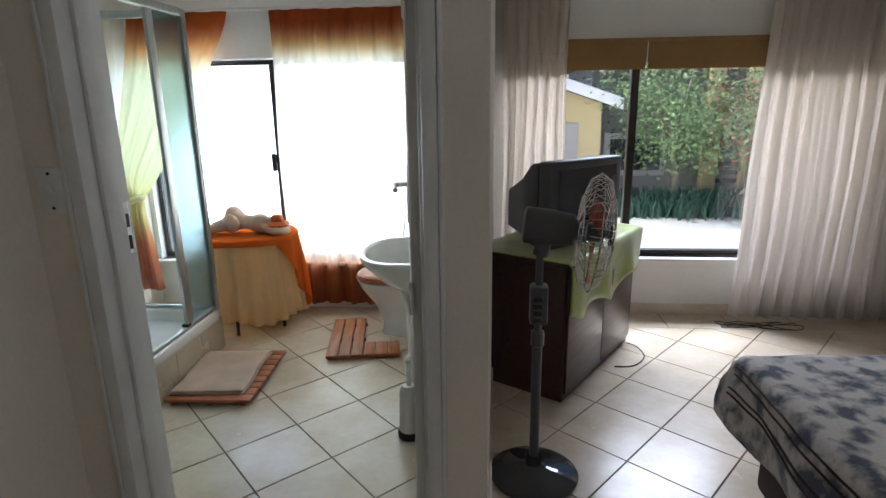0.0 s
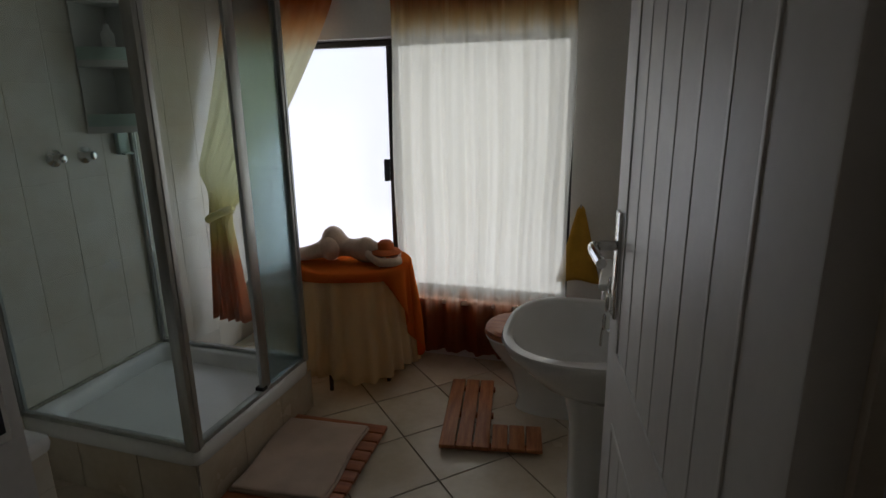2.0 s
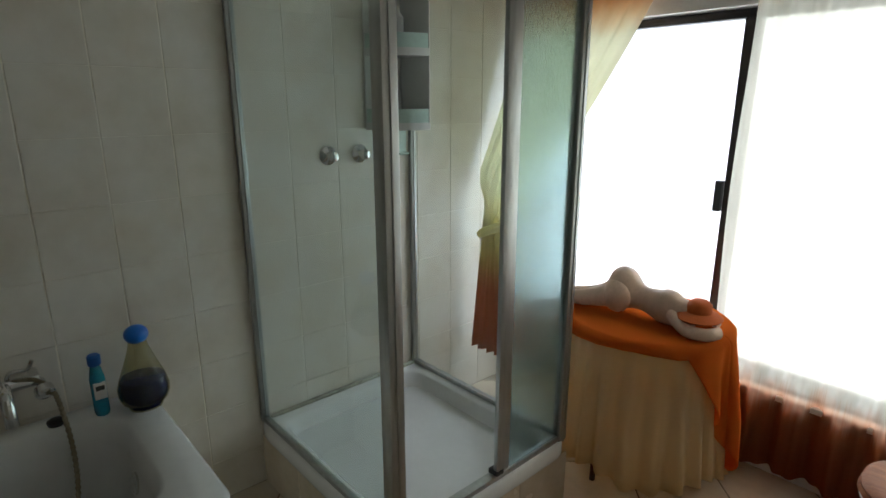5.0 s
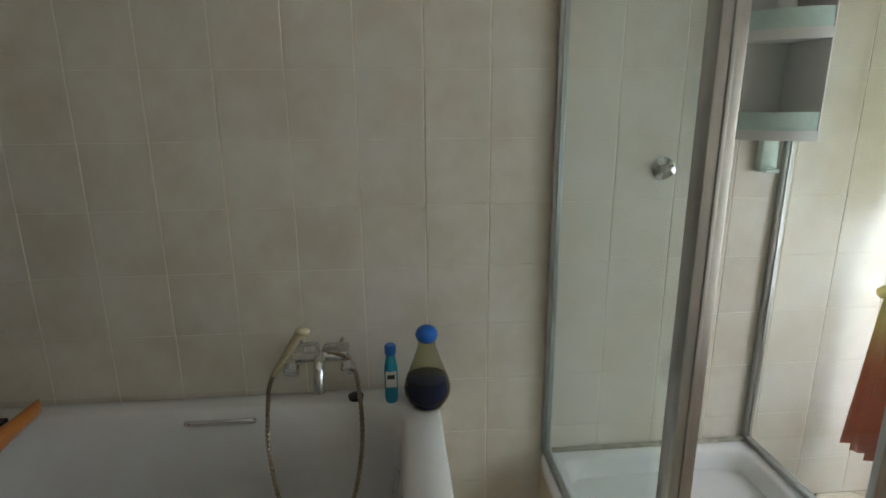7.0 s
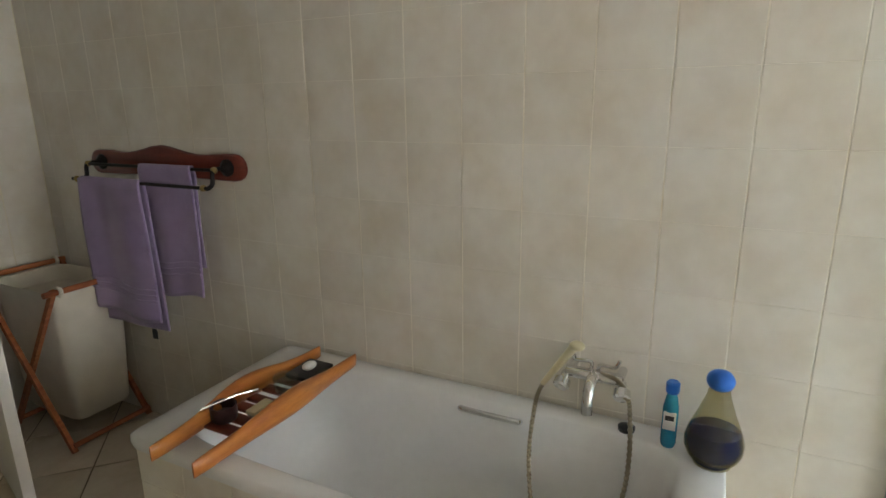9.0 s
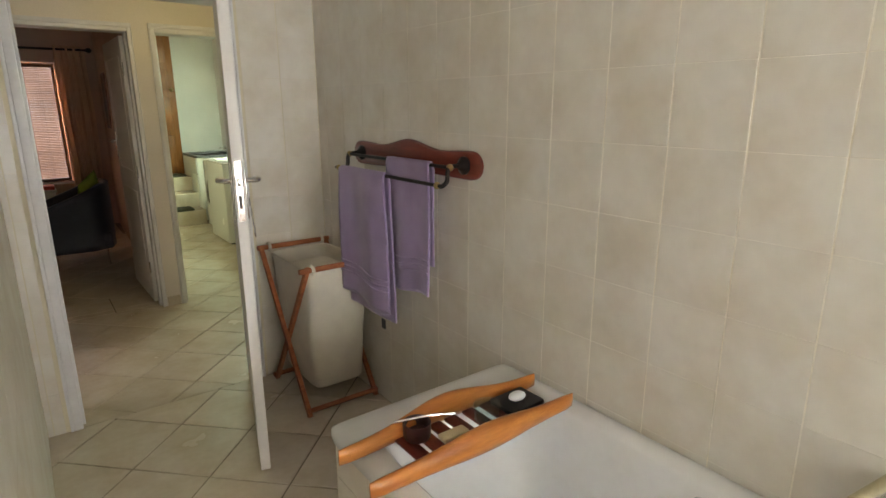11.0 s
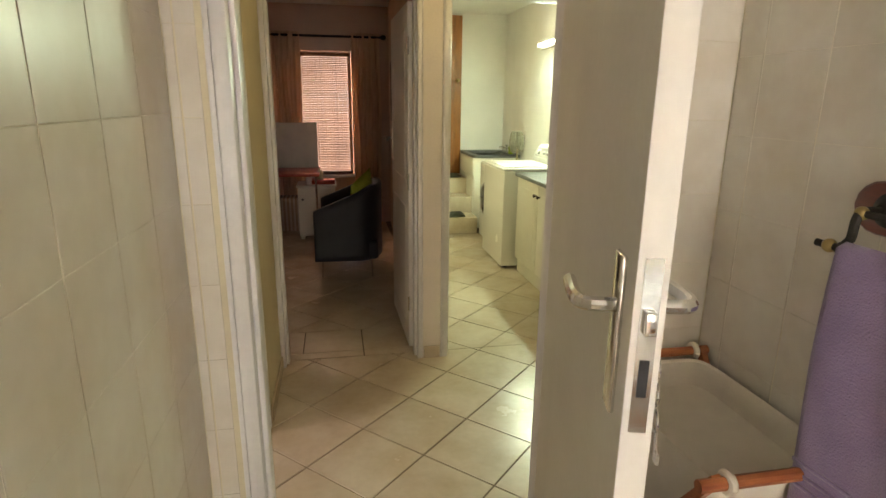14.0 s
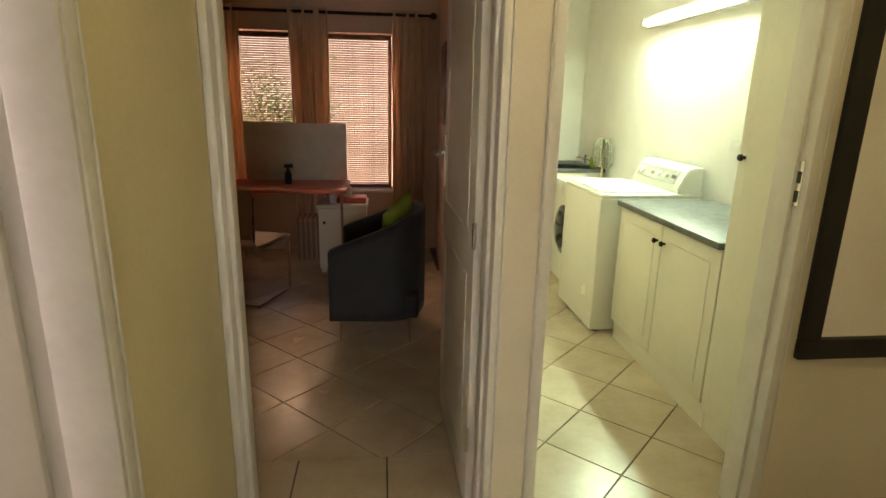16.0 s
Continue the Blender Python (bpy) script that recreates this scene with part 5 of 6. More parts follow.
part("screen", sheet(bmesh.new(), tube_face, 20, 16), "screen", t, "dark curved glass screen", smooth=80)
for k in range(4):
    part("button", B(0.24 + 0.04 * k, -0.004, 0.028, 0.262 + 0.04 * k, 0.002, 0.038, bevel=0.002), "black_plastic", t)

t = thing("pedestal_fan", pose(0.258, 3.68, 0), "grey pedestal fan with wire grille and round black base", "fan")
bm = bmesh.new()
lathe(bm, [(0.185, 0), (0.19, 0.012), (0.16, 0.028), (0.07, 0.045), (0.035, 0.06), (0.03, 0.10)], 36)
part("base", bm, "screen", t, "glossy black round base")
bm = bmesh.new()
lathe(bm, [(0.020, 0.06), (0.020, 0.60), (0.027, 0.605), (0.027, 0.66), (0.015, 0.67), (0.015, 1.0)], 16)
part("pole", bm, "grey_plastic", t)
part("control_box", B(-0.035, -0.04, 0.70, 0.035, 0.035, 0.86, bevel=0.012), "grey_plastic", t)
for k in range(4):
    part("switch_key", B(-0.024, -0.05, 0.72 + 0.028 * k, 0.012, -0.038, 0.738 + 0.028 * k, bevel=0.003), "black_plastic", t)
FD = Vector((1.0, -0.08, -0.10)).normalized()
head = Vector((0.03, 0.0, 1.09))
bm = bmesh.new()
pipe(bm, [head - FD * 0.10, head - FD * 0.09, head + FD * 0.0, head + FD * 0.09, head + FD * 0.11], 0.07, 20, taper=[0.7, 1, 1.0, 0.85, 0.5])
part("motor", bm, "grey_plastic", t, "dark grey motor housing")
bm = bmesh.new()
pipe(bm, [(0, 0, 0.98), (0.015, 0, 1.04)], 0.03, 12)
part("neck", bm, "grey_plastic", t)
gc = head + FD * 0.17
sv = Vector((-FD.y, FD.x, 0)).normalized()
uv = FD.cross(sv)


def on_disc(r, a, d):
    return gc + sv * (r * math.cos(a)) + uv * (r * math.sin(a)) + FD * d


for nm, sg in (("rear_grille", -1), ("front_grille", 1)):
    bm = bmesh.new()
    for k in range(44):
        a = 2 * math.pi * k / 44
        pipe(bm, [on_disc(r, a, sg * d) for r, d in ((0.05, 0.062), (0.13, 0.058), (0.20, 0.035), (0.225, 0.0))], 0.0016, 4)
    for r, d in ((0.05, 0.062), (0.14, 0.056), (0.225, 0.0)):
        pipe(bm, [on_disc(r, 2 * math.pi * k / 40, sg * d) for k in range(41)], 0.0028, 5)
    part(nm, bm, "chrome", t, "round wire grille")
for k in range(3):
    a0 = 2 * math.pi * k / 3 + 0.4

    def blade(u, v, a0=a0):
        r = 0.04 + 0.16 * u
        a = a0 + (0.25 + 0.75 * math.sin(math.pi * min(1, u * 0.9 + 0.15))) * (v - 0.5)
        return on_disc(r, a, 0.02 * (v - 0.5))
    part("blade", sheet(bmesh.new(), blade, 10, 6), "orange_top", t, "dull orange blade", thick=0.003)
bm = bmesh.new()
pipe(bm, [gc - FD * 0.03, gc + FD * 0.035], 0.035, 16)
part("hub", bm, "grey_plastic", t)
bm = bmesh.new()
lathe(bm, [(0.0, 0), (0.05, 0.002), (0.05, 0.006), (0.0, 0.008)], 20)
bmesh.ops.transform(bm, matrix=Matrix.Translation(gc + FD * 0.06) @ FD.to_track_quat("Z", "Y").to_matrix().to_4x4(), verts=bm.verts)
part("badge", bm, "chrome", t)

t = thing("bed", pose(1.05, 1.97, 0), "bed with dark base under a tie-dyed grey blanket", "bed")
part("base", B(0.07, 0.07, 0.06, 1.86, 1.62, 0.30, bevel=0.03), "bed_base", t, "dark brown bed base")
part("mattress", B(0.03, 0.03, 0.30, 1.88, 1.66, 0.57, bevel=0.06, seg=3), "canvas", t)
for x in (0.14, 1.78):
    for y in (0.14, 1.55):
        bm = bmesh.new()
        lathe(bm, [(0.03, 0), (0.035, 0.07)], 12, (x, y, 0))
        part("leg", bm, "black_plastic", t)
t = thing("blanket", pose(1.05, 1.97, 0), "grey and white tie-dyed blanket with striped dark border", "blanket")


def spread(u, v, drop=0.27, edge=0.0):
    x, y = -drop + (1.88 + 2 * drop) * u, -drop + (1.69 + 2 * drop) * v
    z = 0.595 + 0.014 * noise.noise((3 * x, 3 * y, 1.0)) + 0.008 * noise.noise((8 * x, 8 * y, 3.0))
    ox = max(0, -x) + max(0, x - 1.88)
    oy = max(0, -y) + max(0, y - 1.69)
    cx_, cy_ = min(max(x, -0.02), 1.90), min(max(y, -0.02), 1.71)
    o = max(ox, oy)
    r = 0.022 * math.sin(9 * (x - y)) * min(1, o * 5) + 0.02 * min(1, o * 8) + edge
    cx_ += (-1 if x < 0 else 1 if x > 1.88 else 0) * r
    cy_ += (-1 if y < 0 else 1 if y > 1.69 else 0) * r
    return (cx_, cy_, z - o * 0.96 - 0.02 * min(1, o * 20))


part("cloth", sheet(bmesh.new(), spread, 110, 100), "blanket", t, smooth=80, thick=0.006)
bm = bmesh.new()
for h in (0.03, 0.055, 0.115, 0.14):
    for f in (lambda s, h=h: spread((0.27 - h - 0.0) / 2.42, s, edge=0.006), lambda s, h=h: spread(s, 1 - (0.27 - h) / 2.23, edge=0.006)):
        pipe(bm, [f(0.13 + 0.74 * k / 60) for k in range(61)], 0.004, 4)
part("border_stripe", bm, "bed_base", t, "dark woven border stripes")

t = thing("roman_blind", pose(0, 5.63, 0), "raised brown roman blind above the bedroom window", "blind")
for x0, x1 in ((0.18, 1.075), (1.085, 2.56)):
    for k in range(3):
        part("fold", B(x0, -0.022 + 0.008 * k, 1.755 + 0.012 * k, x1, -0.016 + 0.008 * k, 1.93, bevel=0.002), "roman_blind", t)
part("head_rail", B(0.17, -0.03, 1.925, 2.57, 0.012, 1.955, bevel=0.003), "roman_blind", t)
bm = bmesh.new()
pipe(bm, [(1.08, -0.03, 1.93), (1.08, -0.032, 1.80)], 0.003, 6)
ball(bm, (1.08, -0.032, 1.79), 0.008, 0.008, 0.014, 8, 6)
part("cord", bm, "white_plastic", t)
t = thing("curtain_rail", pose(1.4, 5.56, 2.42), "white rail carrying the bedroom curtains", "curtain rail")
bm = bmesh.new()
pipe(bm, [(-1.3, 0, 0), (1.5, 0, 0)], 0.013, 10)
part("rail", bm, "frame_white", t)
for x in (-1.2, 0.2, 1.4):
    part("bracket", B(x - 0.01, -0.005, -0.012, x + 0.01, 0.088, 0.012, bevel=0.002), "frame_white", t)
t = thing("bedroom_curtain", pose(0, 0, 0), "heavy cream pleated curtain drawn to the wall", "curtain", "bedroom curtains")
drape("cloth", 0.13, 0.555, 5.53, 0.05, 2.41, 5, 0.028, "curtain", t, 11)
t = thing("bedroom_curtain", pose(0, 0, 0), "heavy cream pleated curtain gathered beside the window", "curtain", "bedroom curtains")
drape("cloth", 1.80, 2.90, 5.50, 0.05, 2.41, 10, 0.036, "curtain", t, 12, flare=0.10, nu=180)
t = thing("cable", pose(1.95, 5.45, 0.0), "thin dark cable lying tangled on the tiles", "cable")
rnd = random.Random(5)
bm = bmesh.new()
pipe(bm, curve_pts([(rnd.uniform(-0.28, 0.28), rnd.uniform(-0.10, 0.07), 0.004 + 0.004 * k / 16) for k in range(16)], 8), 0.003, 6)
part("wire", bm, "black_plastic", t)
t = thing("cable", pose(0.95, 5.0, 0.0), "grey power cable looping from the cabinet", "cable")
bm = bmesh.new()
pipe(bm, curve_pts([(-0.14, -0.27, 0.005), (-0.02, -0.25, 0.005), (0.07, -0.12, 0.005), (0.06, 0.02, 0.005), (0.0, 0.05, 0.02)], 8), 0.004, 6)
part("wire", bm, "grey_plastic", t)

# ---------------------------------------------------------------- garden
t = thing("yellow_house", pose(0, 0, -0.14), "yellow plastered neighbouring house with low sloping roof", "house")
bm = bmesh.new()
ring_loft(bm, [[(-4.0, y, 0), (1.66, y, 0), (1.66, y, 1.66), (-4.0, y, 3.6)] for y in (10.4, 15)])
part("wall", bm, "yellow_house", t)
bm = bmesh.new()
ring_loft(bm, [[(-4.3, y, 3.76), (1.86, y, 1.62), (1.86, y, 1.74), (-4.3, y, 3.92)] for y in (10.0, 15.4)])
part("roof", bm, "roof", t, "dark tiled roof")
bm = bmesh.new()
ring_loft(bm, [[(-4.3, y, 3.72), (1.88, y, 1.57), (1.88, y, 1.73), (-4.3, y, 3.88)] for y in (9.96, 10.0)])
part("fascia", bm, "frame_white", t, "white roof edge")
# no hollow here: a flat slab's grey stands in for the recess's shade
part("recess_shade", B(0.95, 10.37, 0.0, 1.32, 10.41, 1.38), "grey_house", t, "flat grey slab in place of a shaded recess")
t = thing("grey_house", pose(0, 0, -0.14), "grey neighbouring house with white-framed window", "house")
part("wall", B(1.7, 11.7, 0, 9.5, 15, 2.3), "grey_house", t)
part("roof", B(1.5, 11.2, 2.3, 9.9, 15.4, 2.5), "roof", t)
w = part("window", B(1.95, 11.62, 0.42, 3.0, 11.7, 1.15, bevel=0.01), "frame_white", t, "white window frame")
part("pane", B(2.05, 11.6, 0.52, 2.9, 11.63, 1.05), "screen", w)
for x in (3.45, 4.05):
    part("pillar", B(x, 11.1, 0, x + 0.22, 11.3, 2.3, bevel=0.01), "yellow_house", t, "pale pillar")
for k in range(10):
    part("louvre", B(3.68, 11.2, 0.35 + 0.14 * k, 4.04, 11.23, 0.42 + 0.14 * k), "black_plastic", t, "dark louvre slat")
t = thing("slatted_screen", pose(0, 0, -0.14), "red-brown slatted garden screen", "garden screen")
for k in range(14):
    part("board", B(4.35, 11.0, 0.08 + 0.11 * k, 7.2, 11.04, 0.17 + 0.11 * k), "brick_wall", t)
for x in (4.35, 5.75, 7.1):
    part("post", B(x, 10.96, 0, x + 0.08, 11.08, 1.7), "brick_wall", t)


def tree(name, m, label, trunk_h, spread_r, crown_h, n, seed, mat_name="leaf", size=0.09):
    """Tapered trunk, forked limbs, and a ragged crown of single leaves gathered in clumps."""
    rnd = random.Random(seed)
    t = thing(name, m, label, "tree")
    bm = bmesh.new()
    pipe(bm, curve_pts([(0, 0, 0), (0.05, 0.02, trunk_h * 0.5), (0, 0, trunk_h)], 5), 0.075, 9, taper=[1 - 0.4 * i / 10 for i in range(11)])
    tips = []
    for k in range(11):
        a = 2 * math.pi * k / 11 + rnd.uniform(-0.3, 0.3)
        r = spread_r * rnd.uniform(0.55, 1.0)
        z = trunk_h + crown_h * rnd.uniform(0.15, 0.95)
        p = [(0, 0, trunk_h * rnd.uniform(0.7, 1.0)), (0.4 * r * math.cos(a), 0.4 * r * math.sin(a), trunk_h + 0.4 * (z - trunk_h)), (r * math.cos(a), r * math.sin(a), z)]
        c = curve_pts(p, 4)
        pipe(bm, c, 0.035, 6, taper=[1 - 0.8 * i / (len(c) - 1) for i in range(len(c))])
        tips += c[3:]
    part("trunk", bm, "bark", t)
    verts, faces = [], []
    clumps = [p + Vector((rnd.gauss(0, 0.28), rnd.gauss(0, 0.28), rnd.gauss(0, 0.25))) for p in tips for _ in range(3)]
    for i in range(n):
        c = rnd.choice(clumps)
        p = c + Vector((rnd.gauss(0, 0.17), rnd.gauss(0, 0.17), rnd.gauss(0, 0.13)))
        d = Vector((rnd.gauss(0, 1), rnd.gauss(0, 1), rnd.gauss(-0.2, 0.7))).normalized()
        s = d.orthogonal().normalized()
        s = Matrix.Rotation(rnd.uniform(0, 6.28), 3, d) @ s
        l = size * rnd.uniform(0.6, 1.3)
        b = len(verts)
        verts += [p, p + d * l * 0.5 + s * l * 0.28, p + d * l, p + d * l * 0.5 - s * l * 0.28]
        faces.append((b, b + 1, b + 2, b + 3))
    me = bpy.data.meshes.new("crown")
    me.from_pydata(verts, [], faces)
    me.materials.append(M[mat_name])
    ob = new("crown", me)
    ob.parent = t
    return t


tree("tree", pose(2.78, 10.45, -0.14), "small leafy garden tree in sunlight", 1.0, 1.25, 1.5, 7500, 3, size=0.065)
tree("tree", pose(4.7, 10.2, -0.14), "leafy garden tree beside the flower bed", 1.25, 1.2, 1.5, 5500, 8, size=0.065)
tree("flowering_shrub", pose(4.0, 10.75, -0.14), "tall shrub with coral red flowers", 1.25, 0.8, 0.6, 1500, 9, "flower", 0.07)
tree("tree", pose(6.2, 12.6, -0.14), "leafy tree behind the garden screen", 1.4, 1.6, 2.0, 7000, 10, size=0.08)
rnd = random.Random(21)
verts, faces = [], []
for i in range(3400):
    x, y = rnd.uniform(1.9, 4.6), rnd.gauss(10.35, 0.22)
    h, a, b = rnd.uniform(0.15, 0.42), rnd.uniform(0, 6.28), rnd.uniform(0.05, 0.22)
    w = Vector((math.cos(a + 1.57), math.sin(a + 1.57), 0)) * 0.013
    p0 = Vector((x, y, -0.14))
    p1 = p0 + Vector((math.cos(a) * b * 0.4, math.sin(a) * b * 0.4, h * 0.7))
    p2 = p0 + Vector((math.cos(a) * b, math.sin(a) * b, h))
    k = len(verts)
    verts += [p0 - w, p0 + w, p1 + w, p1 - w, p2]
    faces += [(k, k + 1, k + 2, k + 3), (k + 3, k + 2, k + 4)]
me = bpy.data.meshes.new("flower_bed")
me.from_pydata(verts, [], faces)
me.materials.append(M["grass_blade"])
tagged(new("flower_bed", me), "dense bed of dark green strap leaves", "plants", kind="stuff")
bm = bmesh.new()
rnd = random.Random(4)
ball(bm, (0, 0, 0.25), 0.42, 0.3, 0.35, 16, 10)
for v in bm.verts:
    v.co += Vector((1, 1, 1)) * 0.16 * noise.noise(v.co * 3.1)
rock = finish("garden_rock", bm, "rock", 60)
rock.location = (3.95, 10.0, -0.2)
tagged(rock, "rough pale stone in the flower bed", "rock")
t = thing("garden_bank", pose(0, 0, -0.14), "sunlit reddish earth bank rising outside the study", "bank")
bm = bmesh.new()
ring_loft(bm, [[(x, -8.6, -0.05), (x, -9.6, 0.5), (x, -14.0, 4.2), (x, -16, 4.2), (x, -16, -0.05)] for x in (-9, 9)])
part("slope", bm, "red_earth", t)
tree("tree", pose(0.1, -8.9, -0.14), "shrubby tree outside the study", 0.9, 0.8, 1.3, 2600, 15, size=0.07)
t = thing("garden_kerb", pose(0, 0, -0.14), "pale concrete kerb outside the study", "kerb")
part("kerb", B(-6, -8.6, 0, 6, -8.2, 0.25, bevel=0.02), "paving", t)

# ---------------------------------------------------------------- hall
t = thing("wall_mirror", pose(-2.98, -1.20, 0.66), "tall wall mirror in a broad black frame", "mirror")
MW, MH, MB = 0.604, 1.40, 0.07
for a in ((-MW, 0, 0, MB), (-MW, 0, MH - MB, MH)):
    part("frame_bar", B(a[0], 0.002, a[2], a[1], 0.028, a[3], bevel=0.005), "black_frame", t)
for x in (-MW, -MB):
    part("frame_bar", B(x, 0.002, MB, x + MB, 0.028, MH - MB, bevel=0.005), "black_frame", t)
part("glass", B(-MW + MB - 0.004, 0.004, MB - 0.004, -MB + 0.004, 0.012, MH - MB + 0.004), "mirror", t, "clear mirror glass", smooth=None)
t = thing("framed_picture", pose(-3.62, -0.40, 1.39, 0, 0, 90), "small dark framed picture on the hall wall", "picture")
for a in ((-0.15, 0.15, 0, 0.03), (-0.15, 0.15, 0.52, 0.55)):
    part("frame_bar", B(a[0], -0.02, a[2], a[1], -0.001, a[3], bevel=0.004), "black_frame", t)
for x in (-0.15, 0.12):
    part("frame_bar", B(x, -0.02, 0.03, x + 0.03, -0.001, 0.52, bevel=0.004), "black_frame", t)
part("print", B(-0.12, -0.010, 0.03, 0.12, -0.002, 0.52), "picture", t, "brown print")

# ---------------------------------------------------------------- laundry
CF = -3.075
t = thing("base_cabinet", pose(0, 0, 0), "cream laundry cabinet with two flat doors on a plinth", "cabinet")
part("body", B(-3.678, -2.86, 0.12, CF - 0.018, -1.80, 0.865), "cupboard", t)
part("plinth", B(-3.66, -2.86, 0.0, CF - 0.03, -1.80, 0.12), "cupboard", t)
for y0, y1, ky in ((-2.857, -2.333, -2.37), (-2.327, -1.803, -2.29)):
    d = part("door", B(CF - 0.018, y0, 0.13, CF, y1, 0.86, bevel=0.004), "cupboard", t)
    part("raised_panel", B(CF, y0 + 0.07, 0.20, CF + 0.004, y1 - 0.07, 0.79, bevel=0.003), "cupboard", d)
    bm = bmesh.new()
    lathe(bm, [(0.007, 0), (0.007, 0.012), (0.015, 0.018), (0.013, 0.028), (0.004, 0.031)], 14)
    bmesh.ops.transform(bm, matrix=pose(CF, ky, 0.77, 0, 90, 0), verts=bm.verts)
    part("knob", bm, "iron", d, "dark round knob")
structure_top = thing("worktop", pose(-3.36, -2.35, 0.866), "dark grey laminate worktop over the laundry cabinet", "worktop")
part("slab", B(-0.318, -0.53, 0, 0.305, 0.545, 0.034, bevel=0.006), "worktop", structure_top)
t = thing("tall_cabinet", pose(0, 0, 0), "tall cream broom cupboard beside the doorway", "cabinet")
part("body", B(-3.678, -1.795, 0.10, CF - 0.018, -1.345, 2.32), "cupboard", t)
part("plinth", B(-3.66, -1.795, 0.0, CF - 0.03, -1.345, 0.10), "cupboard", t)
d = part("door", B(CF - 0.018, -1.792, 0.11, CF, -1.348, 2.31, bevel=0.004), "cupboard", t)
part("raised_panel", B(CF, -1.73, 0.18, CF + 0.004, -1.41, 2.24, bevel=0.003), "cupboard", d)
bm = bmesh.new()
lathe(bm, [(0.007, 0), (0.007, 0.012), (0.015, 0.018), (0.013, 0.028), (0.004, 0.031)], 14)
bmesh.ops.transform(bm, matrix=pose(CF, -1.75, 1.27, 0, 90, 0), verts=bm.verts)
part("knob", bm, "iron", d, "dark round knob")

t = thing("washing_machine", pose(-2.965, -3.60, 0), "white top-loading washing machine with raised control panel", "washing machine")
part("body", B(-0.66, 0, 0.02, 0, 0.68, 0.90, bevel=0.012, seg=3), "appliance", t)
part("top_deck", B(-0.66, 0.002, 0.90, 0.004, 0.678, 0.925, bevel=0.010, seg=3), "appliance", t)
part("lid", B(-0.46, 0.07, 0.925, -0.02, 0.61, 0.935, bevel=0.006), "appliance", t)
part("lid_grip", B(-0.035, 0.28, 0.930, -0.02, 0.40, 0.940, bevel=0.003), "appliance", t)
bm = bmesh.new()
outline(bm, [(-0.66, 0.925), (-0.49, 0.925), (-0.50, 0.96), (-0.56, 1.075), (-0.59, 1.09), (-0.66, 1.09)], 0.01, 0.67, "y")
bmesh.ops.bevel(bm, geom=list(bm.edges), offset=0.008, segments=2, affect="EDGES")
con = part("control_panel", bm, "appliance", t, "white sloping control panel")
slope = pose(-0.528, 0.34, 1.018, 0, 62, 0)
for y, r in ((-0.20, 0.028), (-0.06, 0.018), (0.04, 0.018), (0.14, 0.018)):
    bm = bmesh.new()
    lathe(bm, [(r, 0), (r * 0.95, 0.018), (r * 0.5, 0.022)], 18)
    bmesh.ops.transform(bm, matrix=slope @ pose(0, y, 0.006), verts=bm.verts)
    part("knob", bm, "white_plastic", con)
bm = B(-0.045, -0.28, 0.0035, 0.045, 0.26, 0.0065)
bmesh.ops.transform(bm, matrix=slope, verts=bm.verts)
part("fascia", bm, "grey_house", con, "grey printed fascia")
bm = B(-0.012, 0.19, 0.0066, 0.012, 0.25, 0.0072)
bmesh.ops.transform(bm, matrix=slope, verts=bm.verts)
part("print_bar", bm, "black_plastic", con)
for x in (-0.6, -0.06):
    for y in (0.06, 0.62):
        bm = bmesh.new()
        lathe(bm, [(0.025, 0), (0.02, 0.02)], 10, (x, y, 0))
        part("foot", bm, "black_plastic", t)
t = thing("front_loader", pose(-3.10, -4.28, 0), "white front-loading machine with dark round door", "washing machine")
part("body", B(-0.58, 0, 0.015, 0, 0.60, 0.85, bevel=0.012, seg=3), "appliance", t)
bm = bmesh.new()
lathe(bm, [(0.20, 0), (0.20, 0.012), (0.16, 0.03)], 32)
bmesh.ops.transform(bm, matrix=pose(0, 0.30, 0.46, 0, 90, 0), verts=bm.verts)
dr = part("door", bm, "grey_plastic", t, "round dark door ring")
bm = bmesh.new()
lathe(bm, [(0.155, 0.028), (0.12, 0.045), (0.02, 0.055)], 32)
bmesh.ops.transform(bm, matrix=pose(0, 0.30, 0.46, 0, 90, 0), verts=bm.verts)
part("glass", bm, "screen", dr)
part("drawer", B(0, 0.04, 0.74, 0.006, 0.22, 0.83, bevel=0.003), "appliance", t)
t = thing("laundry_sink", pose(-3.39, -4.86, 0), "white laundry sink cabinet with dark rim", "sink")
part("body", B(-0.285, -0.50, 0.0, 0.28, 0.24, 0.85, bevel=0.004), "cupboard", t)
part("door", B(0.28, -0.48, 0.08, 0.292, 0.22, 0.62, bevel=0.003), "cupboard", t)
part("drawer", B(0.28, -0.48, 0.64, 0.292, 0.22, 0.84, bevel=0.003), "cupboard", t)
bm = bmesh.new()
ring_loft(bm, [oval(0, -0.13, 0.295, 0.385, 16, 0.85), oval(0, -0.13, 0.295, 0.385, 16, 0.882), oval(0, -0.13, 0.23, 0.31, 9, 0.882), oval(0, -0.13, 0.21, 0.29, 7, 0.76), oval(0, -0.13, 0.1, 0.15, 5, 0.74)])
part("bowl", bm, "worktop", t, "dark grey sink bowl")
for y in (-0.22, -0.04):
    bm = bmesh.new()
    lathe(bm, [(0.014, 0.882), (0.012, 0.95), (0.022, 0.965), (0.01, 0.975)], 12, (-0.255, y, 0))
    pipe(bm, [(-0.255, y, 0.93), (-0.17, y, 0.95), (-0.16, y, 0.93)], 0.008, 8)
    part("tap", bm, "chrome", t)
t = thing("soap_bottle", pose(-3.58, -4.70, 0.884), "small green plastic bottle on the sink rim", "bottle")
bm = bmesh.new()
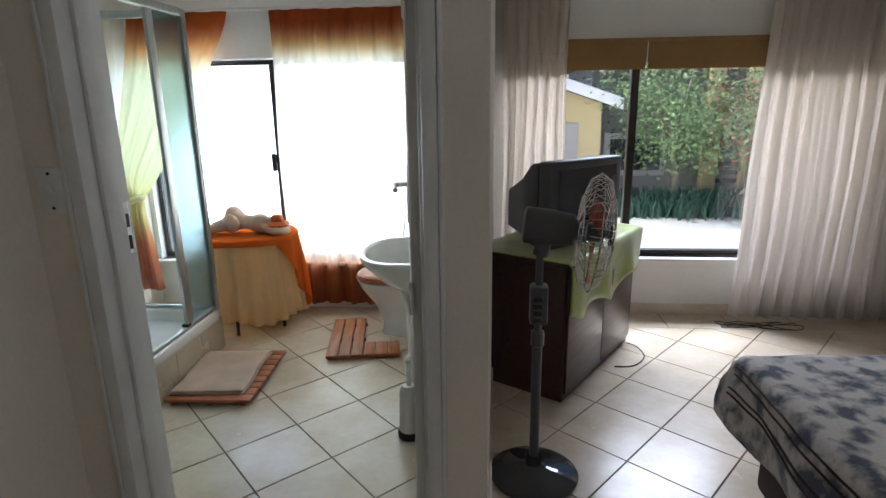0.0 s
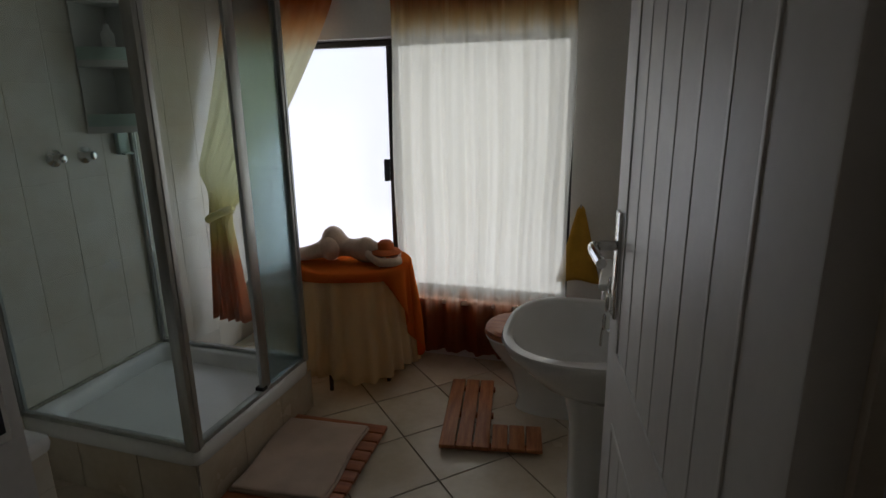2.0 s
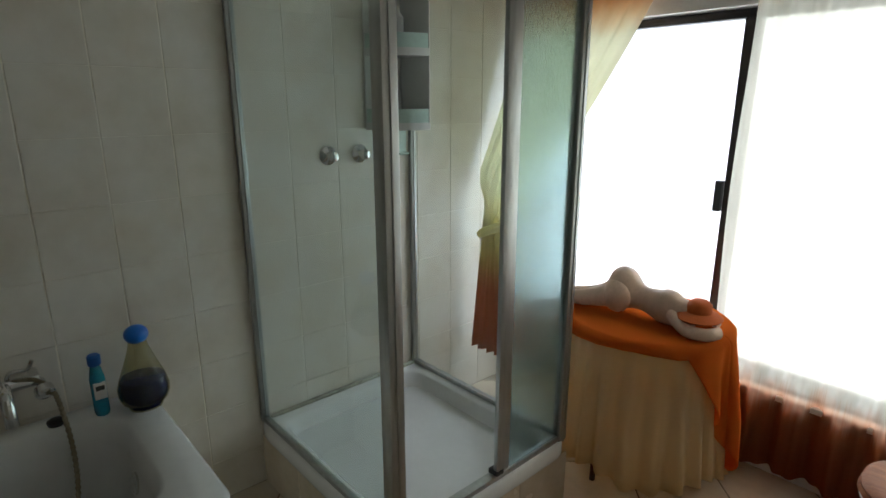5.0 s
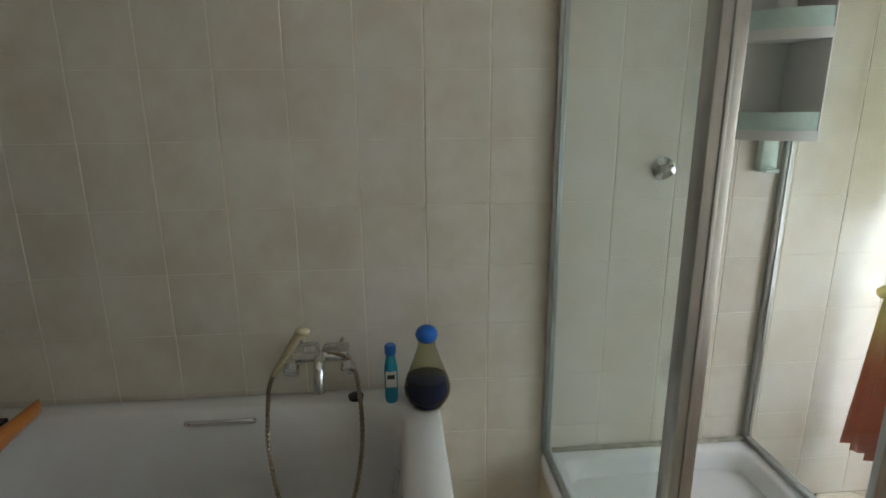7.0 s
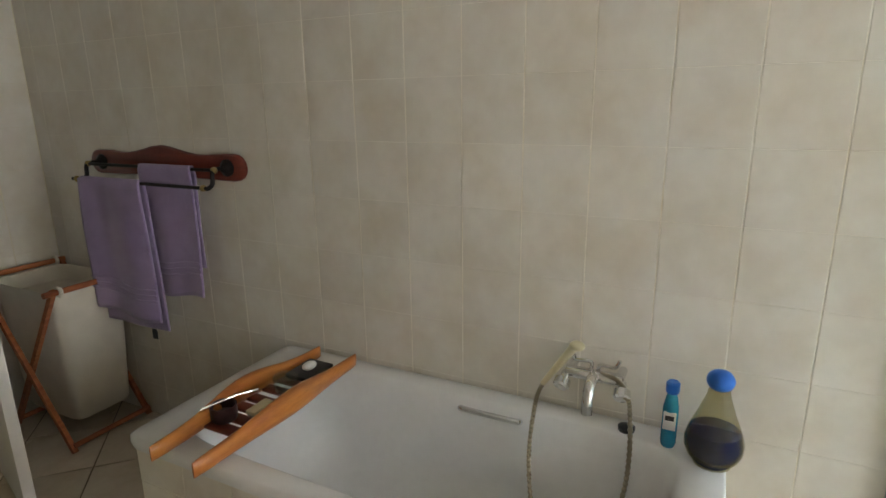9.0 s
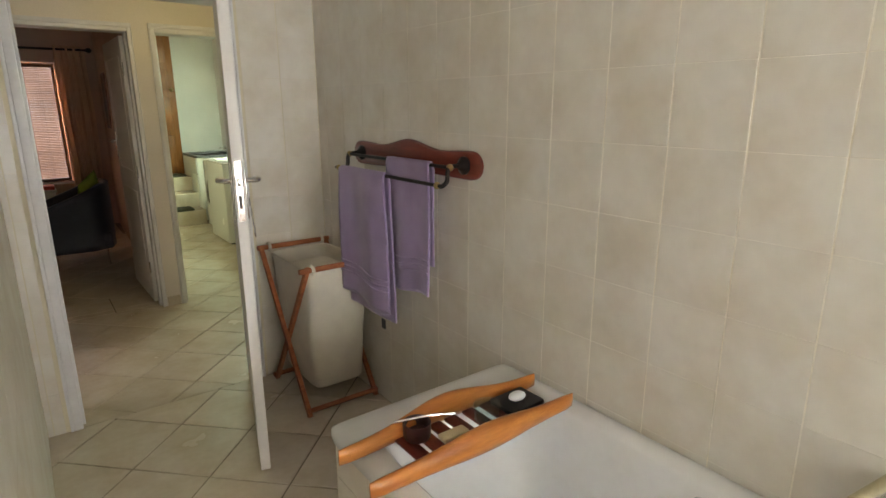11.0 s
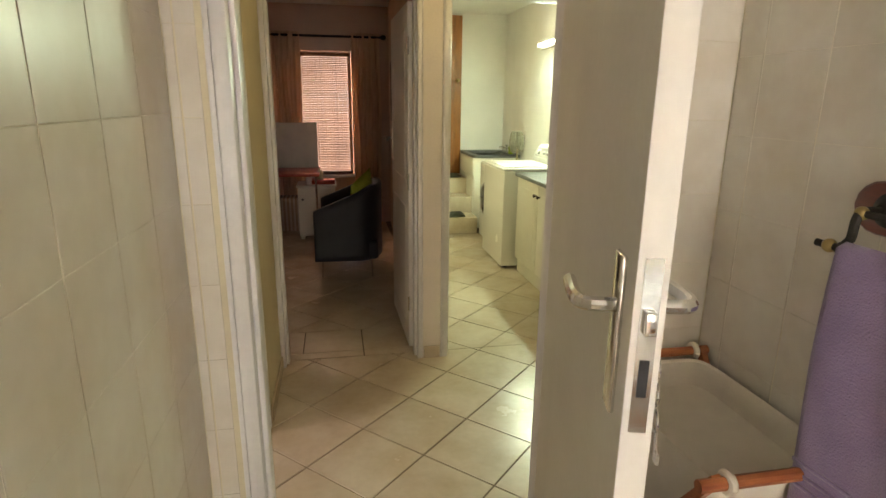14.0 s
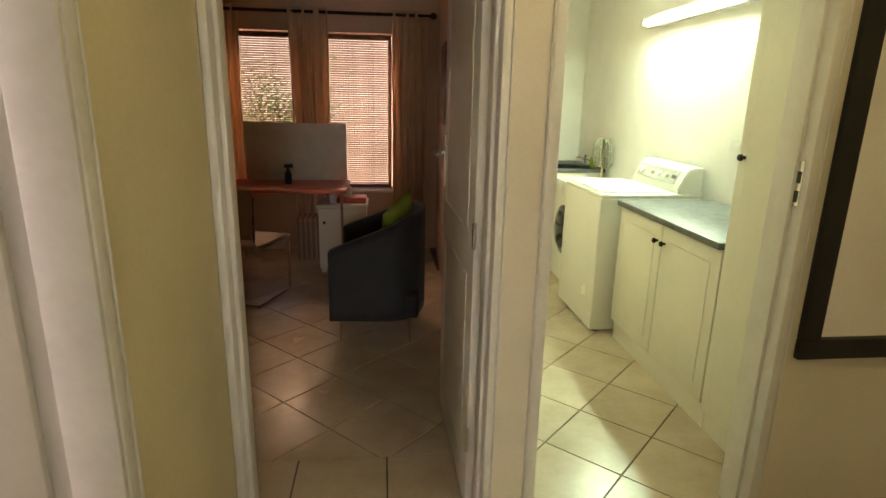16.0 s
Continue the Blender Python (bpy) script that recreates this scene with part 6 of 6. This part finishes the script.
lathe(bm, [(0.026, 0), (0.030, 0.01), (0.030, 0.09), (0.014, 0.115), (0.012, 0.13)], 14)
part("flask", bm, "lime", t)
bm = bmesh.new()
lathe(bm, [(0.015, 0.125), (0.015, 0.15), (0.008, 0.155)], 12)
part("cap", bm, "white_plastic", t)
t = thing("mop", pose(-3.60, -4.555, 0), "string mop standing head up against the wall", "mop")
bm = bmesh.new()
pipe(bm, [(0.02, 0, 0), (-0.02, 0, 1.02)], 0.012, 8)
part("stick", bm, "ivory", t)
bm = bmesh.new()
rnd = random.Random(6)
for k in range(70):
    a = rnd.uniform(0, 6.28)
    r = rnd.uniform(0.03, 0.085)
    pipe(bm, curve_pts([(0, 0, 1.10), (0.6 * r * math.cos(a), 0.6 * r * math.sin(a) * 1.3, 1.16), (r * math.cos(a) * 0.9, r * math.sin(a) * 1.4, 1.08), (0.9 * r * math.cos(a), r * math.sin(a) * 1.45, 0.94 + rnd.uniform(-0.03, 0.05))], 4), 0.006, 4)
part("strings", bm, "mop", t, "grey cotton strings")
t = thing("fluorescent_lamp", pose(-3.68, -3.38, 2.06), "fluorescent tube lamp glowing on the laundry wall", "lamp")
part("housing", B(0, -0.66, -0.03, 0.045, 0.66, 0.06, bevel=0.005), "white_plastic", t)
bm = bmesh.new()
pipe(bm, [(0.065, -0.60, 0.01), (0.065, 0.60, 0.01)], 0.014, 12)
part("tube", bm, "tube", t, "glowing white tube")
for y in (-0.63, 0.63):
    part("end_cap", B(0.03, y - 0.03, -0.015, 0.085, y + 0.03, 0.035, bevel=0.004), "white_plastic", t)
t = thing("wall_socket", pose(-3.68, -2.72, 1.24), "white plastic socket on the laundry wall", "socket")
part("plate", B(0, -0.06, -0.04, 0.012, 0.06, 0.04, bevel=0.004), "white_plastic", t)
part("switch_key", B(0.012, 0.02, -0.012, 0.018, 0.04, 0.012, bevel=0.002), "white_plastic", t)
t = thing("back_door", pose(-2.70, -5.40, 0.57), "varnished orange-brown panelled back door above the steps", "door")
t["kind"] = "structure"
part("leaf", B(-0.40, 0.004, 0.006, 0.40, 0.042, 1.95, bevel=0.003), "brown_door", t)
for z0, z1 in ((0.12, 0.55), (0.65, 1.08), (1.18, 1.46), (1.55, 1.84)):
    for x0, x1 in ((-0.32, -0.03), (0.03, 0.32)):
        part("panel", B(x0, 0.042, z0, x1, 0.052, z1, bevel=0.008), "brown_door", t)
bm = bmesh.new()
ball(bm, (-0.345, 0.075, 1.18), 0.026, 0.03, 0.026, 14, 10)
part("door_knob", bm, "brass", t, "round brass knob")
t = thing("doormat", pose(-2.70, -4.50, 0.19), "dark green doormat on the lowest step", "doormat")
part("pile", B(-0.26, -0.11, 0, 0.26, 0.13, 0.03, bevel=0.01), "doormat", t)
t = thing("doormat", pose(-2.70, -5.19, 0.57), "dark doormat before the back door", "doormat")
part("pile", B(-0.35, -0.15, 0, 0.35, 0.15, 0.018, bevel=0.006), "doormat", t)

# ---------------------------------------------------------------- study
t = thing("armchair", pose(-1.57, -3.16, 0, 0, 0, -4) @ Matrix.Diagonal((0.8, 1.0, 1.0, 1.0)), "black upholstered tub armchair on slim metal legs", "armchair")
part("seat_base", B(-0.36, -0.34, 0.17, 0.30, 0.34, 0.34, bevel=0.03, seg=3), "navy", t)
part("seat_cushion", B(-0.28, -0.27, 0.34, 0.30, 0.27, 0.44, bevel=0.04, seg=3), "navy", t)


def shell(u, v):
    """The wrapped back and arms, seen as one band that slopes down to the front."""
    a = -math.pi * 0.5 + math.pi * (u - 0.5) * 1.0 - math.pi * 0.5
    s = abs(2 * u - 1)
    if s > 0.62:
        k = (s - 0.62) / 0.38
        y = 0.335 * (1 if u > 0.5 else -1)
        x = -0.06 + 0.37 * k
    else:
        b = math.pi * (0.5 + 0.5 * (u - 0.5) / 0.31)
        x, y = -0.06 - 0.30 * math.sin(b) ** 0.6, -0.335 * math.cos(b)
    top = 0.80 - 0.20 * max(0, (x + 0.30) / 0.6)
    return (x, y, 0.17 + (top - 0.17) * v)


part("backrest_shell", sheet(bmesh.new(), shell, 60, 10), "navy", t, smooth=60, thick=0.085)
for x in (-0.28, 0.24):
    for y in (-0.27, 0.27):
        bm = bmesh.new()
        pipe(bm, [(x, y, 0.18), (x * 1.04, y * 1.04, 0)], 0.012, 8, taper=[1, 0.6])
        part("leg", bm, "chrome", t, "slim chrome leg")


def cushion(name, m, label, material, a=0.19, thick=0.07):
    t = thing(name, m, label, "cushion", "cushions on the armchair")
    bm = bmesh.new()
    for s in (-1, 1):
        sheet(bm, lambda u, v, s=s: ((u - 0.5) * 2 * a * (1 - 0.10 * math.sin(math.pi * v)), s * thick * (math.sin(math.pi * u) * math.sin(math.pi * v)) ** 0.45, (v - 0.5) * 2 * a * (1 - 0.10 * math.sin(math.pi * u)) + a), 16, 16)
    bmesh.ops.remove_doubles(bm, verts=bm.verts, dist=0.0005)
    part("cover", bm, material, t, smooth=80)
    return t


cushion("cushion", pose(-1.72, -3.20, 0.50, -8, 18, 60), "lime green square cushion leaning in the armchair", "lime", 0.19)
cushion("cushion", pose(-1.64, -3.08, 0.47, -10, 26, 70), "orange square cushion leaning in the armchair", "orange_cloth", 0.15, 0.06)

t = thing("bedside_cabinet", pose(-1.28, -4.30, 0), "small white cabinet beside the orange desk", "cabinet")
part("body", B(-0.20, -0.36, 0.04, 0.20, -0.02, 0.58, bevel=0.004), "cupboard", t)
part("top", B(-0.215, -0.375, 0.58, 0.215, 0.0, 0.60, bevel=0.004), "cupboard", t)
d = part("door", B(-0.19, -0.02, 0.06, 0.19, -0.004, 0.57, bevel=0.004), "cupboard", t)
bm = bmesh.new()
ball(bm, (0.15, 0.008, 0.45), 0.012, 0.012, 0.012, 10, 8)
part("knob", bm, "iron", d)
for x in (-0.17, 0.17):
    part("leg", B(x - 0.02, -0.34, 0, x + 0.02, -0.04, 0.04), "cupboard", t)
t = thing("storage_tray", pose(-1.33, -4.48, 0.60), "orange plastic tray on the white cabinet", "tray")
part("tray", B(-0.15, -0.10, 0, 0.10, 0.10, 0.045, bevel=0.008), "orange_top", t)
t = thing("lotion_bottle", pose(-1.32, -4.47, 0.645), "pale lotion bottle with a pump", "bottle")
bm = bmesh.new()
lathe(bm, [(0.032, 0), (0.034, 0.01), (0.034, 0.08), (0.014, 0.10), (0.012, 0.12)], 16)
part("flask", bm, "ivory", t)
t = thing("tumbler", pose(-1.20, -4.40, 0.60), "small white plastic beaker on the cabinet", "beaker")
bm = bmesh.new()
lathe(bm, [(0.028, 0), (0.034, 0.07), (0.031, 0.07), (0.026, 0.006)], 16)
part("cup", bm, "white_plastic", t)

t = thing("desk", pose(-0.70, -4.55, 0), "desk with red-orange top on thin legs", "desk")
part("top", B(-0.62, -0.36, 0.70, 0.40, 0.28, 0.73, bevel=0.006), "orange_top", t)
for x in (-0.58, 0.36):
    for y in (-0.32, 0.24):
        bm = bmesh.new()
        pipe(bm, [(x, y, 0.70), (x, y, 0)], 0.014, 8)
        part("leg", bm, "chrome", t)
t = thing("white_board", pose(-0.845, -4.86, 0.731), "blank off-white board standing on the desk", "board")
part("panel", B(-0.45, -0.012, 0, 0.45, 0.012, 0.512, bevel=0.003), "canvas", t)
part("rear_prop", B(-0.05, -0.06, 0, 0.05, -0.012, 0.30, bevel=0.003), "canvas", t)
t = thing("spray_bottle", pose(-0.80, -4.62, 0.73), "black bottle with trigger head", "bottle")
bm = bmesh.new()
lathe(bm, [(0.03, 0), (0.032, 0.01), (0.03, 0.09), (0.014, 0.12), (0.012, 0.14)], 14)
part("flask", bm, "black_plastic", t)
part("trigger_head", B(-0.045, -0.012, 0.14, 0.03, 0.012, 0.17, bevel=0.005), "black_plastic", t)
t = thing("storage_box", pose(-0.98, -4.88, 0), "brown and white striped storage box under the desk", "box")
part("box", B(-0.16, -0.12, 0, 0.16, 0.12, 0.36, bevel=0.008), "striped_box", t)
part("lid", B(-0.165, -0.125, 0.36, 0.165, 0.125, 0.39, bevel=0.005), "striped_box", t)
t = thing("desk_chair", pose(-0.62, -3.75, 0, 0, 0, -20), "cantilever chair with tan shell and chrome frame", "chair")
part("seat", B(-0.22, -0.22, 0.43, 0.22, 0.22, 0.46, bevel=0.012), "tan_shell", t)
part("backrest", B(-0.21, 0.20, 0.50, 0.21, 0.235, 0.86, bevel=0.015), "tan_shell", t)
for x in (-0.21, 0.21):
    bm = bmesh.new()
    pipe(bm, curve_pts([(x, 0.225, 0.80), (x, 0.22, 0.45), (x, -0.20, 0.43), (x, -0.23, 0.40), (x, -0.22, 0.04), (x, -0.19, 0.012), (x, 0.22, 0.012)], 6), 0.012, 8)
    part("frame_tube", bm, "chrome", t)
bm = bmesh.new()
pipe(bm, [(-0.21, 0.22, 0.012), (0.21, 0.22, 0.012)], 0.012, 8)
part("cross_tube", bm, "chrome", t)

t = thing("curtain_pole", pose(-1.2, -5.04, 2.20), "black curtain pole with ball ends over the study windows", "curtain pole")
bm = bmesh.new()
pipe(bm, [(-0.86, 0, 0), (1.3, 0, 0)], 0.014, 12)
part("pole", bm, "iron", t)
for x in (-0.89, 1.33):
    bm = bmesh.new()
    ball(bm, (x, 0, 0), 0.034, 0.03, 0.03, 14, 10)
    part("finial", bm, "iron", t)
for x in (-0.83, 0.34, 1.2):
    part("bracket", B(x - 0.012, -0.11, -0.014, x + 0.012, 0.004, 0.014, bevel=0.003), "iron", t)
for lab, x0, x1, sd in (("tan eyelet curtain at the end of the pole", -2.05, -1.72, 31), ("tan eyelet curtain between the study windows", -1.14, -0.80, 32), ("tan eyelet curtain beside the far window", -0.36, -0.10, 33)):
    t = thing("study_curtain", pose(0, 0, 0), lab, "curtain", "study curtains")
    drape("cloth", x0, x1, -5.04, 0.06, 2.24, 3.5, 0.030, "study_curtain", t, sd, nu=70)
slat = bmesh.new()
slab(slat, 0, -0.0015, 0, 0.60, 0.0015, 0.0150)
slat_me = bpy.data.meshes.new("slat")
slat.to_mesh(slat_me)
slat.free()
slat_me.materials.append(M["bamboo"])
for a in (-1.70, -0.80):
    t = thing("bamboo_blind", pose(a, -5.20, 0), "brown bamboo slat blind lowered over the window", "blind", "bamboo blinds")
    part("head_rail", B(-0.005, -0.02, 2.00, 0.605, 0.02, 2.035, bevel=0.003), "bamboo", t)
    for k in range(66):
        ob = new("slat", slat_me)
        ob.parent = t
        ob.location = (0, 0.0008 * (k % 2), 0.655 + 0.0205 * k)
    for k in range(13):
        x = 0.02 + 0.56 * k / 12
        part("string", B(x - 0.0022, 0.002, 0.65, x + 0.0022, 0.0045, 2.0), "bamboo", t, smooth=None)
t = thing("framed_picture", pose(-2.128, -4.30, 1.28, 0, 0, -2), "slim dark framed picture on the study wall", "picture")
part("frame", B(0.001, -0.22, 0, 0.02, 0.22, 0.62, bevel=0.004), "mahogany", t)
part("print", B(0.02, -0.19, 0.03, 0.022, 0.19, 0.59), "picture", t)

# ---------------------------------------------------------------- tiles
def clip(poly, x0, y0, x1, y1):
    """Cuts an outline to a rectangle."""
    for axis, lim, sign in ((0, x0, 1), (0, x1, -1), (1, y0, 1), (1, y1, -1)):
        out = []
        for a, b in zip(poly, poly[1:] + poly[:1]):
            ia, ib = sign * (a[axis] - lim) >= 0, sign * (b[axis] - lim) >= 0
            if ia:
                out.append(a)
            if ia != ib:
                k = (lim - a[axis]) / (b[axis] - a[axis])
                out.append((a[0] + k * (b[0] - a[0]), a[1] + k * (b[1] - a[1])))
        poly = out
        if len(poly) < 3:
            return []
    return poly


def tile_mesh(poly, material):
    bm = bmesh.new()
    cx, cy = sum(p[0] for p in poly) / len(poly), sum(p[1] for p in poly) / len(poly)
    rings = []
    for k, z in ((1.0, -0.005), (1.0, -0.0012), (0.992, 0.0)):
        rings.append([(cx + (p[0] - cx) * k, cy + (p[1] - cy) * k, z) for p in poly])
    ring_loft(bm, rings, cap0=False)
    bmesh.ops.recalc_face_normals(bm, faces=bm.faces)
    me = bpy.data.meshes.new("tile")
    bm.to_mesh(me)
    bm.free()
    me.materials.append(M[material])
    return me


def lay_floor(cx, cy, half, rect, gap=0.0045, turn=0.0):
    """Diagonal tiles with corners half a diagonal from (cx, cy), cut at the edges of rect, the lattice turned about the origin."""
    h = half - gap
    ct, st = math.cos(radians(turn)), math.sin(radians(turn))
    base = [(h * ct, h * st), (-h * st, h * ct), (-h * ct, -h * st), (h * st, -h * ct)]
    whole = tile_mesh(base, "floor_tile")
    x0, y0, x1, y1 = rect
    more = 5 if turn else 2
    for i in range(int((x0 - cx) / half) - more, int((x1 - cx) / half) + more + 1):
        for j in range(int((y0 - cy) / half) - more, int((y1 - cy) / half) + more + 1):
            if (i + j) % 2:
                continue
            qx, qy = cx + i * half, cy + j * half
            px, py = qx * ct - qy * st, qx * st + qy * ct
            poly = clip([(px + a, py + b) for a, b in base], x0, y0, x1, y1)
            if not poly:
                continue
            area = abs(sum(a[0] * b[1] - b[0] * a[1] for a, b in zip(poly, poly[1:] + poly[:1]))) / 2
            if area < 0.0003:
                continue
            full = len(poly) == 4 and area > 2 * h * h * 0.999
            ob = new("tile", whole if full else tile_mesh([(a - px, b - py) for a, b in poly], "floor_tile"))
            ob.location = (px, py, 0)
            ob.parent = floor


def lay_rows(xs, ys, gap=0.0035):
    for x0, x1 in zip(xs, xs[1:]):
        for y0, y1 in zip(ys, ys[1:]):
            ob = new("tile", tile_mesh([(x0 + gap, y0 + gap), (x1 - gap, y0 + gap), (x1 - gap, y1 - gap), (x0 + gap, y1 - gap)], "floor_tile"))
            ob.parent = floor


lay_floor(-0.898, 4.24, 0.254, (-2.60, 2.975, -0.10, 5.65))
lay_floor(-0.898, 4.24, 0.254, (-2.60, 0.425, -1.12, 2.974))
lay_floor(-1.832, -0.995, 0.25, (-3.62, -1.28, -1.15, 0.42))
lay_floor(-1.832, -0.995, 0.25, (-1.145, -1.20, 0.71, 0.28))
lay_floor(-1.832, -0.995, 0.25, (-3.68, -4.36, -2.09, -1.285))
lay_floor(0.3117, 0.154, 0.254, (0.07, 0.29, 2.95, 5.37), turn=6)
lay_floor(-0.30, 2.15, 0.254, (-1.06, 0.29, 0.068, 2.972))
lay_rows([0.07, 0.42, 0.86, 1.31, 1.76, 2.21, 2.95], [5.372, 5.65])
lay_floor(-1.62, -1.92, 0.25, (-2.095, -5.15, 0.71, -1.70))
lay_rows([-2.05, -1.99, -1.627, -1.26, -0.91, -0.56, -0.2, 0.16, 0.71], [-1.70, -1.37])
lay_rows([-1.96, -1.627, -1.15], [-1.37, -1.285])


def wall_tiles(parent, axis, face, sign, a0, a1, z0, z1, phase_a, phase_z, w=0.207, h=0.2085, holes=()):
    """Square glazed tiles, 6 mm proud of a wall."""
    g, gz = 0.0022, 0.0005
    meshes = {}

    def get(u0, u1, v0, v1):
        key = (round(u0, 4), round(u1, 4), round(v0, 4), round(v1, 4))
        if key not in meshes:
            bm = bmesh.new()
            rings = []
            for inset, d in ((0, 0.0), (0, 0.0012), (0.001, 0.0018)):
                r = [(u0 + inset, v0 + inset), (u1 - inset, v0 + inset), (u1 - inset, v1 - inset), (u0 + inset, v1 - inset)]
                rings.append([(sign * d, u, v) if axis == "y" else (u, sign * d, v) for u, v in r])
            ring_loft(bm, rings, cap0=False)
            bmesh.ops.recalc_face_normals(bm, faces=bm.faces)
            me = bpy.data.meshes.new("tile")
            bm.to_mesh(me)
            bm.free()
            me.materials.append(M["wall_tile"])
            meshes[key] = me
        return meshes[key]
    i0, i1 = math.floor((a0 - phase_a) / w), math.ceil((a1 - phase_a) / w)
    k0, k1 = math.floor((z0 - phase_z) / h), math.ceil((z1 - phase_z) / h)
    for i in range(i0, i1):
        for k in range(k0, k1):
            u, v = phase_a + i * w, phase_z + k * h
            u0, u1 = max(u, a0), min(u + w, a1)
            v0, v1 = max(v, z0), min(v + h, z1)
            if u1 - u0 < 0.012 or v1 - v0 < 0.012:
                continue
            skip = False
            for p, q, r, s in holes:
                if u0 >= p - 0.001 and u1 <= q + 0.001 and v0 >= r - 0.001 and v1 <= s + 0.001:
                    skip = True
                elif u0 < q and u1 > p and v0 < s and v1 > r:
                    if u0 < p:
                        u1 = min(u1, p)
                    elif u1 > q:
                        u0 = max(u0, q)
                    elif v1 > s:
                        v0 = max(v0, s)
            if skip or u1 - u0 < 0.012 or v1 - v0 < 0.012:
                continue
            ob = new("tile", get(u0 + g - u, u1 - g - u, v0 + gz - v, v1 - gz - v))
            ob.location = (face, u, v) if axis == "y" else (u, face, v)
            ob.parent = parent


wall_tiles(wall_west, "y", -2.6018, 1, 0.43, 5.65, 0.0, 2.30, 3.84, 1.42)
wall_tiles(wall_passage, "y", -1.1232, -1, 0.43, 2.975, 0.0, 2.30, 0.43, 1.47)
wall_tiles(wall_door_two, "x", 0.4282, 1, -2.60, -1.125, 0.0, 2.30, -2.60, 1.46, holes=[(-2.19, -1.20, 0, 2.09)])
